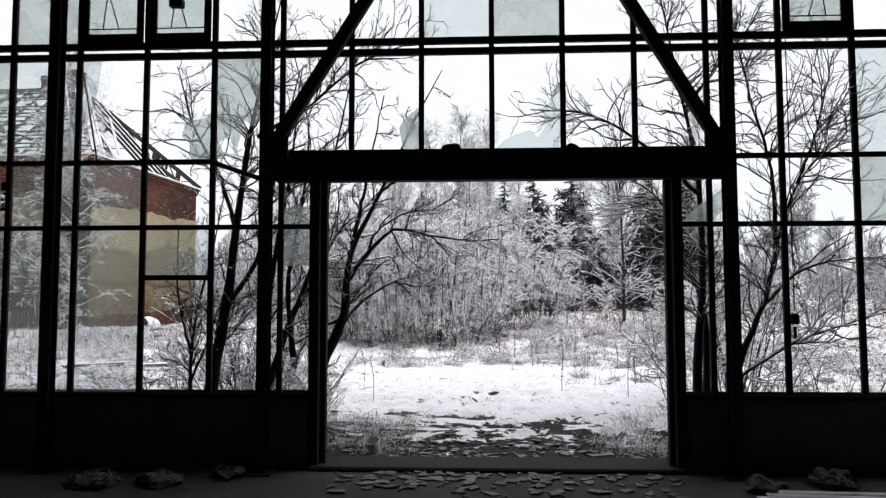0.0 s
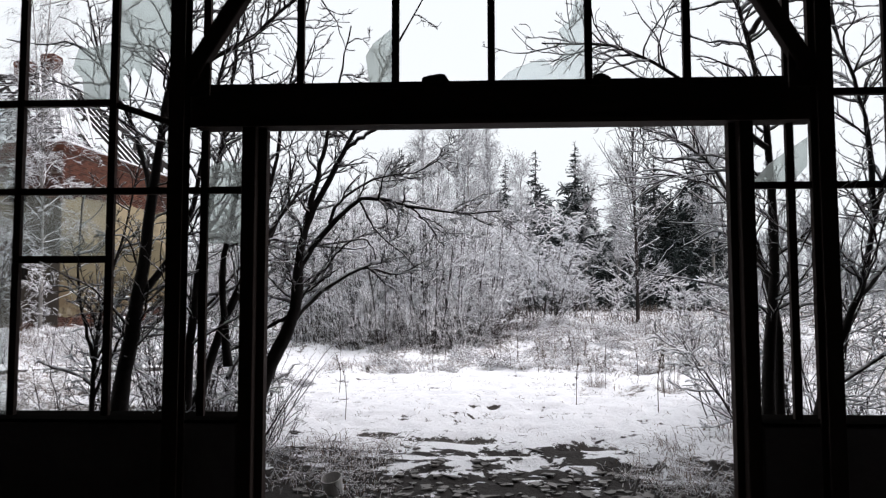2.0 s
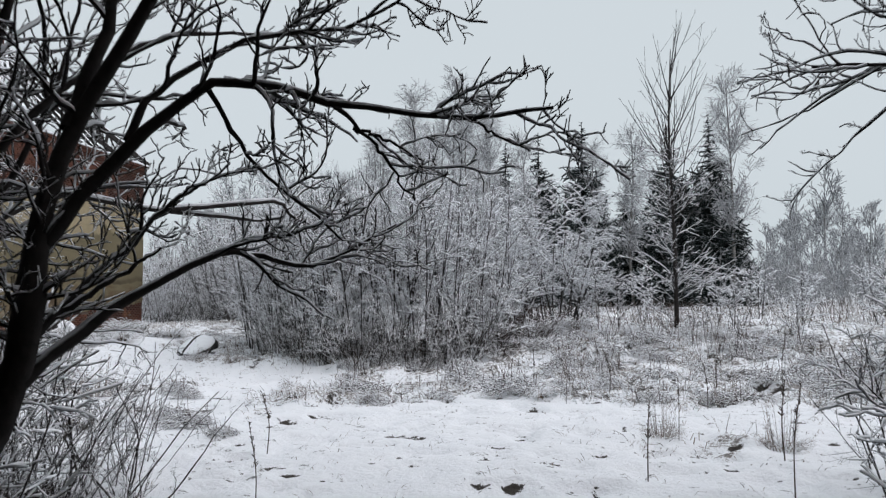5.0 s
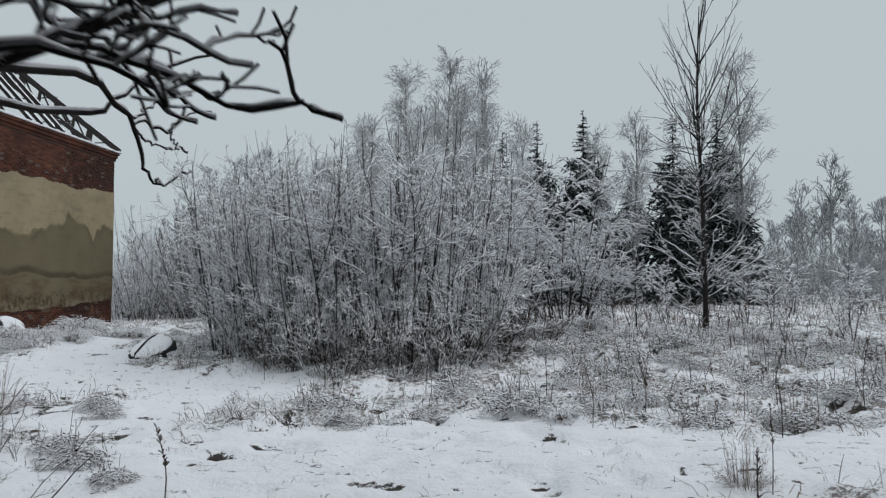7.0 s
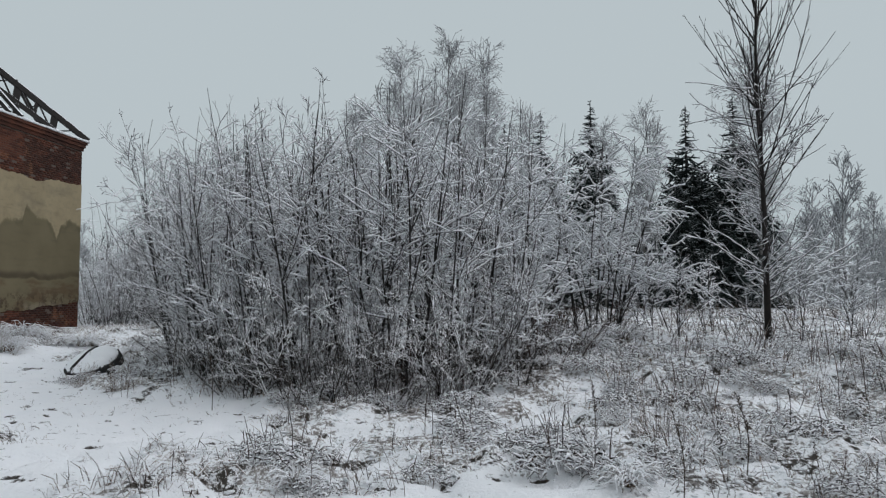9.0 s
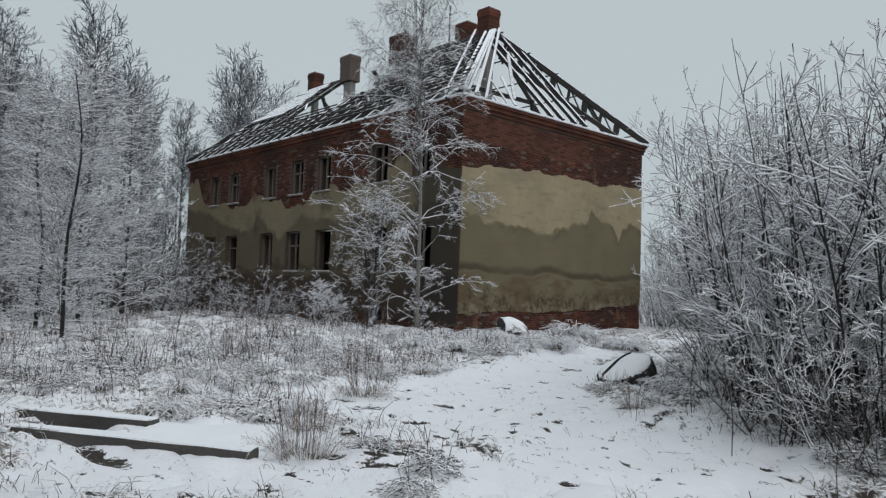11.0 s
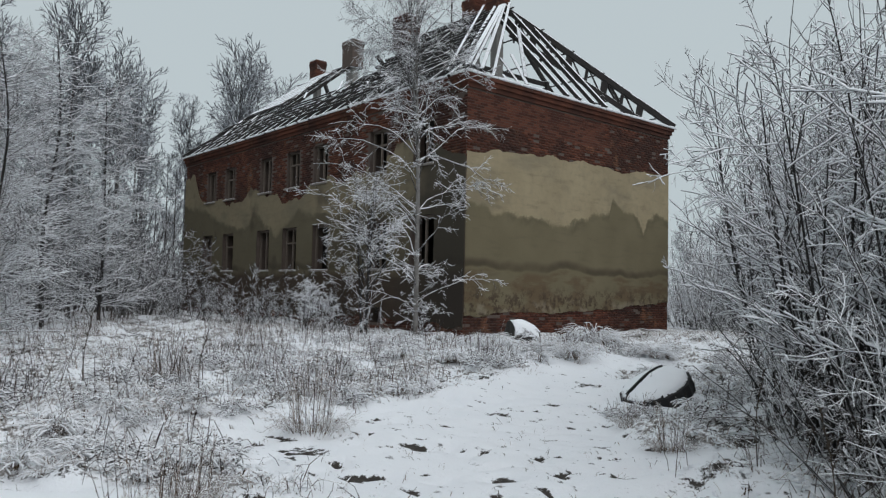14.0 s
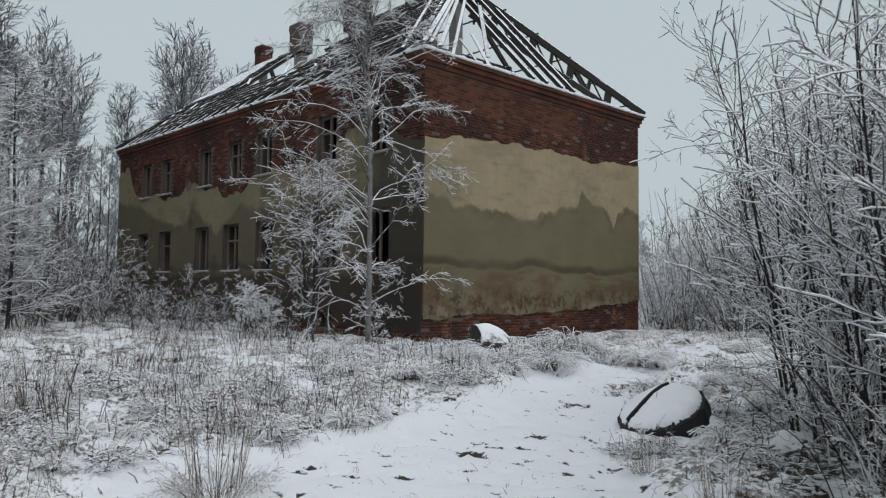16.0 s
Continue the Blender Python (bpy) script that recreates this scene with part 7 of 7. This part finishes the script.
def weed_clump(seed, leaves, tall, wide):
    """A low heap of dark wilted leaves and broken stems, each with its own ridge of snow."""
    rs = np.random.RandomState(seed)
    ob = thing("weed_clump", pose(0, 0, 0), "dark heap of wilted weeds capped with snow", "weed", "dark weed clumps")
    a, d = rs.uniform(0, 2 * math.pi, leaves), wide * np.sqrt(rs.rand(leaves))
    lobe = 0.72 + 0.28 * np.sin(a * 3 + rs.uniform(0, 6)) * rs.uniform(0.6, 1.0)
    d = d * lobe
    x, y = d * np.cos(a), 0.8 * d * np.sin(a)
    z = tall * (1 - (d / wide) ** 2) * rs.uniform(0.1, 1.0, leaves) - 0.025 * (d / wide)
    turn = a + rs.normal(0, 1.1, leaves)
    length = rs.uniform(0.02, 0.085, leaves)[:, None]
    s = np.array([0, 0.35, 0.7, 1.0])[None]
    bow = turn[:, None] + rs.normal(0, 0.6, leaves)[:, None] * s
    P = np.stack([x[:, None] + length * s * np.cos(bow), y[:, None] + length * s * np.sin(bow), z[:, None] + length * (rs.uniform(0.2, 0.9, leaves)[:, None] * s - rs.uniform(0.4, 1.1, leaves)[:, None] * s ** 2)], -1)
    R = rs.uniform(0.002, 0.0075, leaves)[:, None] * np.array([0.5, 1.0, 0.9, 0.3])[None] * rs.uniform(0.6, 1.4, (leaves, 4))
    P = P + rs.normal(0, 0.004, P.shape)
    up = rs.rand(leaves) < 0.02
    lift = np.stack([x, y, z], -1)[up]
    tip = lift + np.stack([rs.normal(0, 0.05, up.sum()), rs.normal(0, 0.05, up.sum()), rs.uniform(0.10, 0.26, up.sum())], -1)
    stems = np.stack([lift, (lift + tip) / 2 + rs.normal(0, 0.008, lift.shape), tip], 1)
    wood("leaves", [(P, R, 3), (stems, np.full(stems.shape[:2], 0.0028), 3)], LITTER, ob, kind="stuff")
    top = rs.rand(leaves) < 0.70
    wood("snow", [(*snow_on(rs, P[top], R[top], 1.0, 0.0052, 0.7), 3)], BRANCH_SNOW, ob, "snow lying on the wilted leaves", "stuff")
    return ob


def strew(protos, count, region, seed, lo, hi):
    """Copies of low plants where the weeds grow, closer together in patches."""
    rs = np.random.RandomState(seed)
    x, y = rs.uniform(region[0], region[1], count * 14), rs.uniform(region[2], region[3], count * 14)
    clump = smooth(0.36, 0.60, vnoise(x, y, 0.9, 12) * 0.6 + vnoise(x, y, 2.7, 14) * 0.4)
    ok = (rs.rand(len(x)) < (1 - clearing(x, y)) * (0.12 + 0.88 * clump)) & ~((x < -14.2) & (y > 27.6))
    x, y = x[ok][:count], y[ok][:count]
    for k, proto in enumerate(protos):
        set_out(proto, [(px, py, rs.uniform(lo, hi), rs.uniform(0, 360)) for px, py in zip(x[k::len(protos)], y[k::len(protos)])])


set_out(weed_clump(538, 380, 0.14, 0.36), [(-3.1, 13.9, 1.0, 0), (-2.6, 13.4, 0.7, 80), (-3.6, 14.5, 1.1, 200), (-4.5, 16.9, 1.1, 140), (-4.1, 16.3, 0.8, 20), (4.9, 17.3, 1.2, 60), (5.5, 17.7, 1.0, 150), (4.3, 16.9, 1.0, 240), (6.0, 18.3, 1.3, 320), (3.7, 16.5, 0.8, 100), (6.7, 18.0, 1.1, 10)])
strew([tussock(520 + k, 84, 0.15, 0.21) for k in range(3)], 75, (-1.5, 9, 14.5, 22.5), 415, 0.6, 1.15)
strew([weed_clump(540 + k, 300, 0.13, 0.36) for k in range(4)], 140, (-2.5, 9, 14.6, 22.0), 417, 0.7, 1.5)
strew([weed_clump(545 + k, 300, 0.14, 0.38) for k in range(4)], 148, (-14, -5.0, 15.5, 28.0), 418, 0.6, 1.45)
strew([tussock(530 + k, 90, 0.17, 0.23) for k in range(4)], 150, (-15, -5.5, 15.2, 28.0), 416, 0.6, 1.2)
# tall hay-coloured tufts bowed over at the feet of the bushes
set_out(tussock(550, 240, 0.30, 0.50), [(0.9, 21.5, 1.0, 0), (1.5, 21.8, 1.1, 80), (2.2, 22.0, 0.9, 160), (3.1, 21.6, 0.8, 250), (4.1, 21.4, 0.9, 30), (4.8, 21.0, 0.9, 120), (-0.3, 20.2, 0.7, 200)])
set_out(tussock(551, 240, 0.32, 0.55), [(-9.6, 25.6, 1.0, 0), (-10.6, 24.6, 0.9, 70), (-11.8, 25.8, 1.0, 150), (-8.9, 27.2, 0.9, 230), (-10.2, 27.0, 1.1, 300), (-12.8, 24.2, 0.9, 20)])


# snow caught in lumps on the beaten-down weeds
def snow_lumps(count, region, seed, lo, hi, label):
    rs = np.random.RandomState(seed)
    bm = bmesh.new()
    bmesh.ops.create_icosphere(bm, subdivisions=1, radius=1.0)
    bv, bf = np.array([v.co for v in bm.verts]), np.array([[v.index for v in f.verts] for f in bm.faces])
    bm.free()
    x, y = rs.uniform(region[0], region[1], count * 5), rs.uniform(region[2], region[3], count * 5)
    clump = smooth(0.35, 0.65, vnoise(x, y, 0.9, 12) * 0.65 + vnoise(x, y, 2.7, 14) * 0.35)
    ok = (rs.rand(len(x)) < (1 - clearing(x, y)) * (0.15 + 0.85 * clump)) & ~((x < -14.6) & (y > 28.3))
    x, y = x[ok][:count], y[ok][:count]
    n = len(x)
    z = ground_z(x, y) + rs.uniform(-0.01, 0.05, n)
    size = rs.uniform(lo, hi, n)
    a = rs.uniform(0, 2 * math.pi, n)
    shape = bv[None] * (1 + 0.28 * rs.normal(size=(n, len(bv), 1)))
    long_, flat = size * rs.uniform(1.2, 3.2, n), size * rs.uniform(0.5, 0.9, n)
    px = shape[..., 0] * long_[:, None]
    py = shape[..., 1] * size[:, None]
    v = np.stack([x[:, None] + px * np.cos(a)[:, None] - py * np.sin(a)[:, None], y[:, None] + px * np.sin(a)[:, None] + py * np.cos(a)[:, None], z[:, None] + shape[..., 2] * flat[:, None]], -1)
    f = bf[None] + (np.arange(n) * len(bv))[:, None, None]
    ob = put_mesh("snow_clods", fast_mesh("snow_clods", v.reshape(-1, 3), f.reshape(-1, 3), True), SNOW_MAT)
    tagged(ob, label, "snow", "", "stuff")


snow_lumps(6500, (-7, 8, 13.5, 21.8), 421, 0.006, 0.018, "small lumps of snow caught on the yard's weeds")
snow_lumps(8000, (-17, -6, 14.5, 28.4), 422, 0.007, 0.023, "lumps of snow caught on the weeds before the house")
snow_lumps(3000, (1, 16, 17.5, 30), 423, 0.010, 0.030, "lumps of snow caught on the field's weeds")


# ---- single dead stalks ----
def dead_stalk(seed, h):
    rs = np.random.RandomState(seed)
    ob = thing("dead_stalk", pose(0, 0, 0), "single dead brown weed stalk with a seed head", "weed", "dead weed stalks")
    P = limb([(0, 0, -0.05), (rs.normal(0, 0.015), rs.normal(0, 0.015), h * 0.5), (rs.normal(0, 0.05), rs.normal(0, 0.05), h)], 8)
    wood("stem", [(P, taper(8, 0.006, 0.003), 5)], STALK, ob)
    B = sprout(rs, P[None], taper(8, 0.006, 0.003)[None], 26, 0.55, 1.0, 0.05, 50, 0.3, 0.1, 0, 3, 0.004, 0.007)
    wood("seed_head", [(*B, 4)], STALK, ob, kind="stuff")
    return ob


set_out(dead_stalk(501, 0.62), [(1.40, 11.9, 1.0, 0), (-1.9, 12.6, 0.9, 100), (2.65, 12.3, 1.1, 200), (-0.6, 17.8, 0.8, 10), (1.9, 16.4, 1.0, 70), (2.9, 15.2, 0.9, 160), (-2.0, 18.2, 0.75, 240), (3.6, 17.0, 1.1, 300), (0.9, 17.2, 0.9, 30)])
set_out(dead_stalk(502, 0.85), [(2.35, 11.4, 1.0, 0), (-1.5, 10.9, 0.8, 120), (3.1, 11.1, 1.0, 220), (2.0, 13.2, 0.7, 50), (1.2, 15.6, 0.7, 140), (4.4, 16.6, 1.0, 260), (-9.4, 18.5, 0.9, 30), (-10.4, 17.6, 1.0, 90), (-3.1, 19.1, 0.9, 210), (-3.9, 20.0, 0.8, 310)])
def reed_clump(seed, h, count):
    rs = np.random.RandomState(seed)
    ob = thing("reed_clump", pose(0, 0, 0), "frosted grass clump with thin dry upright reeds", "weed", "clumps of dry reeds")
    a, d = rs.uniform(0, 2 * math.pi, count), 0.20 * np.sqrt(rs.rand(count))
    tall = rs.rand(count) < 0.22
    hh = np.where(tall, h * rs.uniform(0.6, 1.1, count), h * rs.uniform(0.25, 0.55, count))
    lean = np.where(tall, rs.uniform(0.0, 0.3, count), rs.uniform(0.4, 1.3, count)) * hh
    s = np.array([0, 0.4, 0.75, 1.0])[None]
    drop = np.where(tall, 0.0, rs.uniform(0.2, 0.9, count))[:, None]
    P = np.stack([(d * np.cos(a))[:, None] + (lean * np.cos(a))[:, None] * s ** 1.2, (d * np.sin(a))[:, None] + (lean * np.sin(a))[:, None] * s ** 1.2, -0.03 + hh[:, None] * (s - drop * s ** 3 * 0.8)], -1)
    R = rs.uniform(0.0018, 0.0034, count)[:, None] * np.array([1.0, 0.9, 0.7, 0.4])[None]
    side = sprout(rs, P, R, count * 4, 0.2, 1.0, 0.09, 40, 0.1, 0.15, -0.05, 3, 0.0018, 0.0026)
    wood("tuft", [(P, R, 3), (*side, 3)], STRAW, ob, kind="stuff")
    return ob


set_out(reed_clump(510, 0.62, 150), [(-5.5, 16.4, 1.0, 0), (-7.8, 18.9, 1.1, 90), (-6.3, 17.0, 0.7, 40), (-5.9, 21.6, 0.6, 160), (1.9, 13.4, 0.6, 230), (-9.2, 19.9, 0.9, 300), (1.6, 17.9, 0.8, 20), (-4.9, 20.6, 0.7, 70), (-10.5, 18.6, 1.0, 110), (2.9, 13.0, 0.7, 10), (3.4, 16.0, 0.8, 200)])


# ---- loose things in the snow ----
# big tyre, tilted and half sunk, with snow on its side
RIGHT, AHEAD = Vector((0.72, 0.69, 0)), Vector((-0.69, 0.72, 0))
tyre = thing("tyre", Matrix.Translation((-6.70, 23.47, gz(-6.70, 23.47) + 0.12)) @ Matrix.Rotation(radians(23), 4, -AHEAD) @ Matrix.Rotation(radians(13), 4, RIGHT) @ pose(0, 0, 0, 0, 0, 43.8) @ Matrix.Scale(0.88, 4), "big old rubber tyre lying tilted under a cap of snow", "tyre")
bm = bmesh.new()
prof = [(0.27, -0.15), (0.33, -0.18), (0.44, -0.18), (0.515, -0.12), (0.53, 0.0), (0.515, 0.09), (0.45, 0.125), (0.33, 0.13), (0.27, 0.10), (0.25, 0.0)]
rings = []
for k in range(48):
    a = k * 2 * math.pi / 48
    lug = 0.022 if k % 3 == 0 else 0.0
    rings.append([bm.verts.new(((r + (lug if r > 0.5 else 0)) * math.cos(a), (r + (lug if r > 0.5 else 0)) * math.sin(a), z)) for r, z in prof])
for k in range(48):
    for j in range(len(prof)):
        bm.faces.new((rings[k][j], rings[(k + 1) % 48][j], rings[(k + 1) % 48][(j + 1) % len(prof)], rings[k][(j + 1) % len(prof)]))
bmesh.ops.recalc_face_normals(bm, faces=bm.faces)
part("tread", bm, RUBBER, tyre)


def cap_height(x, y):
    """Snow over the tyre's side, deepest past the middle."""
    q = max(0.0, 1 - (x * x + y * y) / 0.27)
    return 0.09 + 0.13 * q ** 0.6 + 0.12 * max(0, min(1, 0.35 + 1.3 * x)) * q


bm = bmesh.new()
grid = {}
for k in range(-18, 19):
    for j in range(-18, 19):
        x, y = k * 0.0285, j * 0.0285
        r = math.hypot(x, y)
        if r < 0.515:
            line = abs((y + 0.06) - 0.42 * (x + 0.42)) if -0.46 < x < 0.26 else 9
            z = cap_height(x, y) + 0.012 * noise.noise(Vector((x * 8, y * 8, 3))) - (0.05 if line < 0.03 else 0.0)
            grid[k, j] = bm.verts.new((x, y, z if r < 0.49 else 0.07))
for (k, j), v in grid.items():
    quad = [grid.get(c) for c in ((k, j), (k + 1, j), (k + 1, j + 1), (k, j + 1))]
    if all(quad):
        bm.faces.new(quad).smooth = True
part("snow_cap", bm, SNOW_MAT, tyre, "thick rounded cap of snow")
bm = bmesh.new()
for k in range(11):
    x0, x1 = -0.44 + 0.062 * k, -0.44 + 0.062 * (k + 1)
    y0, y1 = 0.42 * (x0 + 0.42) - 0.06, 0.42 * (x1 + 0.42) - 0.06
    beam_bm(bm, (x0, y0, cap_height(x0, y0) - 0.004), (x1, y1, cap_height(x1, y1) - 0.004), 0.030, 0.05, 0, 0)
part("rim_edge", bm, RUBBER, tyre, "dark edge of the rim showing through the snow")

# upright stone with snow
bm = bmesh.new()
bmesh.ops.create_icosphere(bm, subdivisions=4, radius=0.36)
for v in bm.verts:
    v.co += 0.08 * noise.noise_vector(v.co * 2.2) + 0.02 * noise.noise_vector(v.co * 7)
    v.co.x = max(v.co.x * 1.15, -0.24 + 0.02 * noise.noise(v.co * 5))
    if v.co.z > -0.2:
        v.co.z += 0.16 - 0.55 * (v.co.x + 0.3) * (v.co.z + 0.2)
stone = part("boulder", bm, STONE)
stone.matrix_basis = pose(-12.5, 27.6, gz(-12.5, 27.6) + 0.20, 0, 0, 62) @ Matrix.Diagonal((1.15, 1.15, 1.2, 1))
tagged(stone, "dark upright boulder capped with snow before the house", "boulder")

# old timber-framed pit edge west of the path
pit = thing("pit_frame", pose(0, 0, gz(-6.3, 15.9)), "weathered grey timber beams round a snowed-over pit", "timber frame")
for a, b, w, h in (((-7.9, 14.80, 0.02), (-5.62, 16.00, 0.03), 0.15, 0.20), ((-9.0, 15.10, 0.03), (-7.32, 15.95, 0.04), 0.16, 0.16), ((-7.8, 14.70, -0.07), (-5.8, 15.72, -0.09), 0.10, 0.08)):
    bm = bmesh.new()
    beam_bm(bm, a, b, w, h, random.uniform(-4, 4), 0.012)
    bmesh.ops.subdivide_edges(bm, edges=bm.edges[:], cuts=5, use_grid_fill=True)
    for v in bm.verts:
        v.co += 0.010 * noise.noise_vector(v.co * 4) + 0.004 * noise.noise_vector(v.co * 21)
    part("beam", bm, GREY_WOOD, pit)
beam("crosspiece", (-7.12, 15.28, -0.02), (-7.42, 15.80, -0.02), 0.12, 0.10, GREY_WOOD, pit)
bm = bmesh.new()
made = bmesh.ops.create_grid(bm, x_segments=26, y_segments=14, size=0.5)["verts"]
for v in made:
    u, w = v.co.x + 0.5, v.co.y + 0.5
    p = Vector((-7.08, 15.40, 0)).lerp(Vector((-5.66, 16.15, 0)), u).lerp(Vector((-7.40, 15.95, 0)).lerp(Vector((-6.60, 16.95, 0)), u), w)
    rim = min(u, 1 - u, w, 1 - w)
    v.co = p + Vector((0, 0, -0.04 + 0.13 * min(1, rim * 9) ** 0.6 + 0.03 * noise.noise(p * 2.3) + 0.012 * noise.noise(p * 9)))
for f in bm.faces:
    f.smooth = True
bmesh.ops.recalc_face_normals(bm, faces=bm.faces)
part("snow_cover", bm, SNOW_MAT, pit, "smooth snow lying on the cover")
# far boundary wall and low shed
far_wall = box("boundary_wall", (0, -0.15, -0.2), (16, 0.15, 2.1), CONCRETE)
far_wall.matrix_basis = pose(33, 58, 0, 0, 0, -20)
tagged(far_wall, "long low grey concrete wall far across the field", "wall", "", "structure")
shed_wall = box("boundary_wall", (0, -0.15, -0.2), (5.5, 0.15, 1.9), CONCRETE)
shed_wall.matrix_basis = pose(-42.0, 30.5, 0, 0, 0, 10)
tagged(shed_wall, "low grey wall under snow beyond the house", "wall", "", "structure")

# ---- single bricks at the top of the end wall ----
BRICK_MESHES = {}
for (a, b, z) in GABLE_BRICKS:
    key = round(b - a, 3)
    if key not in BRICK_MESHES:
        bm = bmesh.new()
        add_box(bm, (-0.010, 0, 0), (0.02, b - a, 0.067), None, 0.004)
        me = bpy.data.meshes.new("brick")
        bm.to_mesh(me)
        bm.free()
        me.materials.append(BRICK)
        BRICK_MESHES[key] = me
    ob = new("brick", BRICK_MESHES[key])
    ob.parent = house
    ob.matrix_basis = GABLE_TURN @ pose(random.uniform(-0.003, 0.004), a, z)
